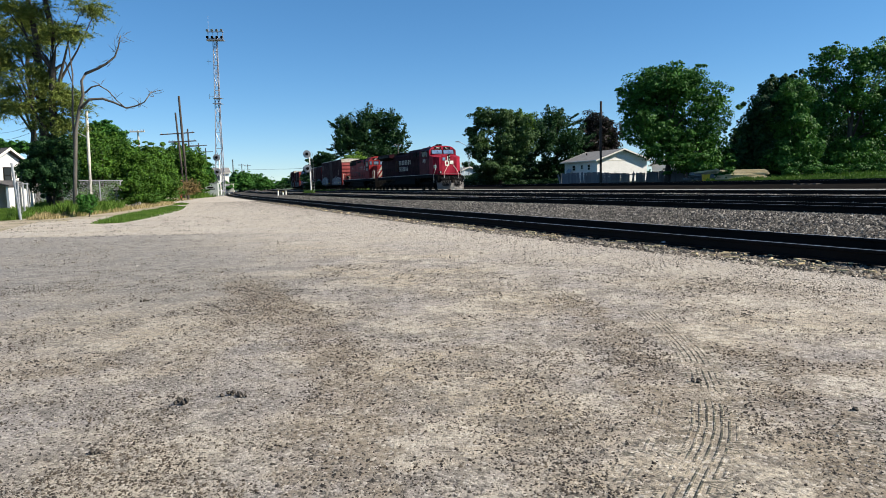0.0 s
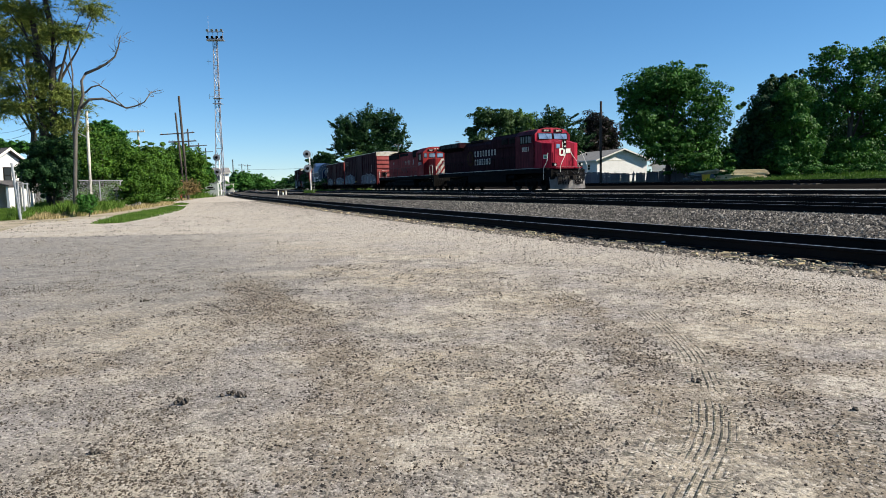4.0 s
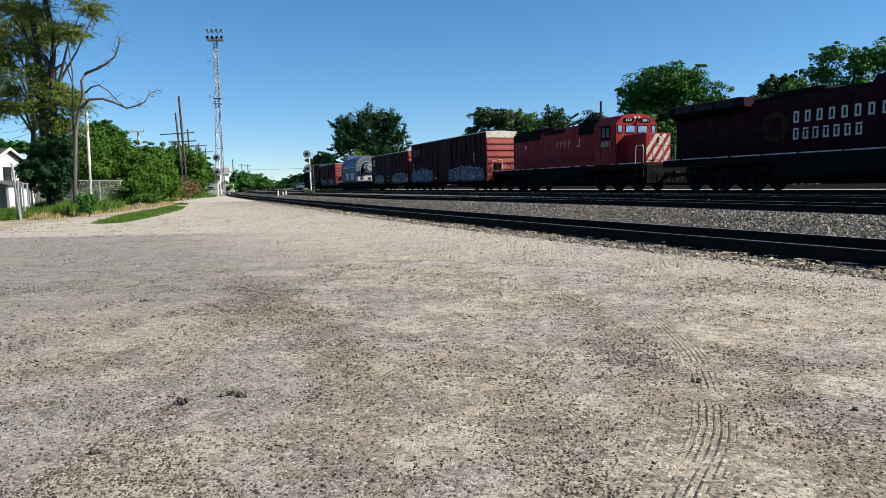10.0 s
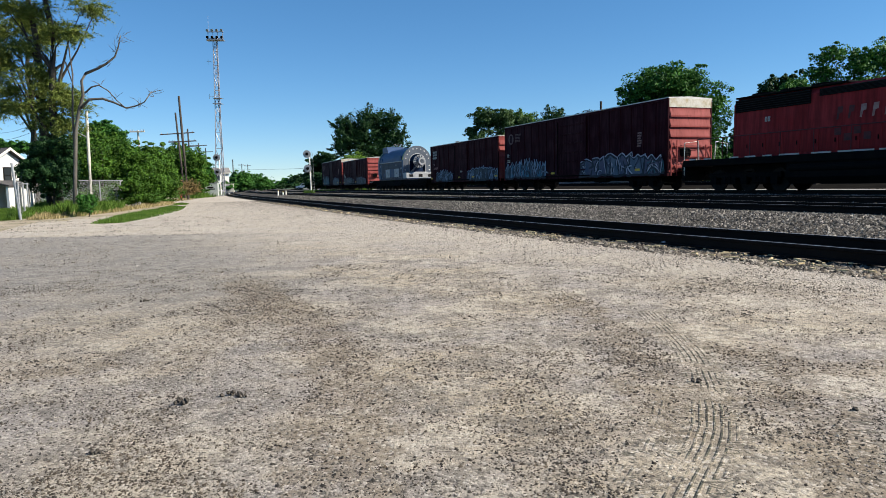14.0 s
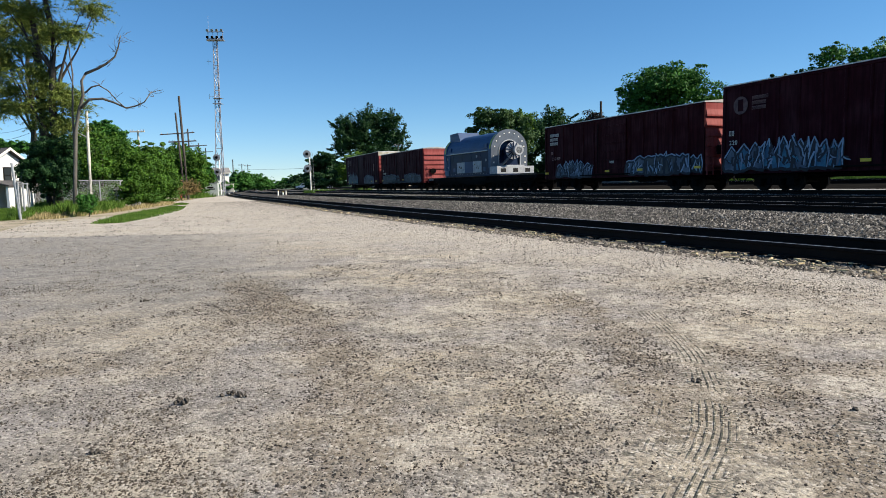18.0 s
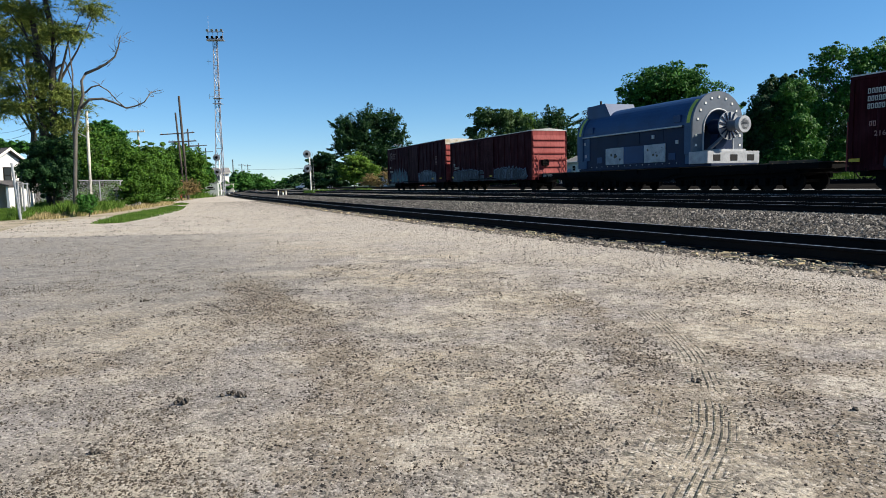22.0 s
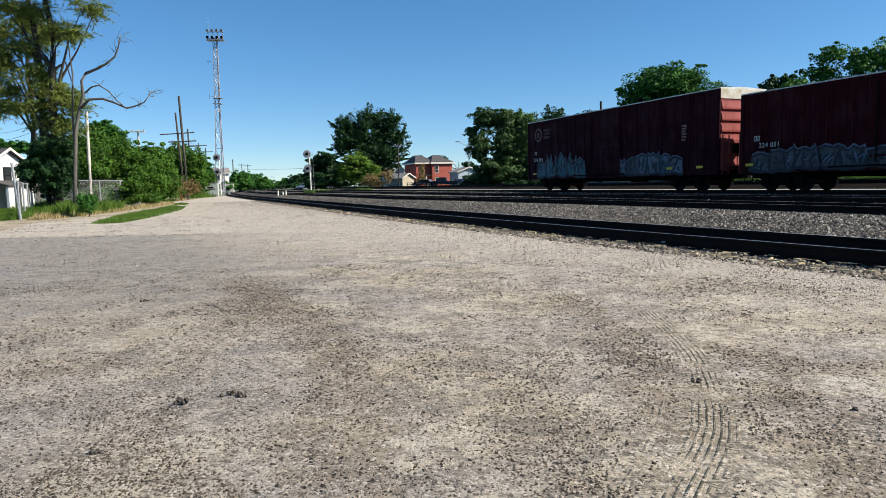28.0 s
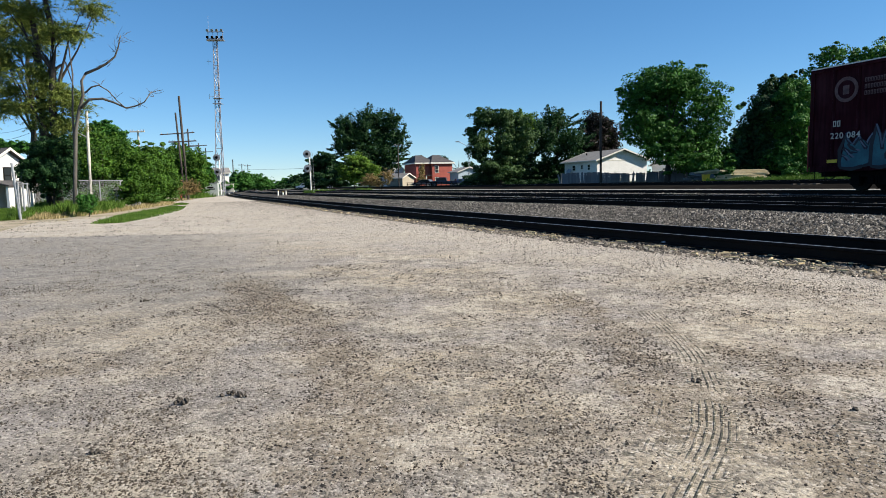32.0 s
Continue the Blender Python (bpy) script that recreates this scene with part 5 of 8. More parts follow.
    fan = part("fan_disc", rod(fresh(), (x1 + 0.72, 0, 3.3), (x1 + 0.78, 0, 3.3), 0.72, None, 32), M_PANEL, g)
    blade = mesh_of("fan_blade", block(-0.03, 0.05, -0.035, 0.035, 0.28, 0.70, 0.005), M_GENDARK)
    for k in range(14):
        part("fan_blade", blade, None, fan, m=Matrix.Translation((x1 + 0.78, 0, 3.3)) @ pose(0, 0, 0, k * 360 / 14))
    part("pedestal_arm", bent(fresh(), [(x1 + 0.3, -0.9, 2.1), (x1 + 0.6, -0.6, 2.5), (x1 + 0.7, -0.35, 2.75)], 0.1, 0.07, 8), M_GENEND, g)
    base = part("base_plinth", block(x1 - 0.2, x1 + 1.1, -1.75, 1.75, 1.38, 2.0, 0.02), M_PANEL, g, "white steel base plinth")
    part("plinth_plate", block(x1 - 0.1, x1 + 1.0, -0.9, 0.9, 2.0, 2.1, 0.01), M_PANEL, base)
    # openings are dark blocks on the face, their inner shade given by colour
    for y in (-1.15, 0.0, 1.15):
        part("plinth_opening", block(x1 + 1.09, x1 + 1.108, y - 0.24, y + 0.24, 1.5, 1.82), M_RUBBER, base)
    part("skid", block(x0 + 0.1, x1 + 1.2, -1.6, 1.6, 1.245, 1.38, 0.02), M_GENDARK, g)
    for a, b, m, nm in ((-3.35, -1.6, M_PANEL, "cover_panel"), (-1.58, 0.22, M_GENBLUE, "cover_panel"), (0.25, 2.0, M_PANEL, "cover_panel")):
        p = part(nm, block(a, b, -1.60, -1.55, 1.58, 2.58, 0.015), m, g)
        if m is M_PANEL:
            rng = random.Random(int(a * 10))
            for k in range(5):
                xx, zz = rng.uniform(a + 0.2, b - 0.2), rng.uniform(1.75, 2.4)
                part("stain", rod(fresh(), (xx, -1.6, zz), (xx, -1.607, zz), rng.uniform(0.03, 0.1), None, 7), M_DECK if k else M_GENDARK, p)
    for x, z in ((-4.0, 1.9), (2.5, 1.85)):
        part("access_plate", block(x - 0.25, x + 0.25, -1.585, -1.55, z - 0.18, z + 0.18, 0.01), M_GENBLUE, g)
    part("rear_side_plate", block(x0 + 0.62, x0 + 1.25, -1.6, -1.55, 1.9, 3.3, 0.015), M_GENPALE, g)
    for x, z in ((-5.55, 3.0), (-5.45, 2.2), (1.0, 3.0), (2.9, 2.6)):
        part("notice_plate", block(x - 0.1, x + 0.1, -1.612, -1.555, z - 0.1, z + 0.1, 0.004), M_PANEL, g)
    for x in (-4.2, -2.2, -0.2, 1.8):
        part("cover_seam", block(x - 0.02, x + 0.02, -1.575, -1.555, 2.66, 3.3), M_GENDARK, g)
    for x in (-4.9, 2.9):
        part("upper_hatch", block(x - 0.25, x + 0.3, -1.66, -1.5, 3.62, 4.0, 0.02), M_GENBLUE, g)
    bm = prism(fresh(), ((-6.0, 4.4), (-6.0, 5.42), (-4.1, 5.46), (-3.4, 4.4)), -1.1, 1.1, "y")
    part("top_housing", bm, M_GENBLUE, g)
    for k in range(16):
        x = -5.4 + k * 0.55
        part("bolt", rod(fresh(), (x, -1.575, 1.48), (x, -1.555, 1.48), 0.035, None, 8), M_PANEL, g)
    return g


TRAIN = []


def couple(ob, front, rear, base):
    TRAIN.append((ob, (front + rear) / 2, base))


couple(lead_engine(), -62.4, -84.7, 13.8)
couple(second_engine(), -84.7, -105.6, 12.4)

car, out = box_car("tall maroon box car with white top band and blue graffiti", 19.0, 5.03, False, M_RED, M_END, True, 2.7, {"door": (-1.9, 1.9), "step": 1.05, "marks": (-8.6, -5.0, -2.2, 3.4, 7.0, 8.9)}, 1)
graffiti(car, -9.2, -3.2, 0.86, 2.45, 11, (M_GRAF_BLUE, M_GRAF_PALE), M_GRAF_INK, out, 8)
graffiti(car, 1.3, 8.9, 0.86, 2.3, 12, (M_GRAF_LILAC, M_GRAF_PALE, M_GRAF_LILAC), M_GRAF_INK, out, 6, M_GRAF_WHITE, 0.3)
graffiti(car, 7.9, 9.2, 0.9, 1.7, 13, (M_GRAF_TEAL,), M_GRAF_INK, out - 0.04, 2, M_GRAF_TEAL, 0.2)
part("crest_plate", rod(fresh(), (-8.4, out, 4.02), (-8.4, out - 0.006, 4.02), 0.42, None, 24), M_CREST, car, "faded round crest")
part("crest_mark", block(-8.56, -8.24, out - 0.012, out - 0.006, 3.75, 4.3), M_RED, car)
tag_lines(car, -7.7, 4.3, (8, 7, 7), 0.16, M_CREST, out)
letter_bars(car, -9.0, 2.75, 2, 0.24, M_LETTER, 0.3, out=out)
words("numerals", "220", 0.3, M_LETTER, car, on_side(-8.75, 2.2, out - 0.05))
tag_lines(car, 7.0, 3.3, (5, 5, 4, 5, 5, 4), 0.10, M_FADED, out)
couple(car, -106.14, -125.16, 13.6)

car, out = box_car("rust-red box car with peaked roof and pale blue graffiti", 15.4, 4.5, True, M_OXIDE, M_END, False, 2.0, {"door": (-1.6, 1.5), "step": 1.15, "marks": (-7.4, -0.3, 2.8, 5.6, 7.3)}, 2)
graffiti(car, -6.0, -2.0, 0.86, 2.05, 21, (M_GRAF_PALE,), M_GRAF_INK, out, 5)
graffiti(car, 1.5, 7.6, 0.86, 2.1, 22, (M_GRAF_PALE, M_GRAF_GREY), M_GRAF_INK, out, 7, spiky=0.25)
tag_lines(car, -6.9, 3.85, (8, 7, 7), 0.2, M_LETTER, out)
letter_bars(car, -6.8, 2.6, 2, 0.2, M_FADED, 0.3, out=out)
words("numerals", "216 009", 0.28, M_FADED, car, on_side(-6.1, 2.12, out - 0.05))
letter_bars(car, 0.0, 1.75, 5, 0.14, M_LETTER, 0.2, out=-1.58)
couple(car, -126.34, -141.76, 11.4)

couple(generator_car(), -142.3, -166.2, 12.0)
couple(generator(), -142.3, -166.2, 12.0)

car, out = box_car("plain rust-red box car with peaked roof and grey graffiti", 15.62, 4.5, True, M_OXIDE, M_END, False, 2.0, {"door": (-1.6, 1.5), "step": 1.15, "marks": (-7.2, 1.0)}, 3)
graffiti(car, -7.0, -0.5, 0.86, 2.0, 31, (M_GRAF_GREY,), M_GRAF_INK, out, 6, M_GRAF_PALE, 0.25)
graffiti(car, 0.0, 7.0, 0.86, 1.95, 32, (M_GRAF_GREY, M_GRAF_PALE), M_GRAF_INK, out, 7, M_GRAF_PALE, 0.25)
letter_bars(car, -6.9, 2.4, 2, 0.24, M_LETTER, 0.3, out=out)
words("numerals", "224 051", 0.3, M_LETTER, car, on_side(-6.1, 1.98, out - 0.05))
couple(car, -166.8, -182.42, 11.6)

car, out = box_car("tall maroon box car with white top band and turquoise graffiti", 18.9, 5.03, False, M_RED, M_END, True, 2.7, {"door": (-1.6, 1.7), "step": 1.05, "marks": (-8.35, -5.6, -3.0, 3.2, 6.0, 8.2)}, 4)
graffiti(car, -7.8, -1.9, 0.86, 2.6, 41, (M_GRAF_TEAL,), M_GRAF_INK, out, 5, M_GRAF_PALE, 0.6)
graffiti(car, 1.7, 6.9, 0.86, 2.15, 42, (M_GRAF_GREY, M_GRAF_PALE), M_GRAF_INK, out, 6, M_GRAF_PALE, 0.2)
part("crest_plate", rod(fresh(), (-7.85, out, 4.04), (-7.85, out - 0.006, 4.04), 0.5, None, 28), M_CREST, car, "faded round crest")
part("crest_mark", rod(fresh(), (-7.85, out - 0.005, 4.04), (-7.85, out - 0.012, 4.04), 0.36, None, 24), M_RED, car)
part("crest_mark", block(-7.98, -7.72, out - 0.018, out - 0.010, 3.85, 4.2), M_CREST, car)
tag_lines(car, -7.05, 4.3, (8, 7, 7), 0.17, M_CREST, out)
letter_bars(car, -8.3, 2.72, 2, 0.24, M_LETTER, 0.35, out=out)
words("numerals", "220 084", 0.34, M_LETTER, car, on_side(-7.8, 2.12, out - 0.05))
tag_lines(car, 6.9, 3.4, (5, 5, 4, 5, 5, 4), 0.10, M_FADED, out)
couple(car, -183.73, -202.61, 13.5)

# ---- trees and bushes ----
def quads(name, v, material):
    """A mesh of loose four-cornered faces, from an array of their corners."""
    n = len(v) // 4
    me = bpy.data.meshes.new(name)
    me.vertices.add(n * 4)
    me.vertices.foreach_set("co", v.reshape(-1).astype(np.float32))
    me.loops.add(n * 4)
    me.loops.foreach_set("vertex_index", np.arange(n * 4, dtype=np.int32))
    me.polygons.add(n)
    me.polygons.foreach_set("loop_start", np.arange(0, n * 4, 4, dtype=np.int32))
    me.materials.append(material)
    me.update()
    return me


def unit(v):
    return v / np.linalg.norm(v, axis=1)[:, None]


def leaf_faces(p, face, d, L, slim):
    """Folded leaves at p that face one way and point another."""
    face = unit(face)
    e = unit(np.cross(face, d))
    d = np.cross(e, face)
    W = L * slim
    return np.stack([p - d * L * 0.5, p + e * W - face * W * 0.35, p + d * L * 0.5, p - e * W - face * W * 0.35], axis=1).reshape(-1, 3)


def leaf_cloud(name, blobs, count, size, material, seed, droop=0.0, shell=0.45, slim=0.42, spiky=False):
    """Small folded leaves on the outside of many leafy boughs that make up a few rounded masses (x, y, z, rx, ry, rz), and larger ones in their shade."""
    rng = np.random.default_rng(seed)
    B = np.array(blobs, float)
    B[:, 3:] *= 1.1
    vol = np.prod(B[:, 3:], axis=1) ** 0.7
    inner = int(count * 0.2)
    outer = count - inner
    pick = rng.choice(len(B), size=outer, p=vol / vol.sum())
    n_cl = 34
    way = unit(rng.normal(size=(len(B) * n_cl, 3))).reshape(len(B), n_cl, 3)
    reach = rng.uniform(max(0.5, shell), 0.92, (len(B), n_cl, 1))
    girth = rng.uniform(0.17, 0.38, (len(B), n_cl, 1))
    thin = rng.random((len(B), n_cl, 1)) < (0.42 if spiky else 0.2)
    reach, girth = np.where(thin, rng.uniform(0.95, 1.12, reach.shape), reach), np.where(thin, 0.12, girth)
    which = rng.choice(n_cl, size=outer)
    c, g = (way * reach)[pick, which], girth[pick, which]
    w = rng.normal(size=(outer, 3)) + way[pick, which] * 0.5
    w[:, 2] += 0.35
    w = unit(w)
    # boughs are wider than high
    off = w * g * rng.uniform(0.55, 1.06, (outer, 1)) * np.array((1.15, 1.15, 0.8))
    if spiky:
        up = way[pick, which] + np.array((0, 0, 0.5))
        off = off * 0.75 + up * rng.uniform(-0.22, 0.16, (outer, 1))
    p = B[pick, :3] + (c + off) * B[pick, 3:]
    face = rng.normal(size=(outer, 3)) * 0.45 + w * 0.9
    face[:, 2] += 0.3 - 0.3 * droop
    d = rng.normal(size=(outer, 3)) * 0.8 + w
    d[:, 2] -= droop * 1.6
    if spiky:
        d = d * 0.5 + up * 1.4
        slim *= 0.7
    v = leaf_faces(p, face, d, 0.8 * size * rng.uniform(0.6, 1.45, (outer, 1)), slim)
    pick = rng.choice(len(B), size=inner, p=vol / vol.sum())
    p = B[pick, :3] + unit(rng.normal(size=(inner, 3))) * rng.uniform(0.2, 0.72, (inner, 1)) * B[pick, 3:]
    v2 = leaf_faces(p, rng.normal(size=(inner, 3)), rng.normal(size=(inner, 3)), 1.5 * size * rng.uniform(0.7, 1.3, (inner, 1)), slim)
    return quads(name, np.concatenate([v, v2]), material)


def spray_cloud(name, blobs, count, size, material, seed):
    """Feathery foliage: thin leaflets along drooping twigs that reach out sideways from the boughs."""
    rng = np.random.default_rng(seed)
    B = np.array(blobs, float)
    vol = np.prod(B[:, 3:], axis=1) ** 0.7
    per = 34
    n = count // per
    pick = rng.choice(len(B), size=n, p=vol / vol.sum())
    base = B[pick, :3] + unit(rng.normal(size=(n, 3))) * rng.uniform(0.1, 0.85, (n, 1)) * B[pick, 3:]
    way = rng.normal(size=(n, 3)) + (base - B[pick, :3]) * 0.5
    way[:, 2] = way[:, 2] * 0.3 + 0.12
    way = unit(way)
    reach = rng.uniform(0.35, 0.95, (n, 1))
    t = rng.random((n, per, 1))
    p = base[:, None] + way[:, None] * reach[:, None] * t
    p[..., 2] -= (0.35 * reach[:, None] * t * t)[..., 0]
    p = (p + rng.normal(size=p.shape) * 0.035).reshape(-1, 3)
    d = np.repeat(way, per, axis=0) + rng.normal(size=(n * per, 3)) * 0.55
    d[:, 2] -= 0.35
    face = rng.normal(size=(n * per, 3)) * 0.6
    face[:, 2] += 0.6
    return quads(name, leaf_faces(p, face, d, size * rng.uniform(0.6, 1.4, (n * per, 1)), 0.11), material)


def tree(name, label, at, height, blobs, leaf, count, size, seed, trunk_r=0.28, bark=None, group="", droop=0.0, split=0.4, limbs=7, trunks=((0, 0),), shell=0.45, slim=0.42, feathery=False, spiky=False):
    """blobs in the tree's own space; limbs reach from the trunk into them."""
    rng = random.Random(seed)
    t = thing(name, label, "tree" if "tree" in name else "bush", pose(*at), group)
    bm = fresh()
    for dx, dy in trunks:
        top = Vector((dx * 2.2 + rng.uniform(-0.3, 0.3), dy * 2.2, height * 0.8))
        pts = [Vector((dx, dy, -0.2)).lerp(top, k / 6) + Vector((rng.uniform(-1, 1), rng.uniform(-1, 1), 0)) * 0.03 * height * (k > 0) * 0.35 for k in range(7)]
        bent(bm, pts, trunk_r, trunk_r * (0.5 if feathery else 0.25), 8)
        for k in range(limbs):
            b = blobs[k % len(blobs)]
            u = min(0.85, split + 0.45 * rng.random())
            a = pts[int(u * 6)]
            c = Vector(b[:3]) + Vector((rng.uniform(-0.6, 0.6) * b[3], rng.uniform(-0.6, 0.6) * b[4], rng.uniform(-0.3, 0.6) * b[5]))
            mid = a.lerp(c, 0.5) + Vector((rng.uniform(-0.3, 0.3), rng.uniform(-0.3, 0.3), 0.08 * height * rng.random()))
            bent(bm, [a, a.lerp(mid, 0.6), mid, c], trunk_r * 0.38, trunk_r * 0.06, 5)
    part("trunk", bm, bark or M_BARK, t, smooth=True)
    if feathery:
        crown = spray_cloud("crown", blobs, count, size, leaf, seed)
    else:
        crown = leaf_cloud("crown", blobs, count, size, leaf, seed, droop, shell, slim, spiky)
    part("crown", crown, None, t)
    return t



# trees and hedges, from the yard edge round to the willows
tree('tree', 'large leafy maple tree beside the grey fence', (25.73, 75.00, 0.60), 13.5,
     [(-2.03, 1.07, 10.53, 2.86, 2.72, 2.51), (-0.13, -0.31, 11.24, 2.63, 2.49, 2.27), (2.1, 0.71, 11.06, 2.98, 2.83, 2.27), (4.69, 0.21, 8.5, 2.74, 2.83, 2.98), (-3.28, -0.39, 7.1, 2.27, 2.38, 2.51), (0.56, 1.1, 7.02, 3.1, 2.95, 3.1), (5.08, 0.81, 4.71, 2.63, 2.49, 2.51), (0.92, -0.34, 3.84, 2.98, 2.83, 2.03), (-3.81, 0.66, 9.94, 1.67, 1.7, 1.79), (2.87, -0.83, 2.21, 3.58, 3.4, 1.31), (6.73, 0.37, 2.44, 1.43, 1.36, 1.43), (0.21, 0.42, 9.73, 2.74, 2.61, 2.63), (-1.35, -0.07, 5.48, 2.74, 2.61, 2.63)],
     M_LEAF, 44200, 0.2664, 101, trunk_r=0.4, limbs=12)
tree('tree', 'dark dense tree at the yard edge', (32.98, 68.00, 0.65), 11.0,
     [(-0.17, -0.53, 6.74, 1.84, 2.36, 2.49), (1.34, 0.11, 8.99, 1.51, 1.54, 1.62), (-0.38, 0.47, 3.88, 1.73, 2.36, 2.49), (2.47, -0.17, 9.81, 0.97, 1.13, 1.19), (-0.91, 0.2, 1.87, 1.3, 1.23, 1.19)],
     M_LEAFDARK, 23800, 0.2368, 102, trunk_r=0.3)
tree('tree', 'leafy green tree in front of darker trees', (35.14, 66.00, 0.65), 10.4,
     [(-0.48, -0.3, 6.77, 1.89, 2.49, 2.63), (0.45, -0.46, 3.97, 2, 2.24, 2.36), (-0.9, -0.56, 2.04, 2.1, 2, 1.37), (0.58, 0.38, 8.96, 1.26, 1.4, 1.47), (1.37, 0.47, 1.71, 1.58, 1.5, 1.26)],
     M_LEAF, 25500, 0.2368, 103, trunk_r=0.28)
tree('tree', 'tall open-crowned tree at the yard edge', (45.77, 74.00, 0.70), 15.4,
     [(-1.92, 0.57, 13.84, 2, 1.9, 1.06), (-3.1, 0.25, 11.85, 1.53, 1.45, 1.18), (0.75, -0.48, 12.74, 2, 1.9, 1.65), (3.23, -0.63, 13.42, 2, 1.9, 2), (-0.37, -0.31, 9.51, 2.94, 2.8, 2.71), (2.94, 0.65, 5.71, 3.06, 3.36, 3.53), (-3.41, 0.4, 6.47, 2, 3.13, 3.3), (-0.1, -0.28, 2.65, 3.89, 3.69, 2.24), (5.88, 0.36, 10.3, 2.94, 3.91, 4.12), (8.65, 0.8, 5.28, 2.94, 3.91, 4.12)],
     M_LEAF, 40800, 0.2664, 104, trunk_r=0.38, limbs=14)
tree('tree', 'pale grey-green tree beyond the tracks', (9.35, 105.00, 0.60), 12.5,
     [(-2.28, 0.25, 10.52, 2.17, 2.06, 2), (1.03, 1.03, 10.18, 2.51, 2.38, 2.17), (-3.24, -0.68, 6.11, 2, 2.54, 2.67), (0.8, 0.02, 6.02, 3.17, 3.02, 3.01), (3.96, -0.16, 7.91, 1.84, 2.54, 2.67), (-0.41, -0.87, 2.66, 3.51, 3.33, 2.17), (-4.37, 0.38, 8.53, 1.17, 1.11, 1)],
     M_LEAFPALE, 27200, 0.333, 105, trunk_r=0.3)
tree('tree', 'dense dark green tree beyond the tracks', (19.62, 112.00, 0.60), 12.9,
     [(0.05, 1.37, 10.73, 3.39, 3.22, 2.14), (-2.36, -1.03, 7.39, 2.67, 3.22, 3.39), (1.76, -1.02, 6.82, 3.21, 3.55, 3.74), (-0.95, -0.13, 2.6, 4.45, 4.23, 2.49), (2.42, 1.18, 2.52, 3.03, 2.88, 2.14)],
     M_LEAFDARK, 32000, 0.333, 106, trunk_r=0.3, spiky=True)
tree('tree', 'light green tree behind darker crowns', (15.97, 125.00, 0.60), 14.1,
     [(-0.41, 0.32, 12.26, 2.59, 2.46, 1.79), (1.17, -0.04, 10.34, 2.39, 2.27, 2.39), (-0.99, 0.01, 7.74, 2.39, 2.83, 2.98)],
     M_LEAFLIME, 11900, 0.3552, 107, spiky=True)
tree('tree', 'purple-leaved tree behind the white house', (28.98, 120.00, 0.60), 13.0,
     [(-0.43, 0.97, 10.49, 3.25, 3.08, 2.48), (1.63, 0.28, 7.81, 2.48, 3.08, 3.25), (-1.76, -0.86, 7.18, 2.67, 2.9, 3.05), (0.3, -0.48, 4.07, 3.82, 3.63, 2.29)],
     M_LEAFPURPLE, 20400, 0.333, 108, trunk_r=0.3)
tree('tree', 'broad dark tree standing beyond the tracks', (-14.17, 130.00, 0.50), 15.8,
     [(-4.79, 0.09, 12.51, 2.48, 2.36, 2.48), (-0.1, 0.95, 13.5, 3.31, 3.14, 2.28), (4.54, 0.52, 13.4, 2.48, 2.36, 1.86), (-1.35, -0.61, 9.58, 4.34, 4.13, 2.9), (5.56, 0.22, 10.09, 2.69, 2.55, 2.28), (-5.04, -0.58, 8.78, 2.28, 2.75, 2.9), (4.13, -0.91, 6.82, 3.1, 2.95, 2.48), (2.2, 0.4, 11.4, 2.5, 2.4, 2.3), (2.8, 0.2, 8.7, 2.6, 2.4, 2.2), (-3.0, 0.3, 11.2, 2.4, 2.3, 2.2), (0.18, 0.02, 5.47, 5.17, 4.91, 2.9), (-1.58, 0.17, 2.74, 4.65, 4.42, 1.86)],
     M_LEAFDARK, 46000, 0.37, 109, trunk_r=0.4, limbs=12, spiky=True)
tree('bush', 'bright lime green bush below a dark tree', (-15.34, 116.00, 0.50), 6.4,
     [(0.57, 0.94, 4.81, 2.59, 2.46, 1.55), (2.8, 0.02, 3.27, 2.07, 1.97, 1.55), (-0.5, 0.43, 2.75, 2.42, 2.29, 1.55), (1.75, 0, 1.71, 2.24, 2.13, 0.86), (-2.07, -0.23, 3.58, 1.04, 1.15, 1.21)],
     M_LEAFLIME, 15300, 0.296, 110, trunk_r=0.12)
tree('bush', 'russet shrub beside the tracks', (-9.91, 108.00, 0.50), 3.4,
     [(-1.35, -0.42, 1.61, 1.45, 1.37, 0.96), (1.08, -0.29, 2.11, 1.04, 1.22, 1.28), (-2.76, 0, 1.09, 0.8, 0.76, 0.56), (-0.25, 0.19, 0.94, 1.45, 1.37, 0.64)],
     M_LEAFBROWN, 5440, 0.148, 111, trunk_r=0.06)
tree('tree', 'dark distant tree beyond the signal', (-28.61, 150.00, 0.50), 8.6,
     [(2.84, -0.77, 6.68, 2.39, 2.27, 1.91), (0.2, 0.62, 5.08, 2.15, 2.27, 2.39), (-1.7, 0.48, 2.82, 1.91, 1.81, 1.67), (4.27, -1.06, 3.84, 2.63, 2.49, 2.63), (1.63, -1.44, 2.23, 4.06, 3.85, 1.67)],
     M_LEAFDARK, 17000, 0.518, 112)
tree('tree', 'small distant dark tree by the crossing', (-50.19, 230.00, 0.50), 5.1,
     [(0.53, -0.92, 3.26, 2.56, 2.43, 1.83), (-1.87, -0.43, 2.52, 1.46, 1.39, 1.46), (3.46, -0.66, 2.41, 2.2, 2.09, 1.65)],
     M_LEAFDARK, 5100, 0.518, 113)
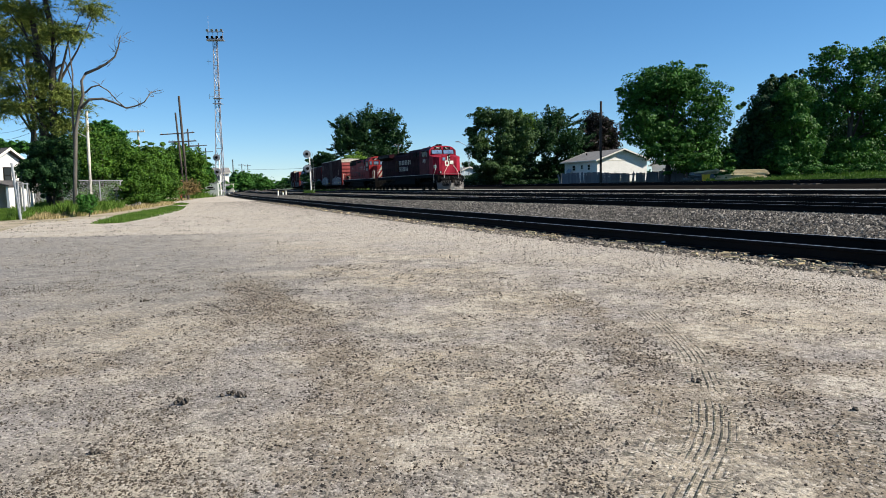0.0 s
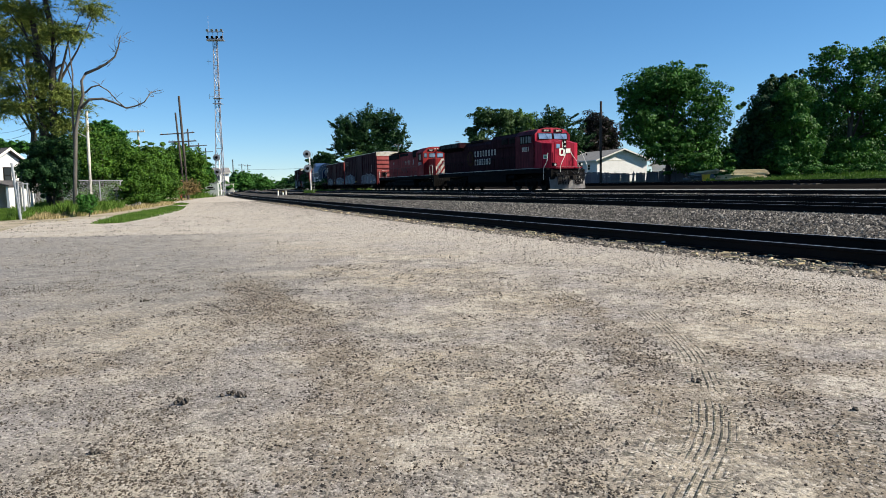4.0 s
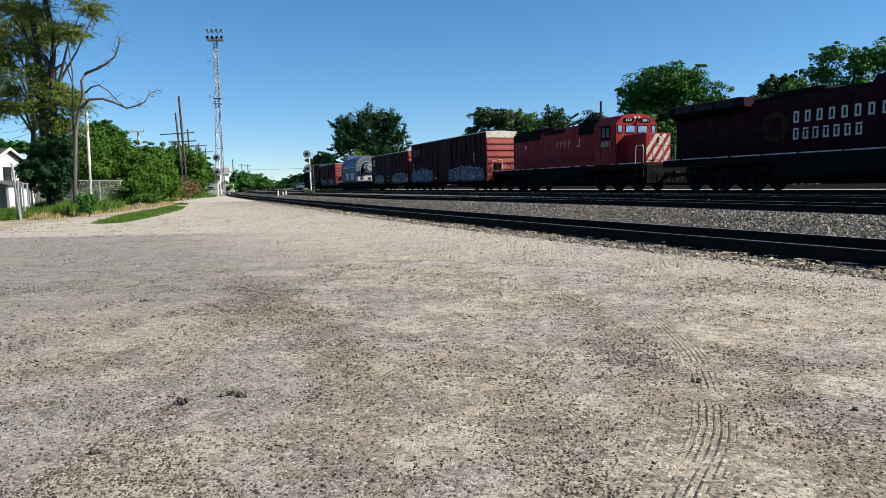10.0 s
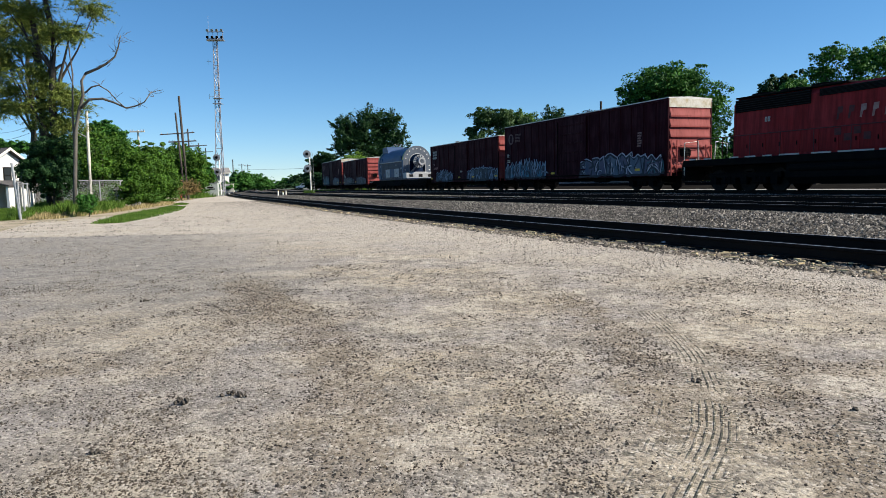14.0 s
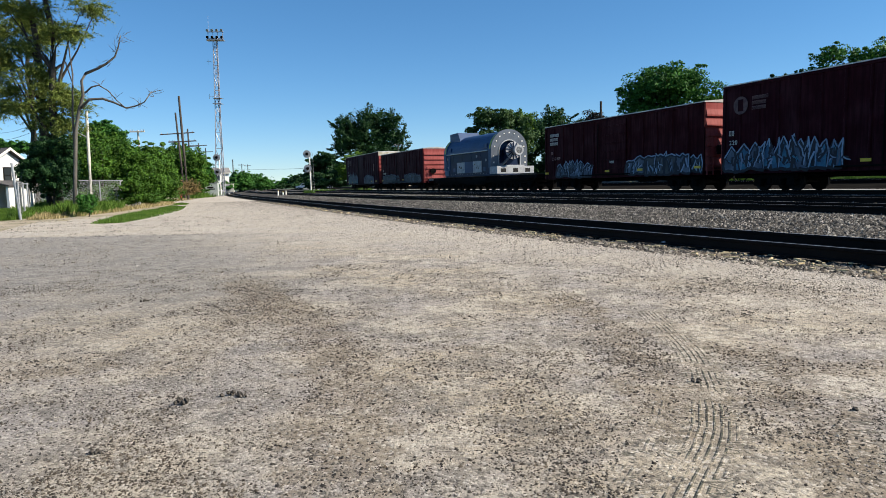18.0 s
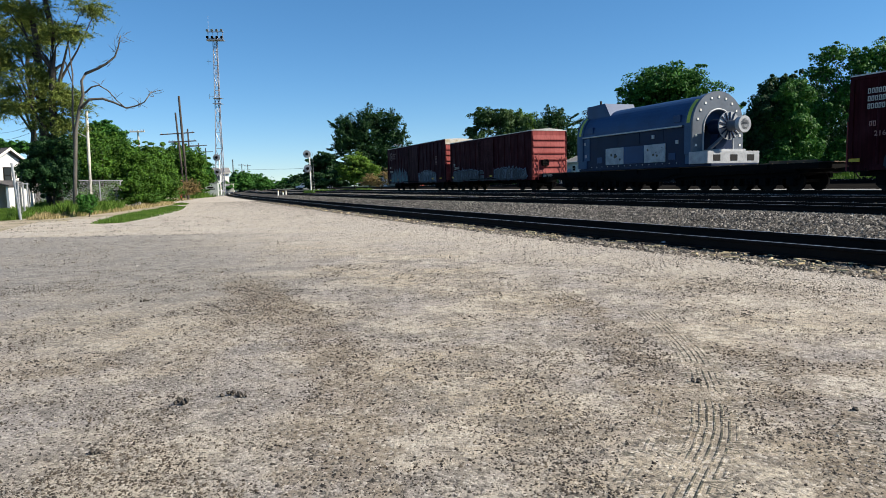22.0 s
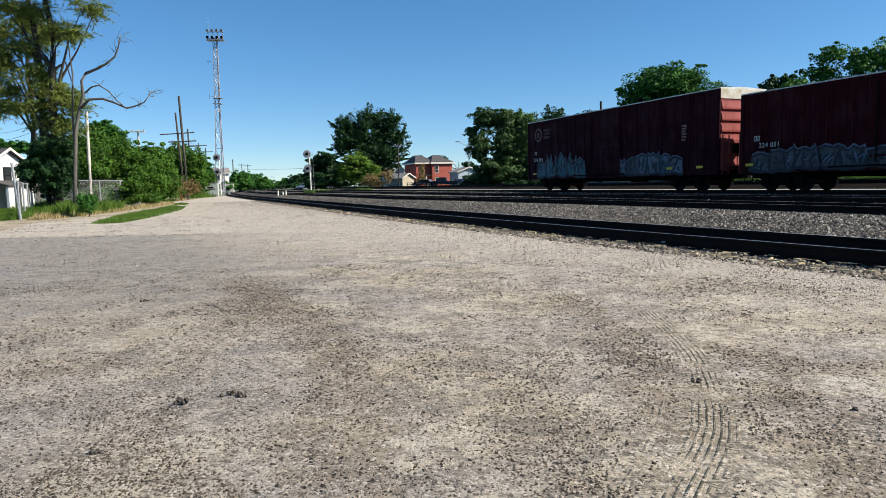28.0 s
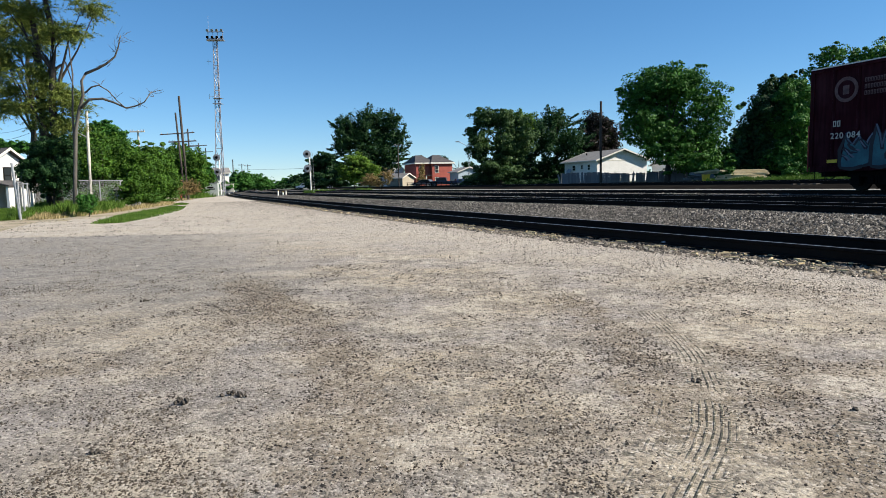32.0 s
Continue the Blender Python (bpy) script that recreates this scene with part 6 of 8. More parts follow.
tree('bush', 'dark undergrowth below the pale trees', (6.95, 118.00, 0.60), 2.6,
     [(-0.99, 0.44, 1.2, 2.28, 2.17, 1.05), (3.07, -0.9, 1.41, 2.98, 2.83, 1.6), (6.62, -0.13, 1.6, 2.28, 2.17, 1.8), (4.6, 0.6, 3.6, 2.2, 2.0, 2.2), (8.2, 0.4, 4.0, 2.4, 2.2, 2.6), (10.8, 0.2, 1.8, 2.4, 2.2, 1.8)],
     M_LEAFDARK, 22000, 0.296, 114, trunk_r=0.08)
tree('bush', 'dark undergrowth below the dense trees', (19.11, 121.00, 0.60), 2.9,
     [(-2.07, 0.4, 1.28, 2.34, 2.22, 1.26), (2.09, 0.24, 1.5, 2.7, 2.56, 1.44)],
     M_LEAFDARK, 10200, 0.296, 115, trunk_r=0.08)
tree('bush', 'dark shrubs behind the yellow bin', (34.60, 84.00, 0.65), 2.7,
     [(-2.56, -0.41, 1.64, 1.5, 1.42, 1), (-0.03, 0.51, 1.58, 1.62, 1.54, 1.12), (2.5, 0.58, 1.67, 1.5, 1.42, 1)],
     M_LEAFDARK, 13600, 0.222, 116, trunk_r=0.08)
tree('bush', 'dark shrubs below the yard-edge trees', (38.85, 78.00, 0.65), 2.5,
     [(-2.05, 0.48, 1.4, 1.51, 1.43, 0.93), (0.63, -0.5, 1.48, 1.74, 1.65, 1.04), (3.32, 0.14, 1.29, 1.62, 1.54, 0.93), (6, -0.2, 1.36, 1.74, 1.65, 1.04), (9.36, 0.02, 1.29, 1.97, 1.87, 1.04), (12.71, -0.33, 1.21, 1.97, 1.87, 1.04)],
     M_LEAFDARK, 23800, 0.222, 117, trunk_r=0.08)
tree('tree', 'dark tree crown behind the brick house', (4.85, 185.00, 0.50), 8.7,
     [(0.55, 0.64, 3.33, 1.77, 1.68, 1.47), (-11.27, 0.76, 7.53, 2.06, 1.96, 1.18), (-5.25, -0.38, 7.4, 2.06, 1.96, 1.18), (2.95, -0.49, 4.54, 2.06, 1.96, 2.06)],
     M_LEAFDARK, 6800, 0.407, 118)
tree('bush', 'dark undergrowth beyond the yard signal', (-21.67, 128.00, 0.50), 2.2,
     [(-1.38, 0.73, 1.23, 1.9, 1.81, 0.95), (1.7, 0.33, 1.28, 1.71, 1.63, 0.95), (-3.6, 0.41, 0.95, 1.52, 1.45, 0.67)],
     M_LEAFDARK, 8500, 0.296, 119, trunk_r=0.06)
# scrub and tree whose dark leaf colour carries the yard edge's shade
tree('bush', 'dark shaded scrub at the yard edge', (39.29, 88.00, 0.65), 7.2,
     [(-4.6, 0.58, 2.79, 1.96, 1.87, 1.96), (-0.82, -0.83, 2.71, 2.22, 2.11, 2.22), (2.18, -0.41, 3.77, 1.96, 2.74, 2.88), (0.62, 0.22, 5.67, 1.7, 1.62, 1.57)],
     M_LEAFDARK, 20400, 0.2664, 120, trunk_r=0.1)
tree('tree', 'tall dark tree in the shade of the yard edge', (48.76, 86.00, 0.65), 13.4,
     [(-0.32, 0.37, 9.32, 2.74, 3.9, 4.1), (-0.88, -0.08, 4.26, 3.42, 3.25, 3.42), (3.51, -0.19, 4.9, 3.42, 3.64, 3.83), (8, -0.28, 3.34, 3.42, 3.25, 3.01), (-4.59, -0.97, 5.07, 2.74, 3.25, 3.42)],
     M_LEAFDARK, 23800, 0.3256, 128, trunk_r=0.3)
tree('tree', 'brown-tinged narrow tree beside the brick house', (-4.39, 143.00, 0.50), 5.2,
     [(0.09, -0.07, 3.15, 0.68, 1.3, 1.37), (-0.2, -0.2, 1.69, 0.91, 1.08, 1.14), (0.36, 0.15, 4.24, 0.46, 0.86, 0.91)],
     M_LEAFBROWN, 2550, 0.222, 129, trunk_r=0.08)
tree('tree', 'hazy distant trees at the end of the line', (-78.51, 330.00, 0.00), 7.1,
     [(0.98, 0.31, 3.9, 3.68, 3.49, 1.84), (4.43, -0.61, 4.95, 3.15, 2.99, 2.1), (-3.03, 0.82, 3.14, 2.63, 2.49, 1.31), (7.78, -0.77, 3.75, 3.15, 2.99, 1.58)],
     M_LEAF, 4250, 0.74, 145)
# scrub added over pale ground, for the dark shade under the trees
tree('bush', 'low dark scrub beyond the yard tracks', (11.01, 108.00, 0.60), 1.1,
     [(-6.5, 0.45, 0.42, 1.77, 1.68, 0.64), (-2.97, -0.2, 0.34, 1.93, 1.83, 0.72), (0.94, -0.13, 0.35, 2.09, 1.98, 0.8), (4.66, -0.28, 0.27, 2.09, 1.98, 0.8), (7.91, 0.65, 0.29, 1.93, 1.83, 0.8)],
     M_LEAFDARK, 11900, 0.2664, 146, trunk_r=0.06)
tree('bush', 'low dark scrub at the far end of the line', (-45.47, 210.00, 0.20), 2.4,
     [(-5.38, 1.03, 1.3, 2.5, 2.37, 0.78), (-0.86, 0.59, 1.38, 2.5, 2.37, 0.94), (3.66, 0.28, 1.46, 2.5, 2.37, 0.94)],
     M_LEAFDARK, 4250, 0.444, 147, trunk_r=0.06)
# low scrub with the shade put into its dark leaves
tree('bush', 'low shaded scrub along the yard edge', (28.42, 72.00, 0.65), 1.5,
     [(-0.32, 0.1, 0.73, 0.86, 0.81, 0.48), (1.85, 0.04, 0.8, 0.86, 0.81, 0.54), (3.7, 0.21, 0.88, 1.07, 1.02, 0.64)],
     M_LEAFDARK, 6800, 0.1924, 148, trunk_r=0.06)
tree('bush', 'leafy green shrub beside the lumber', (27.14, 63.00, 0.65), 1.4,
     [(0.15, -0.2, 0.96, 0.56, 0.53, 0.47), (-0.39, -0.08, 0.7, 0.42, 0.4, 0.28)],
     M_LEAF, 4250, 0.148, 149, trunk_r=0.04)
tree('bush', 'weedy green shrubs along the yard edge', (36.75, 62.00, 0.65), 1.6,
     [(-4.02, -0.31, 0.93, 0.74, 0.7, 0.41), (-1.62, 0.3, 0.98, 0.83, 0.79, 0.46), (0.51, 0.22, 1.04, 0.92, 0.88, 0.51), (2.64, -0.13, 1.05, 0.92, 0.88, 0.51), (4.51, 0.13, 1.01, 0.83, 0.79, 0.51)],
     M_LEAF, 10200, 0.148, 150, trunk_r=0.04)
tree('tree', 'slim leafy tree rising behind the hedge', (-31.69, 62.00, 0.00), 7.7,
     [(0.02, 0.14, 6.88, 1.29, 1.23, 0.83), (1.29, -0.2, 6.17, 1.2, 1.14, 0.92), (-0.71, 0.3, 5.59, 1.11, 1.14, 1.2)],
     M_LEAF, 11900, 0.1924, 121, trunk_r=0.15)
tree('bush', 'thick green hedge bush beside the lot', (-27.02, 53.00, 0.00), 5.1,
     [(0.13, 0.39, 3.58, 1.42, 1.42, 1.5), (-0.86, -0.28, 2.47, 1.02, 1.35, 1.42), (0.79, -0.15, 1.99, 1.42, 1.35, 1.1), (0.02, -0.33, 0.87, 1.34, 1.27, 0.39), (0.1, -0.5, 0.6, 1.9, 1.3, 0.62)],
     M_LEAFHEDGE, 23800, 0.148, 122, trunk_r=0.12)
tree('bush', 'thick green hedge bush beside the lot', (-22.97, 49.00, 0.00), 4.8,
     [(-0.2, 0.2, 3.65, 1.31, 1.25, 1.17), (0.2, -0.46, 2.1, 1.24, 1.18, 1.24), (0.68, -0.24, 3.05, 1.02, 1.04, 1.09), (0.03, -0.33, 0.84, 1.24, 1.18, 0.36), (0.2, -0.5, 0.6, 1.8, 1.2, 0.62), (1.2, 0.4, 1.5, 1.2, 1.1, 1.3)],
     M_LEAFHEDGE, 23800, 0.1406, 123, trunk_r=0.12)
tree('bush', 'low leafy bush at the gravel edge', (-20.43, 43.00, 0.00), 2.5,
     [(0.01, 0.15, 1.51, 0.61, 0.67, 0.7), (0.38, 0.12, 0.95, 0.48, 0.46, 0.48), (-0.33, 0.19, 0.93, 0.48, 0.46, 0.45), (0.16, 0.08, 2.1, 0.38, 0.36, 0.38), (0.01, 0.07, 0.52, 0.51, 0.49, 0.26)],
     M_LEAFHEDGE, 11900, 0.1184, 124, trunk_r=0.08)
tree('bush', 'tall green hedge bush beside the poles', (-25.94, 60.00, 0.00), 5.4,
     [(-0.01, 0.42, 3.45, 1.43, 1.7, 1.78), (-0.65, -0.01, 4.68, 1.07, 1.02, 0.71), (0.77, -0.08, 2.76, 0.89, 1.44, 1.52), (0.18, -0.29, 1.6, 1.07, 1.02, 0.8), (0.02, -0.36, 0.83, 1.07, 1.02, 0.36), (-0.3, -0.5, 0.6, 1.8, 1.2, 0.62), (0.9, 0.2, 1.4, 1.2, 1.1, 1.2)],
     M_LEAFHEDGE, 20400, 0.1628, 125, trunk_r=0.12)
tree('bush', 'green hedge bush behind the utility poles', (-35.40, 92.00, 0.00), 7.2,
     [(-0.15, -0.74, 4.34, 1.78, 2.21, 2.33), (1.46, 0.41, 4.86, 1.09, 1.3, 1.37), (-1.47, -0.45, 5.94, 1.23, 1.17, 1.23), (0.92, 0.61, 2.51, 1.51, 1.43, 1.51), (-1.21, -0.48, 2.56, 1.51, 1.43, 1.51)],
     M_LEAF, 15300, 0.2368, 126, trunk_r=0.12)
tree('bush', 'reddish dry brush below the poles', (-26.93, 68.00, 0.00), 2.3,
     [(-0.19, -0.45, 1.15, 1.21, 1.15, 0.46), (1.09, -0.22, 1.12, 0.91, 0.86, 0.46), (-1.26, -0.12, 0.94, 0.71, 0.67, 0.3), (0.54, 0.24, 1.71, 0.71, 0.67, 0.61), (0.01, -0.2, 0.73, 1.31, 1.25, 0.25), (1.41, 0.04, 1.58, 0.51, 0.48, 0.51)],
     M_LEAFBROWN, 7140, 0.0888, 127, trunk_r=0.05, shell=0.1)
tree('tree', 'green tree in the line along the tracks', (-39.44, 110.00, 0.00), 5.8,
     [(-0.41, -0.04, 3.97, 1.1, 1.73, 1.82), (0.75, -0.39, 3.46, 1.1, 1.62, 1.71), (0.12, -0.26, 2.86, 1.58, 1.5, 1.37)],
     M_LEAF, 13000, 0.26, 130)
tree('tree', 'green tree in the line along the tracks', (-46.04, 150.00, 0.00), 5.1,
     [(-0.86, 0.23, 3.17, 1.84, 1.81, 1.91), (1.1, 0.16, 2.61, 1.84, 1.75, 1.79), (0.07, 0.07, 1.99, 2.63, 2.49, 1.43)],
     M_LEAF, 13000, 0.29, 131)
tree('tree', 'green tree in the line along the tracks', (-49.96, 175.00, 0.00), 5.4,
     [(-1.11, -0.7, 3.43, 2.34, 2.22, 2), (1.39, 0.6, 2.83, 2.34, 2.22, 1.88), (0.09, 0.69, 2.19, 3.34, 3.17, 1.5)],
     M_LEAF, 13000, 0.31, 132)
tree('tree', 'green tree in the line along the tracks', (-54.00, 200.00, 0.00), 4.8,
     [(-0.95, 0.8, 2.99, 2, 1.9, 1.78), (1.19, 0.02, 2.47, 2, 1.9, 1.67), (0.08, -0.33, 1.89, 2.86, 2.72, 1.34)],
     M_LEAF, 13000, 0.33, 133)
tree('tree', 'green tree in the line along the tracks', (-38.56, 118.00, 0.00), 2.5,
     [(-0.51, 0.41, 1.78, 1.05, 1, 0.68), (0.61, 0, 1.57, 1.05, 1, 0.63), (0.03, 0.06, 1.36, 1.5, 1.43, 0.51)],
     M_LEAF, 13000, 0.25, 134)
tree('tree', 'green tree in the line along the tracks', (-66.62, 260.00, 0.00), 3.1,
     [(-0.52, 0.05, 2.12, 1.16, 1.1, 0.99), (0.72, -0.21, 1.82, 1.16, 1.1, 0.93), (0.08, 0.56, 1.5, 1.65, 1.57, 0.74)],
     M_LEAF, 13000, 0.4, 135)
tree('bush', 'dense hedge rising behind the chain-link fence', (-30.2, 57.0, 0.00), 6.9,
     [(0.4, 0.2, 5.2, 1.7, 1.6, 1.5), (-1.6, 0.0, 4.6, 1.6, 1.5, 1.6), (2.2, 0.3, 4.2, 1.6, 1.6, 1.7), (0.2, -0.2, 2.8, 2.6, 1.8, 1.8), (-2.2, 0.1, 2.4, 1.8, 1.6, 1.8), (2.6, 0.0, 1.9, 1.7, 1.6, 1.5), (0.0, -0.3, 1.0, 2.8, 1.6, 0.9)],
     M_LEAFHEDGE, 34000, 0.17, 151, trunk_r=0.14)
tree('bush', 'dense hedge rising behind the utility poles', (-33.6, 85.0, 0.00), 7.2,
     [(-0.73, 0.24, 5.61, 1.83, 1.83, 1.46), (1.71, 0.0, 4.88, 1.71, 1.71, 1.46), (-2.2, 0.0, 4.39, 1.71, 1.71, 1.83), (0.24, 0.12, 3.17, 2.68, 2.07, 1.95), (2.32, 0.0, 2.68, 1.59, 1.71, 1.83), (-1.71, 0.0, 1.71, 2.07, 1.83, 1.46), (0.98, 0.0, 1.22, 2.44, 1.71, 1.1)],
     M_LEAFHEDGE, 26000, 0.22, 152, trunk_r=0.12)
tree('bush', 'shaded hedge end below the pale street lamp pole', (-24.4, 47.0, 0.00), 5.4,
     [(-0.9, 0.2, 4.1, 1.2, 1.2, 1.2), (-0.2, 0.1, 2.8, 1.6, 1.4, 1.5), (-1.6, 0.0, 2.2, 1.3, 1.3, 1.5), (-0.6, 0.0, 1.0, 1.9, 1.3, 0.9)],
     M_LEAFHEDGE, 18000, 0.15, 153, trunk_r=0.12)
tree('tree', 'tall old willow with sparse olive foliage', (-20.40, 35.00, -0.10), 14.3,
     [(-1.34, 0.13, 8.79, 0.95, 0.9, 0.72), (-0.74, 0.1, 7.54, 0.95, 0.9, 0.72), (0.4, 0.16, 9.61, 0.95, 0.9, 0.78), (2.54, -0.23, 10.62, 1, 0.95, 0.61), (0.44, 0.1, 6.43, 1.11, 1.06, 0.84), (-1.1, 0.06, 5.74, 1.23, 1.16, 0.5), (1.2, -0.02, 5.83, 0.95, 0.9, 0.84), (-1.7, -0.26, 10.8, 1.11, 1.06, 0.72), (-2.29, -0.2, 8.09, 0.72, 1.32, 1.39), (-0.36, 0.49, 4.99, 1.23, 1.16, 0.67), (0.81, -0.32, 4.67, 0.95, 0.9, 0.84), (-0.41, 0.15, 6.89, 0.84, 0.79, 0.67), (1.71, -0.33, 9.44, 0.84, 0.79, 0.72), (-2.06, -0.06, 6.63, 0.84, 0.79, 0.72), (-0.54, 0.06, 10.63, 1.11, 1.06, 0.84), (1.62, -0.53, 12, 1.67, 1.59, 1.11), (-0.93, -0.57, 12.9, 1.67, 1.59, 1.39)],
     M_LEAFWILLOW, 105000, 0.135, 140, trunk_r=0.25, limbs=9, trunks=((0, 0), (-0.55, 0.3)), feathery=True)
tree('tree', 'second willow trunk with thin branches', (-22.75, 37.00, -0.10), 11.5,
     [(0.82, 0.18, 9.95, 0.88, 1.12, 1.18), (-0.06, 0.42, 10.58, 1, 0.95, 0.88), (-1.05, -0.37, 9.99, 0.88, 0.84, 0.88), (-0.93, -0.24, 6.02, 0.88, 0.84, 0.59), (-2.09, 0.04, 8.8, 1.18, 1.68, 1.77), (-2.65, 0.1, 6.05, 1.18, 1.12, 1.18)],
     M_LEAFWILLOW, 52000, 0.135, 141, trunk_r=0.2, limbs=9, feathery=True)
# understory: the willow's shadow is put into the dark leaf colour
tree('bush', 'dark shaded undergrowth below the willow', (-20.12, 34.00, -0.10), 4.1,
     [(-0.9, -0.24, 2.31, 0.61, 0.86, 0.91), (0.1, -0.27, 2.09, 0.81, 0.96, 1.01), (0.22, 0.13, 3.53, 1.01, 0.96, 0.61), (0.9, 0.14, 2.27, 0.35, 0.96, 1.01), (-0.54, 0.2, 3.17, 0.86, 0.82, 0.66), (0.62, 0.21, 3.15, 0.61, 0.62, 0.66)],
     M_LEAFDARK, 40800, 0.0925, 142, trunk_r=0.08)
tree('bush', 'small round shrub in the tall grass', (-16.24, 30.00, -0.05), 1.1,
     [(-0.17, -0.02, 0.78, 0.29, 0.32, 0.33), (0.12, 0.11, 0.83, 0.27, 0.3, 0.31), (-0.06, 0, 0.52, 0.36, 0.34, 0.18), (-0.07, 0.04, 0.37, 0.31, 0.3, 0.11)],
     M_LEAF, 7650, 0.074, 143, trunk_r=0.04)
tree('tree', 'green tree behind the white house', (-49.48, 75.00, -0.20), 8.2,
     [(0.27, 0.38, 6.5, 1.55, 1.47, 0.84), (-1.73, -0.66, 6.98, 1.79, 1.7, 1.19), (2.07, -0.2, 6.46, 1.19, 1.13, 0.72)],
     M_LEAF, 10200, 0.259, 144)

# ---- buildings ----
def window(parent, w, h, m, frame_mat, glass=None, name="window"):
    win = part(name, plate(w, h, 0.05), frame_mat, parent, m=m)
    part("pane", plate(w - 0.16, h - 0.16, 0.02), glass or M_GLASS, win, m=pose(0, 0, 0.03))
    part("mullion", plate(w - 0.1, 0.05, 0.03), frame_mat, win, m=pose(0, 0, 0.035))
    return win


def front(x, y, z):
    """On a wall that faces -y."""
    return pose(x, y, z, 90, 0, 0)


def flank(x, y, z):
    """On a wall that faces -x."""
    return pose(x, y, z, 90, 0, -90)


def gable_house(name, label, at, turn, w, d, eave, ridge, wall_mat, roof_mat, over=0.4):
    """Gable walls face -y and +y; the ridge runs along y. Walls have thickness."""
    h = thing(name, label, "house", pose(*at, 0, 0, turn))
    t = 0.2
    for y0 in (0.0, d - t):
        part("wall", prism(fresh(), ((0, 0), (0, eave), (w / 2, ridge - 0.1), (w, eave), (w, 0)), y0, y0 + t, "y"), wall_mat, h)
    for x0 in (0.0, w - t):
        part("wall", block(x0, x0 + t, t, d - t, 0, eave), wall_mat, h)
    k = (ridge - eave) / (w / 2)
    for s in (0, 1):
        a, b = (-over, eave - over * k), (w / 2, ridge)
        pts = (a, b, (b[0], b[1] + 0.14), (a[0], a[1] + 0.14))
        if s:
            pts = tuple((w - x, z) for x, z in pts)
        part("roof", prism(fresh(), pts, -over, d + over, "y"), roof_mat, h)
    for y0 in (-over - 0.04, d + over):
        for s in (0, 1):
            a, b = (-over, eave - over * k - 0.06), (w / 2, ridge - 0.04)
            pts = (a, b, (b[0], b[1] + 0.2), (a[0], a[1] + 0.2))
            if s:
                pts = tuple((w - x, z) for x, z in pts)
            part("barge_board", prism(fresh(), pts, y0, y0 + 0.04, "y"), M_WHITE, h)
    for x0 in (-over - 0.03, w + over - 0.03):
        part("gutter", block(x0, x0 + 0.1, -over, d + over, eave - over * k - 0.02, eave - over * k + 0.12), M_WHITE, h)
    return h


h = gable_house("house", "low white house with a grey roof behind the board fence", (22.5, 95.0, 0.6), 18, 8.4, 9.6, 3.5, 4.95, M_SIDING, M_ROOF, 0.55)
for y, w, z, hh in ((2.2, 0.7, 2.5, 0.9), (4.2, 0.7, 2.6, 0.7), (6.6, 0.9, 2.5, 0.9)):
    window(h, w, hh, flank(-0.02, y, z), M_WHITE)
part("satellite_dish", rod(fresh(), (-0.35, 7.6, 2.0), (-0.45, 7.55, 2.05), 0.45, 0.4, 18), M_GALV, h)
part("roof_vent", rod(fresh(), (2.4, 7.0, 4.2), (2.4, 7.0, 4.75), 0.12, None, 8), M_BLACK, h)
part("gable_trim", block(0.3, 8.1, -0.035, -0.005, 3.36, 3.5), M_WHITE, h)

h = gable_house("house", "small white house with a dark roof behind the fence", (33.0, 103.0, 0.6), -75, 7.0, 6.5, 2.7, 3.9, M_SIDING, M_DARKROOF)
window(h, 1.5, 0.9, flank(-0.02, 3.0, 1.8), M_WHITE)
window(h, 1.2, 0.9, front(3.5, -0.02, 1.8), M_WHITE)

h = gable_house("house", "white clapboard farmhouse behind the willows", (-33.9, 48.9, -0.2), 88, 5.0, 8.5, 3.5, 4.75, M_SIDING, M_DARKROOF, 0.35)
window(h, 0.9, 1.3, front(4.2, -0.02, 2.75), M_BLACK)
window(h, 0.9, 1.3, front(2.4, -0.02, 2.75), M_BLACK)
for x, z in ((3.3, 1.05), (4.4, 1.05)):
    window(h, 0.8, 1.2, front(x, -0.02, z), M_BLACK)
part("porch_roof", prism(fresh(), ((-1.6, 1.85), (0.0, 2.25), (0.0, 2.37), (-1.6, 1.97)), 0.2, 4.0, "x"), M_DARKROOF, h)
for x in (0.3, 1.7, 3.0):
    part("porch_wall", block(x, x + 0.6, -1.5, -1.3, 0, 1.85), M_SIDING, h)
part("porch_door", block(0.9, 1.7, -1.45, -1.35, 0.0, 1.8), M_GLASS, h)

h = thing("house", "two-storey red brick house with a dark hipped roof", "house", pose(-5.35, 149.0, 0.5, 0, 0, 23))


def hip(parent, x0, x1, y0, y1, z, top):
    bm = fresh()
    o = 0.45
    a = [bm.verts.new(v) for v in ((x0 - o, y0 - o, z), (x1 + o, y0 - o, z), (x1 + o, y1 + o, z), (x0 - o, y1 + o, z))]
    cx, cy = (x0 + x1) / 2, (y0 + y1) / 2
    r = [bm.verts.new((cx - 0.8, cy, top)), bm.verts.new((cx + 0.8, cy, top))]
    for f in ((a[0], a[1], r[1], r[0]), (a[1], a[2], r[1]), (a[2], a[3], r[0], r[1]), (a[3], a[0], r[0]), (a[3], a[2], a[1], a[0])):
        bm.faces.new(f)
    part("roof", bm, M_DARKROOF, parent)
    part("soffit", block(x0 - o, x1 + o, y0 - o, y1 + o, z - 0.28, z - 0.004), M_WHITE, parent)


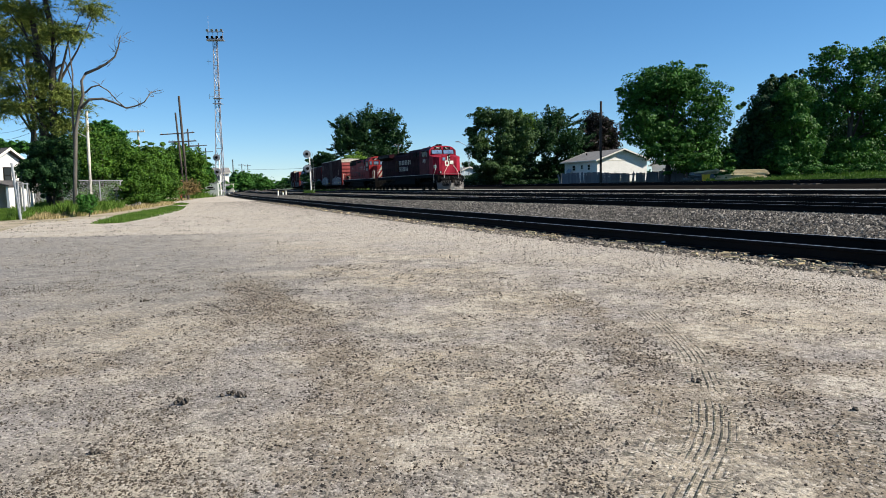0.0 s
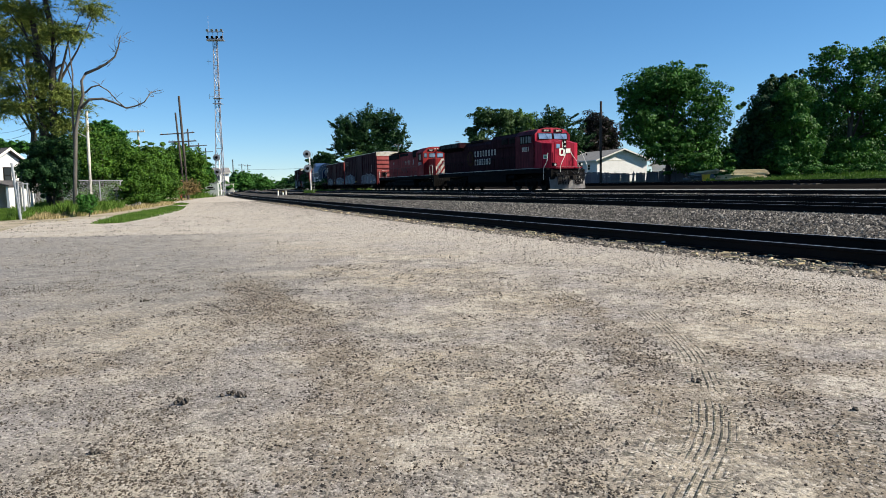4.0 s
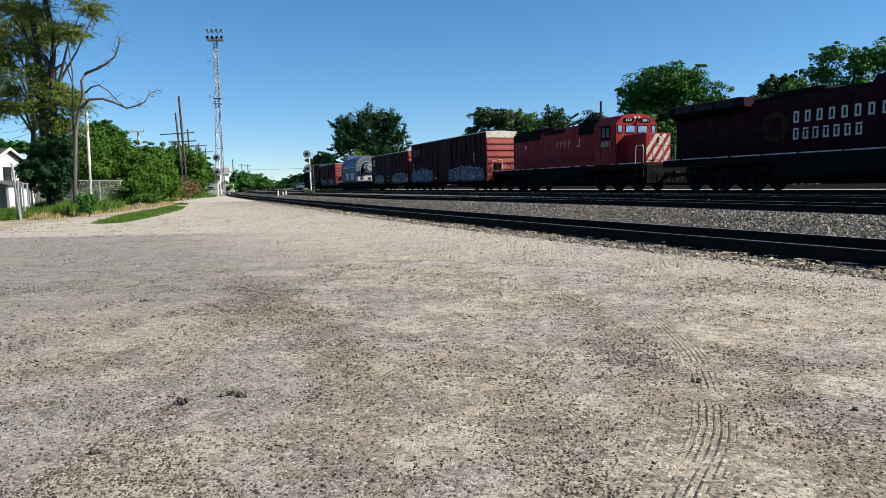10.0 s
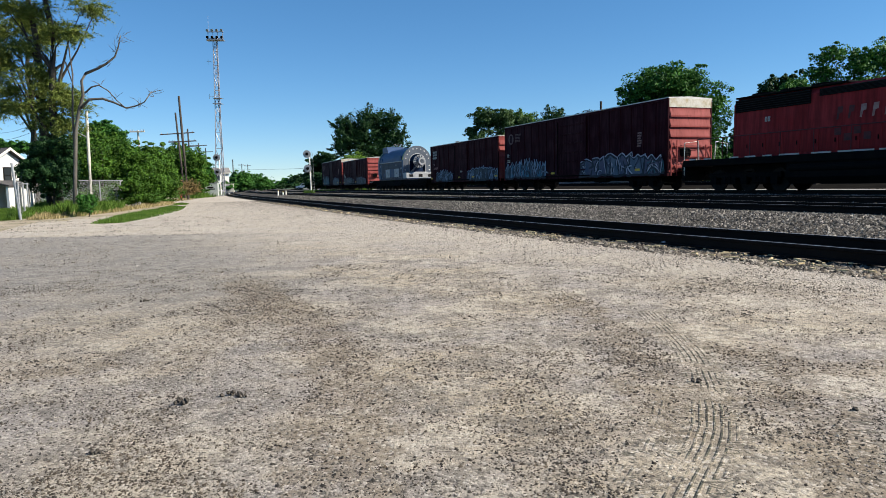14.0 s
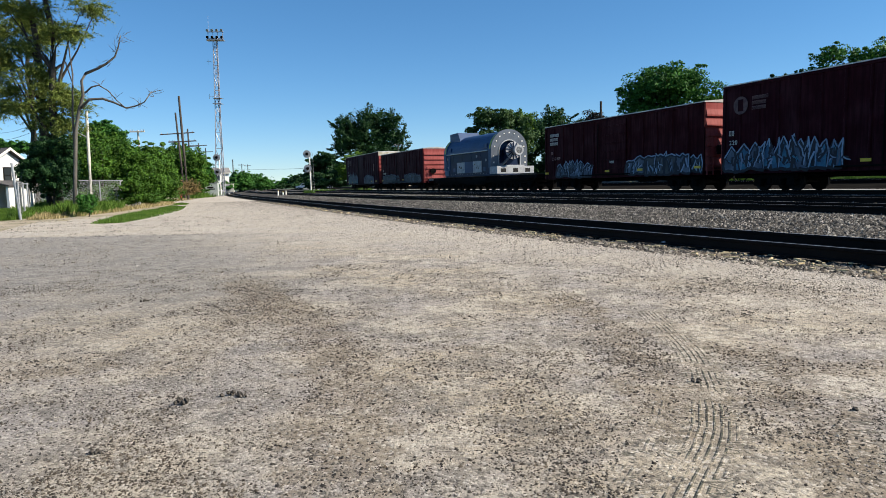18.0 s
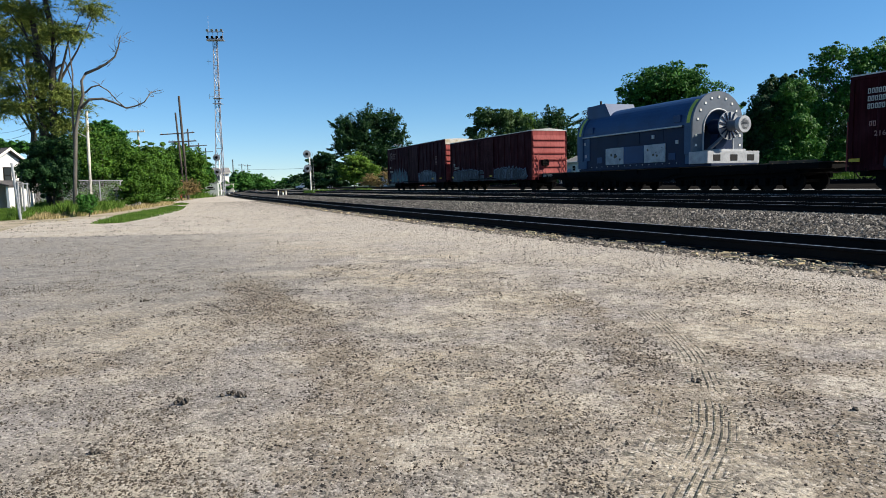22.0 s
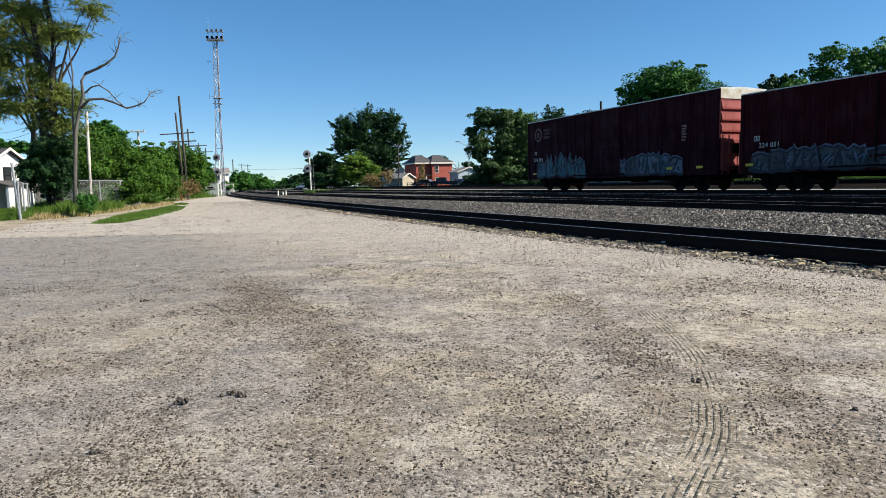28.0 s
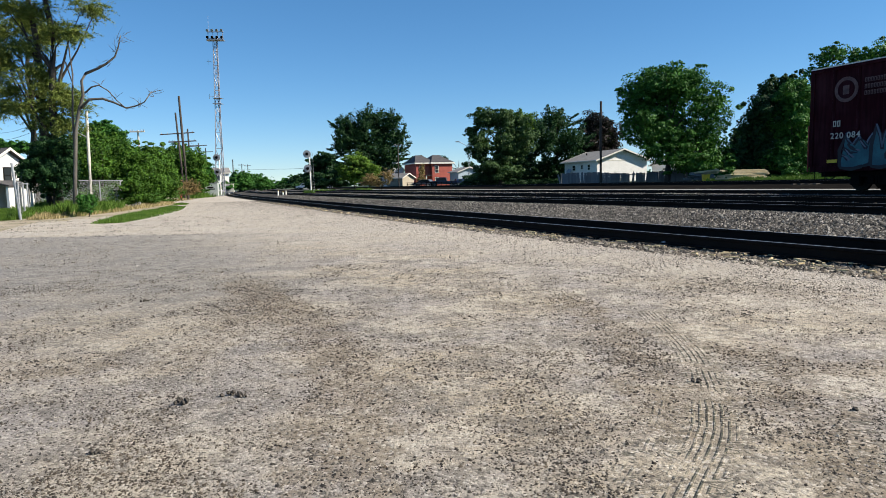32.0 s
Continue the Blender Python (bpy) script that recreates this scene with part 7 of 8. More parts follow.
for x0, x1, y0, y1 in ((0.0, 4.2, 0.9, 8.6), (3.6, 8.6, 0.0, 8.0)):
    t = 0.3
    part("wall", block(x0, x1, y0, y0 + t, 0, 5.3), M_BRICK, h)
    part("wall", block(x0, x1, y1 - t, y1, 0, 5.3), M_BRICK, h)
    part("wall", block(x0, x0 + t, y0 + t, y1 - t, 0, 5.3), M_BRICK, h)
    part("wall", block(x1 - t, x1, y0 + t, y1 - t, 0, 5.3), M_BRICK, h)
    hip(h, x0, x1, y0, y1, 5.55, 7.4)
for x, y, z in ((1.3, 0.87, 4.0), (1.3, 0.87, 1.5), (4.7, -0.03, 4.0), (4.7, -0.03, 1.4)):
    window(h, 0.95, 1.7, front(x, y, z), M_WHITE)
part("porch", block(1.9, 3.55, -0.3, 0.88, 0, 0.5), M_GALV, h)
part("porch_column", block(2.0, 2.2, -0.2, 0.0, 0.5, 2.6), M_WHITE, h)
part("porch_roof", block(1.9, 3.55, -0.35, 0.88, 2.6, 2.75), M_DARKROOF, h)

h = gable_house("garage", "tan low garage with a pale wall in front of trees", (-8.6, 145.0, 0.4), 48, 3.6, 5.0, 2.3, 3.2, plain("tan_siding", (0.40, 0.35, 0.27), (0.34, 0.29, 0.22), 0.7), M_ROOF)
h = gable_house("shed", "pale blue metal shed with a shallow gable roof", (3.6, 139.0, 0.5), 20, 5.0, 5.0, 3.1, 4.0, plain("pale_blue_siding", (0.42, 0.50, 0.57), (0.36, 0.43, 0.50), 0.55), M_ROOF)
part("shed_door", block(2.3, 2.5, -0.03, 0.0, 0, 2.8), M_BLACK, h)
h = gable_house("house", "distant white house with a grey roof beyond the tower", (-41.0, 127.0, 0.1), 115, 4.0, 4.2, 4.1, 5.0, M_SIDING, M_ROOF, 0.3)
window(h, 0.8, 1.1, flank(-0.02, 2.0, 3.2), M_GLASS)
h = gable_house("house", "white house half hidden behind dark trees", (-12.2, 156.0, 0.4), 24, 3.6, 7.0, 4.3, 5.9, M_SIDING, M_DARKROOF, 0.3)
window(h, 0.9, 1.1, front(1.8, -0.02, 3.2), M_GLASS)


# ---- fences ----
def board_fence():
    f = thing("board_fence", "weathered grey leaning board fence along the yard", "fence")
    a, b = Vector((15.0, 82.5)), Vector((29.5, 77.5))
    n = 78
    rng = random.Random(9)
    d = (b - a).normalized()
    turn = math.degrees(math.atan2(d.y, d.x))
    me = mesh_of("board", block(-0.112, 0.112, -0.012, 0.012, 0.0, 1.55, 0.006), M_FENCE)
    for i in range(n):
        if rng.random() < 0.02:
            continue
        p = a.lerp(b, i / (n - 1))
        z = 0.52 + 0.12 * math.sin(i * 0.11) + rng.uniform(-0.06, 0.05)
        part("board", me, None, f, m=pose(p.x, p.y - 0.03 * (i % 2), z, rng.uniform(-2, 1), rng.uniform(-1.5, 1.5) if rng.random() < 0.85 else rng.uniform(-14, 14), turn))
    post = mesh_of("post", block(-0.05, 0.05, 0.02, 0.12, -0.1, 1.6, 0.008), M_FENCE)
    for i in range(8):
        p = a.lerp(b, i / 7)
        part("post", post, None, f, m=pose(p.x, p.y, 0.55, 0, 0, turn))
    for z in (0.95, 1.75):
        part("fence_rail", rod(fresh(), (a.x, a.y + 0.04, z), (b.x, b.y + 0.04, z + 0.05), 0.04, None, 4), M_FENCE, f)


board_fence()


def black_fence():
    f = thing("metal_fence", "black metal railing fence beside a parking area", "fence")
    a, b = Vector((-6.2, 118.5)), Vector((2.6, 117.5))
    for i in range(11):
        p = a.lerp(b, i / 10)
        part("post", block(p.x - 0.06, p.x + 0.06, p.y - 0.06, p.y + 0.06, 0.4, 1.55), M_BLACK, f)
    for z in (0.75, 1.1, 1.45):
        part("fence_rail", rod(fresh(), (a.x, a.y, z), (b.x, b.y, z), 0.045, None, 6), M_BLACK, f)


black_fence()


def chain_fence(label, pts, top, gate=False):
    f = thing("chain_link_fence", label, "fence")
    mesh_v, mesh_f = [], []

    def strand(p, q, r=0.006):
        k = len(mesh_v)
        mesh_v.extend([(p.x, p.y, p.z - r), (p.x, p.y, p.z + r), (q.x, q.y, q.z + r), (q.x, q.y, q.z - r)])
        mesh_f.append((k, k + 1, k + 2, k + 3))
    for a, b in zip(pts, pts[1:]):
        a, b = Vector(a), Vector(b)
        L = (b - a).length
        n = max(1, round(L / 2.4))
        for i in range(n + 1):
            p = a.lerp(b, i / n)
            part("post", rod(fresh(), (p.x, p.y, p.z - 0.3), (p.x, p.y, p.z + top + 0.05), 0.04, None, 8), M_GALV, f)
        part("top_rail", rod(fresh(), a + Vector((0, 0, top)), b + Vector((0, 0, top)), 0.025, None, 8), M_GALV, f)
        step = 0.11
        for i in range(int((L + top) / step)):
            for way in (1, -1):
                u0, u1 = i * step - top, i * step
                z0, z1 = (0, top) if way > 0 else (top, 0)
                if u1 <= 0 or u0 >= L:
                    continue
                c0, c1 = max(0.0, u0), min(L, u1)
                za, zb = z0 + (z1 - z0) * (c0 - u0) / top, z0 + (z1 - z0) * (c1 - u0) / top
                strand(a.lerp(b, c0 / L) + Vector((0, 0, za)), a.lerp(b, c1 / L) + Vector((0, 0, zb)))
    part("wire_mesh", loose("wire_mesh", mesh_v, mesh_f, M_GALV), None, f)


chain_fence("grey chain-link fence in front of the hedge", [(-22.2, 40.0, 0.1), (-21.4, 46.5, 0.1)], 1.75)
chain_fence("grey chain-link fence below the willows", [(-18.37, 28.5, 0.0), (-22.3, 36.0, 0.0), (-22.2, 40.0, 0.1)], 1.6)
f = thing("fence_post", "tall pale steel post in the grass", "post")
part("pole", rod(fresh(), (-18.35, 28.5, -0.2), (-18.55, 28.5, 2.45), 0.06, 0.055, 10), M_GALV, f)


# ---- poles, wires, tower, signals ----
def wood_pole(label, at, height, lean, arms, mat, r=0.15):
    p = thing("utility_pole", label, "utility pole", pose(*at, 0, lean, 0))
    part("pole", bent(fresh(), [(0, 0, -0.3), (0, 0, height * 0.5), (0.02, 0, height)], r, r * 0.65, 10), mat, p)
    for z, half, turn in arms:
        arm = part("cross_arm", block(-half, half, -0.05, 0.05, -0.06, 0.06, 0.008), mat, p, m=pose(0, -0.12, z, 0, 0, turn))
        for x in (-half * 0.9, -half * 0.55, half * 0.55, half * 0.9):
            part("insulator", rod(fresh(), (x, 0, 0.06), (x, 0, 0.2), 0.045, 0.03, 8), M_GALV, arm)
    return p


wood_pole("dark leaning wooden utility pole beside the hedge", (-31.3, 80.0, 0.0), 10.4, -3.2, ((7.9, 2.0, 8),), M_POLE)
wood_pole("dark wooden utility pole with one cross arm", (-28.6, 74.0, 0.0), 11.5, -2.0, ((6.5, 1.5, 8),), M_POLE, 0.17)
wood_pole("dark wooden utility pole farther along the tracks", (-36.0, 95.0, 0.0), 9.8, -1.5, ((7.3, 1.6, 8),), M_POLE)
wood_pole("dark wooden utility pole in the receding line", (-43.1, 118.0, 0.0), 9.3, -0.8, ((8.9, 1.5, 8),), M_POLE)
wood_pole("dark wooden utility pole in the receding line", (-49.9, 140.0, 0.0), 9.8, 0.4, ((9.0, 1.5, 8),), M_POLE)
wood_pole("distant wooden pole over the tree line", (-47.4, 150.0, 0.0), 7.7, 0, (), M_POLE)
wood_pole("distant wooden pole over the tree line", (-57.5, 190.0, 0.0), 8.2, 0, ((7.8, 1.0, 8),), M_POLE)
wood_pole("distant wooden pole over the tree line", (-59.6, 203.0, 0.0), 8.4, 0, ((8.0, 1.0, 8),), M_POLE)
wood_pole("distant pole with cross arms over the crossing", (-43.0, 240.0, 0.3), 7.5, 0, ((7.2, 1.3, 8), (5.9, 1.3, 8)), M_POLE)
wood_pole("distant pole with cross arm over the crossing", (-49.0, 285.0, 0.3), 8.0, 0, ((7.6, 1.3, 8),), M_POLE)
wood_pole("pale wooden pole in front of the hedge", (-27.4, 60.0, 0.0), 6.6, 0, ((6.45, 0.65, 5),), M_PALEPOLE, 0.12)
wood_pole("tall dark bare pole behind the tracks", (19.15, 79.0, 0.5), 10.0, 0, (), M_POLE, 0.2)
wood_pole("grey utility pole with one cross arm", (-8.1, 125.0, 0.4), 8.5, 0, ((8.2, 0.75, 15),), M_POLE, 0.14)

p = thing("street_lamp", "pale grey wooden pole with a street lamp arm", "street lamp", pose(-20.3, 38.0, 0.0, 0, 0.6, 0))
part("pole", bent(fresh(), [(0, 0, -0.3), (0, 0, 3), (0.03, 0, 5.75)], 0.1, 0.075, 12), M_PALEPOLE, p)
part("lamp_arm", bent(fresh(), [(0, -0.1, 4.25), (-0.5, -0.1, 4.55), (-1.05, -0.1, 4.75)], 0.035, 0.03, 8), M_GALV, p)
part("lamp_head", block(-1.5, -1.0, -0.22, 0.02, 4.68, 4.84, 0.05), M_GALV, p)

p = thing("street_lamp", "grey steel street lamp beside the shed", "street lamp", pose(5.5, 130.0, 0.55))
part("pole", rod(fresh(), (0, 0, -0.2), (0, 0, 7.6), 0.1, 0.07, 10), M_GALV, p)
part("lamp_arm", bent(fresh(), [(0, 0, 7.5), (-0.8, 0, 8.2), (-1.9, 0, 8.75)], 0.05, 0.04, 8), M_GALV, p)
part("lamp_head", block(-2.6, -1.8, -0.15, 0.15, 8.68, 8.86, 0.05), M_GALV, p)


def light_tower():
    t = thing("light_tower", "slender steel lattice tower with floodlights on top", "tower", pose(-36.9, 110.0, 0.0, 0, 0.9, 0))
    legs = ((-1, -0.58), (1, -0.58), (0, 1.15))
    levels = [0, 2.6, 5.2, 7.8, 10.4, 13, 15.2, 17.3, 19.3, 21.3, 23.5, 25.7]

    def half(z):
        return 0.86 - 0.5 * min(1, z / 15.2) if z < 15.2 else 0.42 - 0.06 * (z - 15.2) / 9.2
    for dx, dy in legs:
        part("leg", bent(fresh(), [(dx * half(z), dy * half(z), z) for z in levels], 0.075, 0.065, 6), M_TOWER, t)
    for i, (z0, z1) in enumerate(zip(levels, levels[1:])):
        for a, b in ((0, 1), (1, 2), (2, 0)):
            (ax, ay), (bx, by) = legs[a], legs[b]
            if i % 2:
                (ax, ay), (bx, by) = (bx, by), (ax, ay)
            part("brace", rod(fresh(), (ax * half(z0), ay * half(z0), z0), (bx * half(z1), by * half(z1), z1), 0.045, None, 5), M_TOWER, t)
            part("strut", rod(fresh(), (ax * half(z1), ay * half(z1), z1), (bx * half(z1), by * half(z1), z1), 0.036, None, 5), M_TOWER, t)
    for z in (15.1, 16.0):
        part("platform_ring", block(-0.75, 0.75, -0.55, 0.6, z, z + 0.05), M_TOWER, t)
    for x in (-1.2, -0.4, 0.4, 1.2):
        part("rack_post", rod(fresh(), (x, 0, 25.4), (x, 0, 26.9), 0.045, None, 6), M_TOWER, t)
    for z, row in ((25.6, 3), (26.7, 3)):
        rack = part("lamp_rack", block(-1.35, 1.35, -0.1, 0.1, z - 0.05, z + 0.05), M_TOWER, t)
        for k in range(4):
            x = -1.15 + k * 2.3 / 3
            part("floodlight", rod(fresh(), (x, -0.15, z + 0.28), (x, -0.55, z + 0.14), 0.12, 0.22, 14), M_BLACK if z < 26 else M_GALV, rack)
    part("platform", block(-1.4, 1.4, -0.6, 0.6, 25.3, 25.4), M_GALV, t)
    part("antenna", rod(fresh(), (-1.1, 0, 26.7), (-1.1, 0, 29.2), 0.02, None, 5), M_TOWER, t)
    for z in (21.9, 16.3):
        part("side_antenna", bent(fresh(), [(-0.35, 0, z), (-1.0, 0, z + 0.05), (-1.6, 0, z + 0.12)], 0.03, 0.03, 5), M_WHITE, t)
        part("side_antenna", rod(fresh(), (-1.35, 0, z - 0.35), (-1.35, 0, z + 0.5), 0.03, None, 5), M_WHITE, t)


light_tower()


def signal(label, at, height, discs, side):
    s = thing("railway_signal", label, "railway signal", pose(*at, 0, -0.7, 8))
    part("mast", rod(fresh(), (0, 0, 0), (0, 0, height), 0.09, 0.08, 12), M_WHITE if side < 0 else M_GALV, s)
    part("foundation", block(-0.3, 0.3, -0.3, 0.3, -0.2, 0.25, 0.02), M_GALV, s)
    for z in discs:
        d = part("target", rod(fresh(), (-0.28, -0.25, z), (-0.28, -0.32, z), 0.52, None, 32), M_GALV, s, "round grey signal target")
        part("visor", rod(fresh(), (-0.28, -0.32, z), (-0.28, -0.62, z), 0.2, None, 16), M_BLACK, d)
        part("shade_plate", block(-0.5, -0.06, -0.66, -0.34, z + 0.14, z + 0.17), M_BLACK, d)
        part("bracket", rod(fresh(), (-0.28, -0.25, z), (0, 0, z), 0.04, None, 6), M_BLACK, s)
    lad = fresh()
    for x in (0.15, 0.45):
        rod(lad, (x, 0.25, 0), (x, 0.05, height * 0.95), 0.018, None, 5)
    lad = part("ladder", lad, M_GALV, s)
    for k in range(int(height / 0.4)):
        z = 0.3 + 0.4 * k
        part("rung", rod(fresh(), (0.15, 0.25 - 0.2 * z / height, z), (0.45, 0.25 - 0.2 * z / height, z), 0.012, None, 5), M_GALV, lad)
    return s


signal("two-headed round signal on a white mast by a cabinet", (-33.6, 100.0, 0.0), 6.2, (5.85, 3.7), -1)
signal("two-headed round signal on a mast between tracks", (-17.9, 90.0, 0.33), 5.7, (5.25, 3.3), -1)

c = thing("signal_cabinet", "pale grey-green signal equipment cabinet on gravel", "cabinet", pose(-35.4, 98.0, 0.0, 0, 0, 10))
part("body", block(0, 1.9, 0, 1.4, 0.12, 2.1, 0.03), plain("cabinet_grey", (0.36, 0.40, 0.38), (0.30, 0.34, 0.32), 0.55), c)
part("roof", block(-0.08, 1.98, -0.08, 1.48, 2.1, 2.18, 0.02), M_GALV, c)
part("plinth", block(0.1, 1.8, 0.1, 1.3, -0.1, 0.12), M_GALV, c)
part("emblem_bar", block(0.35, 1.3, -0.012, 0.0, 1.25, 1.5), M_BLACK, c)
part("emblem_bar", block(0.55, 1.5, -0.012, 0.0, 1.05, 1.2), M_BLACK, c)
c = thing("signal_cabinet", "small white equipment cabinet beside the siding", "cabinet", pose(-38.7, 117.0, 0.4, 0, 0, 10))
part("body", block(0, 1.6, 0, 1.0, 0.1, 1.6, 0.03), M_PALEPOLE, c)
part("base", block(0.1, 1.5, 0.1, 0.9, -0.1, 0.1), M_GALV, c)
part("door", block(0.3, 1.0, -0.015, 0.0, 0.3, 1.3), M_GALV, c)
for x, y, hgt in ((-17.1, 68.6, 0.72), (-16.5, 68.2, 0.6), (-16.15, 68.0, 0.75)):
    b = thing("marker_post", "short white painted marker post between tracks", "post", pose(x, y, 0.08), group="marker posts")
    part("post", rod(fresh(), (0, 0, -0.1), (0, 0, hgt), 0.075, 0.07, 10), M_WHITE, b)
    part("cap", rod(fresh(), (0, 0, hgt), (0, 0, hgt + 0.03), 0.085, None, 10), M_YELLOW, b)
b = thing("marker_post", "orange-topped post at the foot of the poles", "post", pose(-29.0, 73.0, 0.0))
part("post", rod(fresh(), (0, 0, -0.1), (0, 0, 1.5), 0.09, None, 8), plain("orange_plastic", (0.55, 0.13, 0.05), None, 0.6), b)


def wire(a, b, sag, r=0.014):
    a, b = Vector(a), Vector(b)
    return bent(fresh(), [a.lerp(b, k / 12) - Vector((0, 0, sag * 4 * (k / 12) * (1 - k / 12))) for k in range(13)], r, r, 4)


w = thing("overhead_wires", "thin dark overhead wires strung between the poles", "wire")
for a, b in (((-28.6, 74, 6.8), (-36.0, 95, 7.4)), ((-36.0, 95, 7.4), (-43.1, 118, 9.0)), ((-43.1, 118, 9.0), (-49.9, 140, 9.1)), ((-31.3, 80, 7.9), (-43.1, 118, 9.0)), ((-30.0, 74, 6.7), (-37.4, 95, 7.3))):
    part("wire", wire(a, b, 0.5), M_BLACK, w)
part("wire", wire((-47.4, 150, 5.6), (-29.0, 165, 6.0), 0.3, 0.03), M_BLACK, w)
part("wire", wire((-40.0, 60, 6.6), (-20.3, 38, 6.9), 0.6, 0.012), M_BLACK, w)
part("wire", wire((-40.0, 58, 5.8), (-22.3, 40, 6.0), 0.6, 0.012), M_BLACK, w)


# ---- vehicles and yard clutter ----
def pickup(at, turn, paint, label, bed=True):
    v = thing("pickup_truck" if bed else "car", label, "car", pose(*at, 0, 0, turn))
    body = prism(fresh(), ((-2.6, 0.45), (-2.6, 1.0), (-0.5, 1.02), (0.0, 1.08), (1.5, 1.08), (2.6, 0.98), (2.65, 0.5)) if bed else ((-2.2, 0.4), (-2.2, 0.9), (2.2, 0.85), (2.25, 0.4)), -0.9, 0.9, "y")
    part("body", body, paint, v)
    part("cabin", prism(fresh(), ((-0.7, 1.0), (-0.5, 1.72), (0.8, 1.74), (1.5, 1.05)) if bed else ((-1.7, 0.88), (-1.1, 1.4), (0.5, 1.42), (1.3, 0.87)), -0.82, 0.82, "y"), paint, v)
    for y in (-0.83, 0.81):
        part("side_window", prism(fresh(), ((-0.5, 1.15), (-0.4, 1.62), (0.72, 1.64), (1.2, 1.15)) if bed else ((-1.4, 0.92), (-1.0, 1.32), (0.4, 1.34), (1.0, 0.92)), y, y + 0.02, "y"), M_GLASS, v)
    for x in (-1.6, 1.7):
        for y in (-0.8, 0.8):
            w = part("wheel", rod(fresh(), (x, y - 0.12, 0.36), (x, y + 0.12, 0.36), 0.36, None, 18), M_RUBBER, v)
            part("rim", rod(fresh(), (x, y - 0.13, 0.36), (x, y + 0.13, 0.36), 0.2, None, 14), M_GALV, w)
    part("bumper", block(2.55, 2.72, -0.85, 0.85, 0.42, 0.62, 0.03), M_GALV, v)
    return v


M_CARBLUE = plain("car_blue", (0.015, 0.03, 0.075), (0.012, 0.024, 0.06), 0.25, 0.1, 1.0, 20.0, 0)
M_CARWHITE = plain("car_white", (0.75, 0.76, 0.77), (0.7, 0.7, 0.72), 0.25, 0.0, 1.0, 20.0, 0)
M_CARGREY = plain("car_silver", (0.16, 0.17, 0.19), (0.13, 0.14, 0.15), 0.3, 0.3, 1.0, 20.0, 0)
pickup((0.4, 128.0, 0.68), 175, M_CARBLUE, "dark blue pickup truck parked behind the black fence")
pickup((-3.4, 131.0, 0.68), 160, M_CARGREY, "silver car parked before the brick house", False)
pickup((3.6, 132.0, 0.68), 100, M_CARBLUE, "dark car parked beside the pale shed", False)
pickup((-38.5, 186.0, 0.4), 170, M_CARWHITE, "white pickup truck parked far along the tracks")
pickup((-33.5, 190.0, 0.4), 175, M_CARWHITE, "white car parked far along the tracks", False)

b = thing("waste_bin", "bright yellow plastic bin at the yard edge", "bin", pose(26.4, 65.6, 0.84))
part("body", prism(fresh(), ((-0.25, 0.0), (-0.31, 0.6), (0.31, 0.6), (0.25, 0.0)), -0.26, 0.26, "y"), M_YELLOW, b)
part("lid", block(-0.34, 0.34, -0.3, 0.3, 0.6, 0.67, 0.02), M_YELLOW, b)
s = thing("lumber_stack", "stack of pale yellow planks beside the trees", "lumber")
rng = random.Random(4)
for k in range(7):
    me = block(-2.3, 2.3, -0.5, 0.5, 0, 0.12, 0.01)
    part("plank", me, M_LUMBER, s, m=pose(28.9 + rng.uniform(-0.3, 0.3), 63.2, 0.98 + k * 0.13, 0, 0, 8 + rng.uniform(-2, 2)))
s = thing("timber_pile", "grey pile of old ties and boards", "timber")
for k in range(9):
    part("timber", block(-1.3, 1.3, -0.12, 0.12, 0, 0.16, 0.01), M_LUMBER if k > 5 else M_FENCE, s, m=pose(26.6 + rng.uniform(-0.9, 0.9), 67.6 + rng.uniform(-0.3, 0.3), 0.95 + k * 0.1, 0, rng.uniform(-6, 6), 8 + rng.uniform(-16, 16)))


# ---- dead limbs before the willow ----
d = thing("dead_tree", "bare dead tree with crooked pale limbs", "tree", pose(-18.4, 33.0, 0.0))
bm = fresh()
bent(bm, [(-0.15, 0, -0.2), (0.0, 0.1, 2.0), (0.25, 0.0, 4.2), (0.5, 0, 5.2), (0.75, 0, 5.9), (0.72, 0, 6.6), (0.95, 0, 6.95)], 0.1, 0.055, 9)
part("trunk", bm, M_PALEBARK, d, smooth=True)
part("limb", bent(fresh(), [(0.95, 0, 6.95), (1.5, 0.1, 7.2), (2.0, 0, 7.4), (2.4, 0.1, 7.75), (2.65, 0, 8.2), (2.8, 0, 8.75)], 0.075, 0.025, 7), M_PALEBARK, d, smooth=True)
part("limb", bent(fresh(), [(0.6, 0, 5.3), (1.1, -0.1, 5.68), (1.7, 0, 5.72), (2.3, 0, 5.5), (2.8, 0.1, 5.25), (3.3, 0, 5.32), (3.75, 0, 5.5), (4.15, 0, 6.02)], 0.075, 0.02, 7), M_PALEBARK, d, smooth=True)
part("limb", bent(fresh(), [(0.85, 0.0, 6.0), (1.15, 0.05, 6.3), (1.55, 0, 6.38), (2.0, 0, 6.1), (2.4, 0.05, 5.6), (2.75, 0, 5.3)], 0.045, 0.02, 6), M_PALEBARK, d, smooth=True)
part("limb", bent(fresh(), [(0.05, 0.1, 2.4), (0.1, 0.1, 5.0), (0.2, 0.2, 7.0), (0.1, 0.2, 8.4)], 0.06, 0.03, 7), M_PALEBARK, d, smooth=True)
rng = random.Random(21)
tw = fresh()
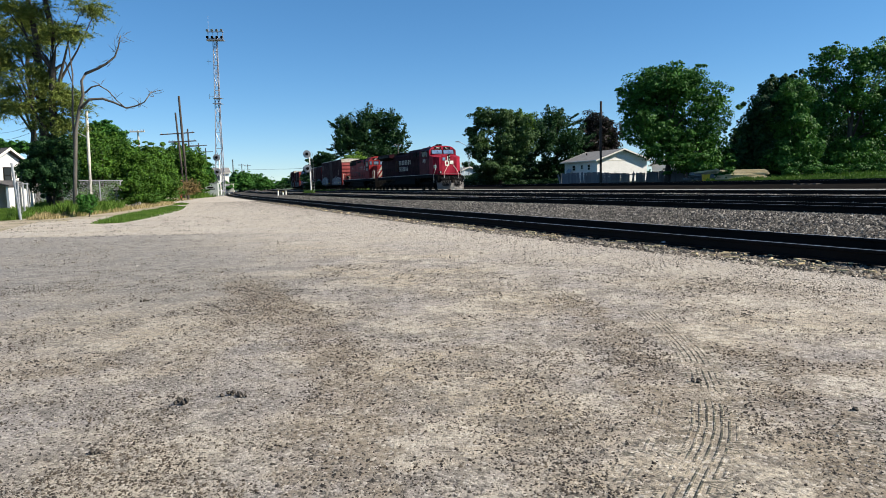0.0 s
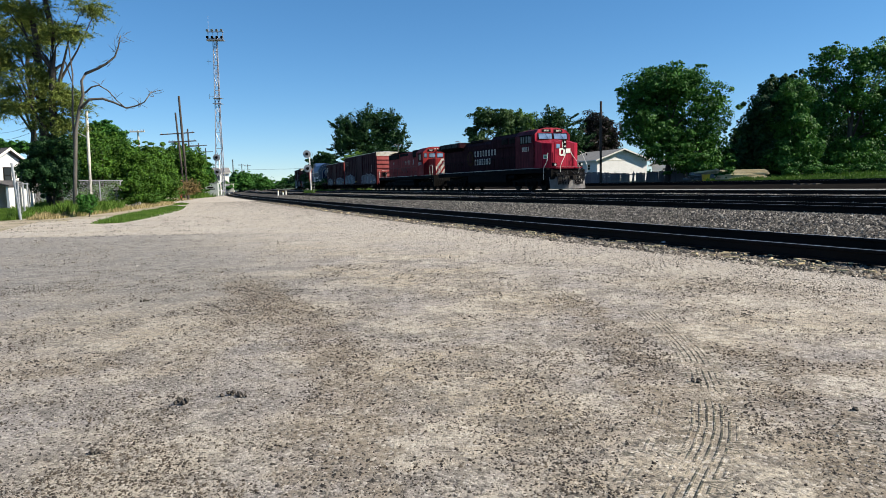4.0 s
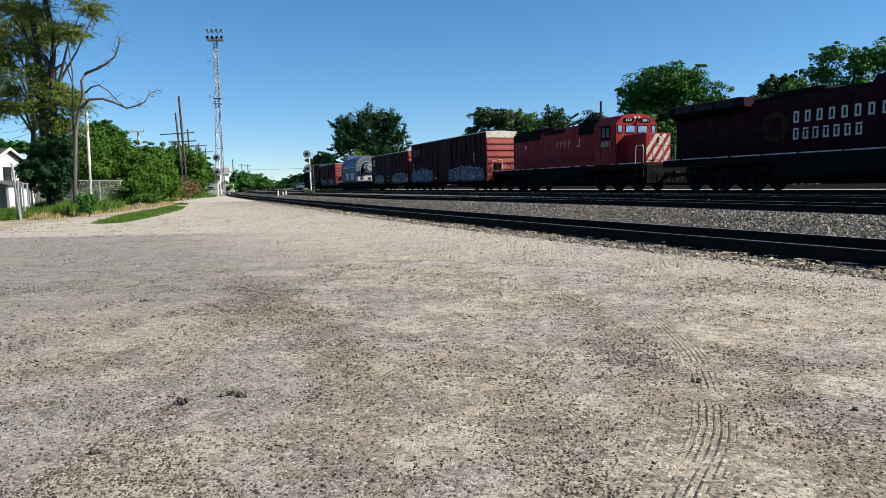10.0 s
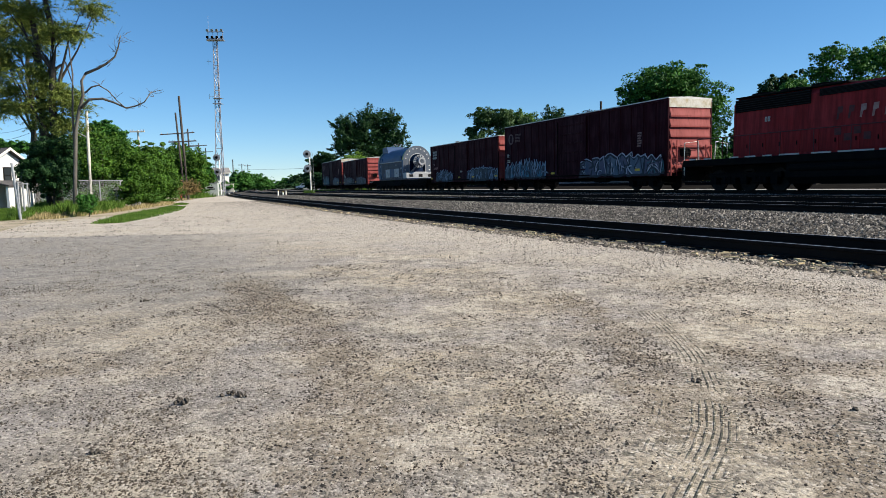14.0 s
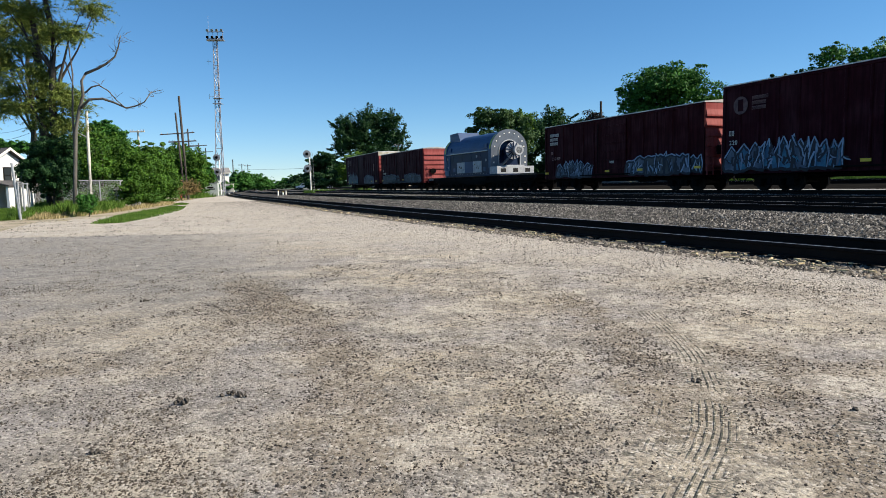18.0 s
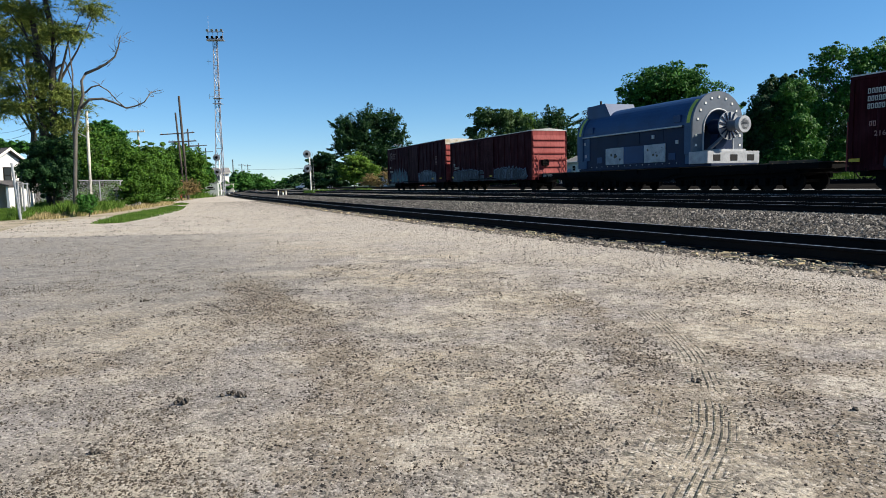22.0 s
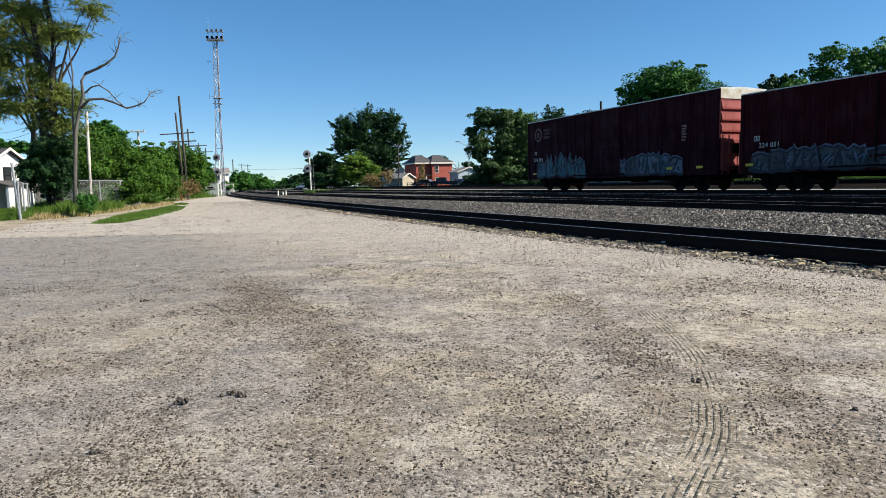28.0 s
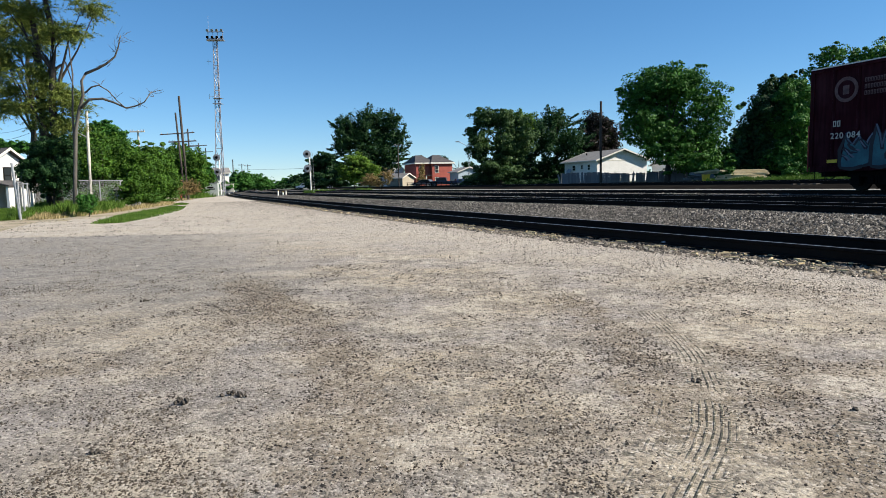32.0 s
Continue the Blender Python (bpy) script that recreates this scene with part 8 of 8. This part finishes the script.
for a, n in (((2.75, 8.6), 9), ((2.55, 8.1), 5), ((4.1, 5.9), 7), ((3.4, 5.35), 7), ((2.3, 5.7), 4), ((2.0, 7.4), 4), ((1.5, 6.3), 4)):
    for k in range(n):
        p = Vector((a[0] + rng.uniform(-0.2, 0.2), 0, a[1] + rng.uniform(-0.15, 0.15)))
        q = p + Vector((rng.uniform(-0.5, 0.6), rng.uniform(-0.3, 0.3), rng.uniform(-0.25, 0.6)))
        bent(tw, [p, p.lerp(q, 0.5) + Vector((0, 0, rng.uniform(-0.08, 0.08))), q], 0.014, 0.005, 4)
tw = part("brushwood", tw, M_PALEBARK, d)
tw["kind"] = "stuff"


# ---- loose stones and grass ----
CHIP = np.array([(1, 0, -0.35), (0, 1, -0.35), (-1, 0, -0.35), (0, -1, -0.35), (0, 0, 0.9)], float)
CHIP_F = np.array([(0, 1, 4), (1, 2, 4), (2, 3, 4), (3, 0, 4)])


def stones(name, label, xyz, size, material, seed, flat=0.75):
    """Half-buried chips of stone; their undersides lie in the ground."""
    rng = np.random.default_rng(seed)
    n = len(xyz)
    v = CHIP[None] * rng.uniform(0.6, 1.25, (n, 5, 1)) + rng.normal(0, 0.2, (n, 5, 3))
    v[:, 4, :2] += rng.normal(0, 0.35, (n, 2))
    a = rng.uniform(0, 2 * np.pi, n)
    c, s = np.cos(a)[:, None], np.sin(a)[:, None]
    x, y = v[..., 0] * c - v[..., 1] * s, v[..., 0] * s + v[..., 1] * c
    v = np.stack([x, y, v[..., 2] * flat], -1) * size[:, None, None] + xyz[:, None, :]
    f = (CHIP_F[None] + (np.arange(n) * 5)[:, None, None]).reshape(-1, 3)
    me = bpy.data.meshes.new(name)
    me.vertices.add(n * 5)
    me.vertices.foreach_set("co", v.reshape(-1).astype(np.float32))
    me.loops.add(len(f) * 3)
    me.loops.foreach_set("vertex_index", f.reshape(-1).astype(np.int32))
    me.polygons.add(len(f))
    me.polygons.foreach_set("loop_start", np.arange(0, len(f) * 3, 3, dtype=np.int32))
    me.materials.append(material)
    me.update()
    me.validate()
    tagged(new(name, me), label, "stones", kind="stuff")


def places(q, s):
    q = np.asarray(q)
    L = np.maximum(0.0, BEND_AT - s)
    qq = q + BEND / 2 * L * L
    return qq * CT + s * ST, qq * ST - s * CT


rng = np.random.default_rng(77)
# pebbles over the lot, thinning out with distance
n = 150000
y = 1.5 * (28 / 1.5) ** rng.random(n)
x = (rng.random(n) - 0.5) * 1.62 * y
clump = np.array([noise.noise((a * 0.8, b * 0.8, 0.0)) for a, b in zip(x, y)])
clump += 0.6 * np.array([noise.noise((a * 2.7, b * 2.7, 4.0)) for a, b in zip(x, y)])
keep = rng.random(n) < 0.36 + 1.3 * clump
for half, strength, pts in TREADS:
    keep &= line_field(np.stack([x, y], -1), rounded_line(pts))[0] > half * strength
q_all = x * CT + y * ST
keep &= (q_all < 7.1) & (q_all > -9)
x, y = x[keep], y[keep]
size = np.minimum(0.010, np.exp(rng.normal(-5.68, 0.52, len(x)))) * (0.72 + y * 0.13)
xyz = np.stack([x, y, size * 0.25], -1)
near = (y + rng.normal(0, 1.2, len(y)) < 7.5) | (x * CT + y * ST < 2.0)
stones("pebbles", "small dark and tan pebbles strewn over the lot", xyz[near], size[near], M_PEBBLE, 5)
stones("pebbles", "pale grey pebbles strewn over the far lot", xyz[~near], size[~near], M_GRAVEL, 15)
# brown-black grit gathered in the swept bands
xs, ys = [], []
for half, strength, pts in DIRT_BANDS:
    line = np.array(rounded_line(pts))
    seg = np.hypot(*np.diff(line, axis=0).T)
    k = int(1500 * strength * seg.sum() * half / 0.2 / 2)
    i = rng.choice(len(seg), size=k, p=seg / seg.sum())
    t = rng.random(k)[:, None]
    p = line[i] * (1 - t) + line[i + 1] * t + rng.normal(0, half * 1.1, (k, 2))
    xs.append(p[:, 0])
    ys.append(p[:, 1])
x, y = np.concatenate(xs), np.concatenate(ys)
size = np.minimum(0.011, np.exp(rng.normal(-5.42, 0.45, len(x)))) * (0.75 + y * 0.10)
stones("grit", "dark brown grit swept into curving bands on the lot", np.stack([x, y, size * 0.25], -1), size, M_GRIT, 8)

# dark crumbs of dirt in loose drifts over the near lot
n = 120000
y = 1.5 * (9.5 / 1.5) ** rng.random(n)
x = (rng.random(n) - 0.5) * 1.6 * y
drift = np.array([noise.noise((a * 1.1, b * 1.1, 9.0)) + 0.7 * noise.noise((a * 3.7, b * 3.7, 2.0)) for a, b in zip(x, y)])
keep = rng.random(n) < 0.18 + 1.5 * drift
for half, strength, pts in TREADS:
    keep &= line_field(np.stack([x, y], -1), rounded_line(pts))[0] > half * strength
x, y = x[keep], y[keep]
size = np.minimum(0.010, np.exp(rng.normal(-5.6, 0.45, len(x)))) * (0.75 + y * 0.13)
stones("crumbs", "dark crumbs of dirt drifted over the lot", np.stack([x, y, size * 0.25], -1), size, M_GRIT, 12)

# coarser loose gravel towards the tracks
n = 95000
s_ = -4 - 56 * rng.random(n) ** 1.4
q_ = 6.9 - np.minimum(10.0, rng.exponential(2.3, n))
x, y = places(q_ + np.array([flare(v) for v in s_]), s_)
size = np.exp(rng.normal(-4.85, 0.42, n)) * (1 + np.maximum(0, y - 12) * 0.012) * np.clip(y / 9, 0.5, 1)
stones("loose_gravel", "loose pale gravel strewn beside the siding", np.stack([x, y, size * 0.2], -1), size, M_GRAVEL, 6)


def ground_at(q, s):
    return np.array([ground_z(a, b) for a, b in zip(q, s)])


def bed(name, label, n, q0, q1, s0, s1, lo, hi, seed, lift=0.3, follow=True, material=None):
    rng = np.random.default_rng(seed)
    s = s1 - (s1 - s0) * rng.random(n) ** 1.6
    q = q0 + (q1 - q0) * rng.random(n)
    if follow:
        q = q + np.array([flare(v) * (1 - ramp(a, 11, 14)) for a, v in zip(q, s)])
    x, y = places(q, s)
    size = rng.uniform(lo, hi, n) * (1 + np.maximum(0, -s - 20) * 0.008)
    stones(name, label, np.stack([x, y, ground_at(q, s) + size * lift], -1), size, material or M_STONE, seed)


bed("ballast", "coarse grey crushed-stone ballast on the slope", 90000, 9.15, 12.9, -70, 2, 0.016, 0.042, 31)
bed("ballast", "coarse ballast between the siding rails", 9000, 7.55, 8.75, -60, 2, 0.02, 0.045, 32, 0.2, material=M_STONEDIRT)
bed("ballast", "dirty ballast edge along the gravel lot", 16000, 6.35, 7.4, -60, 2, 0.012, 0.04, 33, 0.2, material=M_STONEDIRT)
bed("ballast", "ballast around the main tracks", 16000, 14.5, 26.0, -70, 0, 0.03, 0.07, 34, 0.2, False)
r = thing("rock", "rounded blue-grey rock lying beside the rail", "rock", pose(*spot(7.45 + flare(-9.0), -9.0), 0.02))
bm = fresh()
bmesh.ops.create_icosphere(bm, subdivisions=2, radius=0.11)
for v in bm.verts:
    v.co = Vector((v.co.x * 1.25, v.co.y, v.co.z * 0.7)) * (1 + 0.18 * noise.noise(v.co * 9))
part("stone", bm, plain("blue_stone", (0.26, 0.29, 0.34), (0.20, 0.22, 0.27), 0.8), r, smooth=True)
# splinters of old ties and straw along the rail
grit = np.random.default_rng(91)
litter = fresh()
for k in range(230):
    s = -4 - 44 * grit.random() ** 1.4
    x, y = spot(6.95 + flare(s) + grit.uniform(-0.5, 0.35), s)
    a, L = grit.normal(TURN - math.pi / 2, 0.7), grit.uniform(0.02, 0.11)
    box(litter, -L, L, -0.012, 0.012, 0.0, 0.016, m=pose(x, y, 0.025, 0, 0, math.degrees(a)))
tagged(new("wood_litter", mesh_of("wood_litter", litter, M_LUMBER)), "pale wood splinters and straw beside the siding rail", "litter", kind="stuff")
# dark clods scattered on the lot
for x, y, k in ((-1.42, 3.42, 0.034), (-1.2, 3.55, 0.03), (-1.13, 3.52, 0.024), (-1.55, 2.78, 0.02), (1.42, 3.6, 0.025), (2.0, 3.1, 0.02), (-3.1, 6.7, 0.03), (1.85, 2.6, 0.022)):
    r = thing("clod", "small dark lump of dirt on the gravel", "clod", pose(x, y, k * 0.35), group="clods")
    crumb = random.Random(int(x * 100))
    for j in range(7):
        bm = fresh()
        at = Vector((crumb.gauss(0, k * 0.75), crumb.gauss(0, k * 0.4), crumb.uniform(-0.1, 0.3) * k))
        made = bmesh.ops.create_icosphere(bm, subdivisions=2, radius=k * crumb.uniform(0.18, 0.5))
        for v in made["verts"]:
            v.co = at + v.co * (1 + 0.5 * noise.noise(v.co * 70 + at * 90))
        part("lump", bm, M_BALLAST, r)


def grass(name, label, xy, height, material, seed):
    rng = np.random.default_rng(seed)
    n = len(xy)
    z0 = np.array([ground_z(a * CT + b * ST, a * ST - b * CT) for a, b in xy]) - 0.02
    clump = np.array([noise.noise((p * 1.7, q * 1.2, 0.0)) for p, q in xy])
    h = height * rng.uniform(0.45, 1.25, n) * np.clip(1 + 0.8 * clump, 0.4, 1.4)
    a = rng.uniform(0, 2 * np.pi, n)
    w = 0.005 + 0.007 * rng.random(n) + 0.00028 * xy[:, 1]
    dx, dy = np.cos(a) * w, np.sin(a) * w
    lx, ly = rng.normal(0, 0.28, n) * h, rng.normal(0, 0.28, n) * h
    p = np.stack([xy[:, 0], xy[:, 1], z0], -1)
    e = np.stack([dx, dy, np.zeros(n)], -1)
    v = np.stack([p - e, p + e, p + e * 0.7 + np.stack([lx * 0.4, ly * 0.4, h * 0.6], -1), p + np.stack([lx, ly, h], -1), p - e * 0.7 + np.stack([lx * 0.4, ly * 0.4, h * 0.6], -1)], 1)
    me = loose(name, v.reshape(-1, 3).tolist(), np.arange(n * 5).reshape(-1, 5).tolist(), material)
    tagged(new(name, me), label, "grass", kind="stuff")


def strip(n, a, b, width, seed):
    rng = np.random.default_rng(seed)
    t = rng.random(n)
    c = np.array(a)[None] * (1 - t)[:, None] + np.array(b)[None] * t[:, None]
    d = np.array(b) - np.array(a)
    nrm = np.array((-d[1], d[0])) / np.hypot(*d)
    return c + nrm[None] * (np.clip(rng.normal(0, 0.42, n), -1, 1) * width * (0.35 + 0.65 * np.sin(np.pi * (0.08 + 0.84 * t))))[:, None]


def tufts(n, a, b, width, seed):
    """Like strip, but thinned to bare spots where the ground is worn."""
    xy = strip(n, a, b, width, seed)
    rng = np.random.default_rng(seed + 50)
    worn = np.array([noise.noise((p * 1.1, q * 0.7, 3.0)) for p, q in xy])
    return xy[rng.random(n) < 0.85 + 1.6 * worn]


grass("tall_grass", "tall green grass along the fence", np.concatenate([strip(17000, (-19.2, 27.5), (-21.5, 38.0), 1.5, 1), strip(9000, (-17.6, 30.0), (-20.3, 41.0), 0.9, 2)]), 0.5, M_GRASS, 1)
grass("dry_grass", "dry straw-coloured grass at the gravel edge", np.concatenate([strip(5000, (-17.3, 28.0), (-19.8, 41.0), 1.1, 3), strip(1800, (-19.3, 40.0), (-24.5, 58.0), 1.6, 9)]), 0.22, M_STRAW, 2)
grass("lawn", "green lawn by the farmhouse", strip(9000, (-26.5, 29.0), (-30.5, 50.0), 5.5, 4), 0.14, M_GRASS, 3)
grass("grass_patch", "low green grass island on the gravel lot", np.concatenate([tufts(24000, (-12.0, 23.4), (-17.8, 44.0), 1.05, 5), strip(1200, (-19.5, 49.0), (-21.5, 54.0), 0.6, 6)]), 0.10, M_GRASS, 4)
grass("weeds", "sparse weeds beside the yard tracks", np.concatenate([strip(1200, (26.0, 64.5), (29.0, 64.0), 0.5, 7), tufts(6000, (32.5, 63.0), (45.0, 59.0), 2.0, 8)]), 0.36, M_GRASS, 5)
grass("weeds", "green weeds on the bank beyond the yard tracks", tufts(9000, (27.5, 63.0), (33.6, 48.0), 1.5, 14), 0.32, M_GRASS, 11)
grass("weeds", "weeds growing at the foot of the signal", strip(200, (-18.0, 86.5), (-16.6, 85.0), 0.5, 12), 0.4, M_GRASS, 6)
grass("straw_weeds", "dry weeds below the poles", strip(1500, (-25.5, 56.0), (-30.5, 78.0), 1.8, 10), 0.16, M_STRAW, 7)
grass("verge_grass", "rough grass along the far tracks", strip(5000, (-31.0, 80.0), (-44.0, 130.0), 2.2, 11), 0.6, M_GRASS, 8)
grass("far_verge", "rough grass beyond the far tracks", np.concatenate([strip(900, (-25.0, 125.0), (-12.0, 112.0), 2.0, 13)]), 0.35, M_GRASS, 9)

# distant woods round the horizon
rng = random.Random(8)
blobs = []
for k in range(150):
    a = 2 * math.pi * k / 150
    r = 620 + rng.uniform(-40, 40)
    if 0 < math.sin(a) and abs(math.cos(a) + 0.23) < 0.03:
        continue
    blobs.append((r * math.cos(a), r * math.sin(a), 3.0, 17, 17, rng.uniform(5.5, 9)))
tagged(new("far_woods", leaf_cloud("far_woods", blobs, 40000, 2.9, M_LEAFDARK, 9)), "hazy line of distant dark green woods", "woods", kind="stuff")

# ---- what moves ----
def along(t):
    return 5.4065 * t + 0.00936 * t * t


def car_pose(s, half):
    a, b = Vector(spot(26.64, s + half)), Vector(spot(26.64, s - half))
    c, d = (a + b) / 2, a - b
    return pose(c.x, c.y, Z_MAIN, 0, 0, math.degrees(math.atan2(d.y, d.x)))


def motions():
    for ob, s0, base in TRAIN:
        walk(ob, [(k / 2, car_pose(s0 + along(k / 2), base / 2)) for k in range(65)])
    for w, x, r in WHEELS:
        walk(w, [(k / 10, pose(x, 0, r, 0, math.degrees(along(k / 10) / r) % 360, 0)) for k in range(321)])


motions()
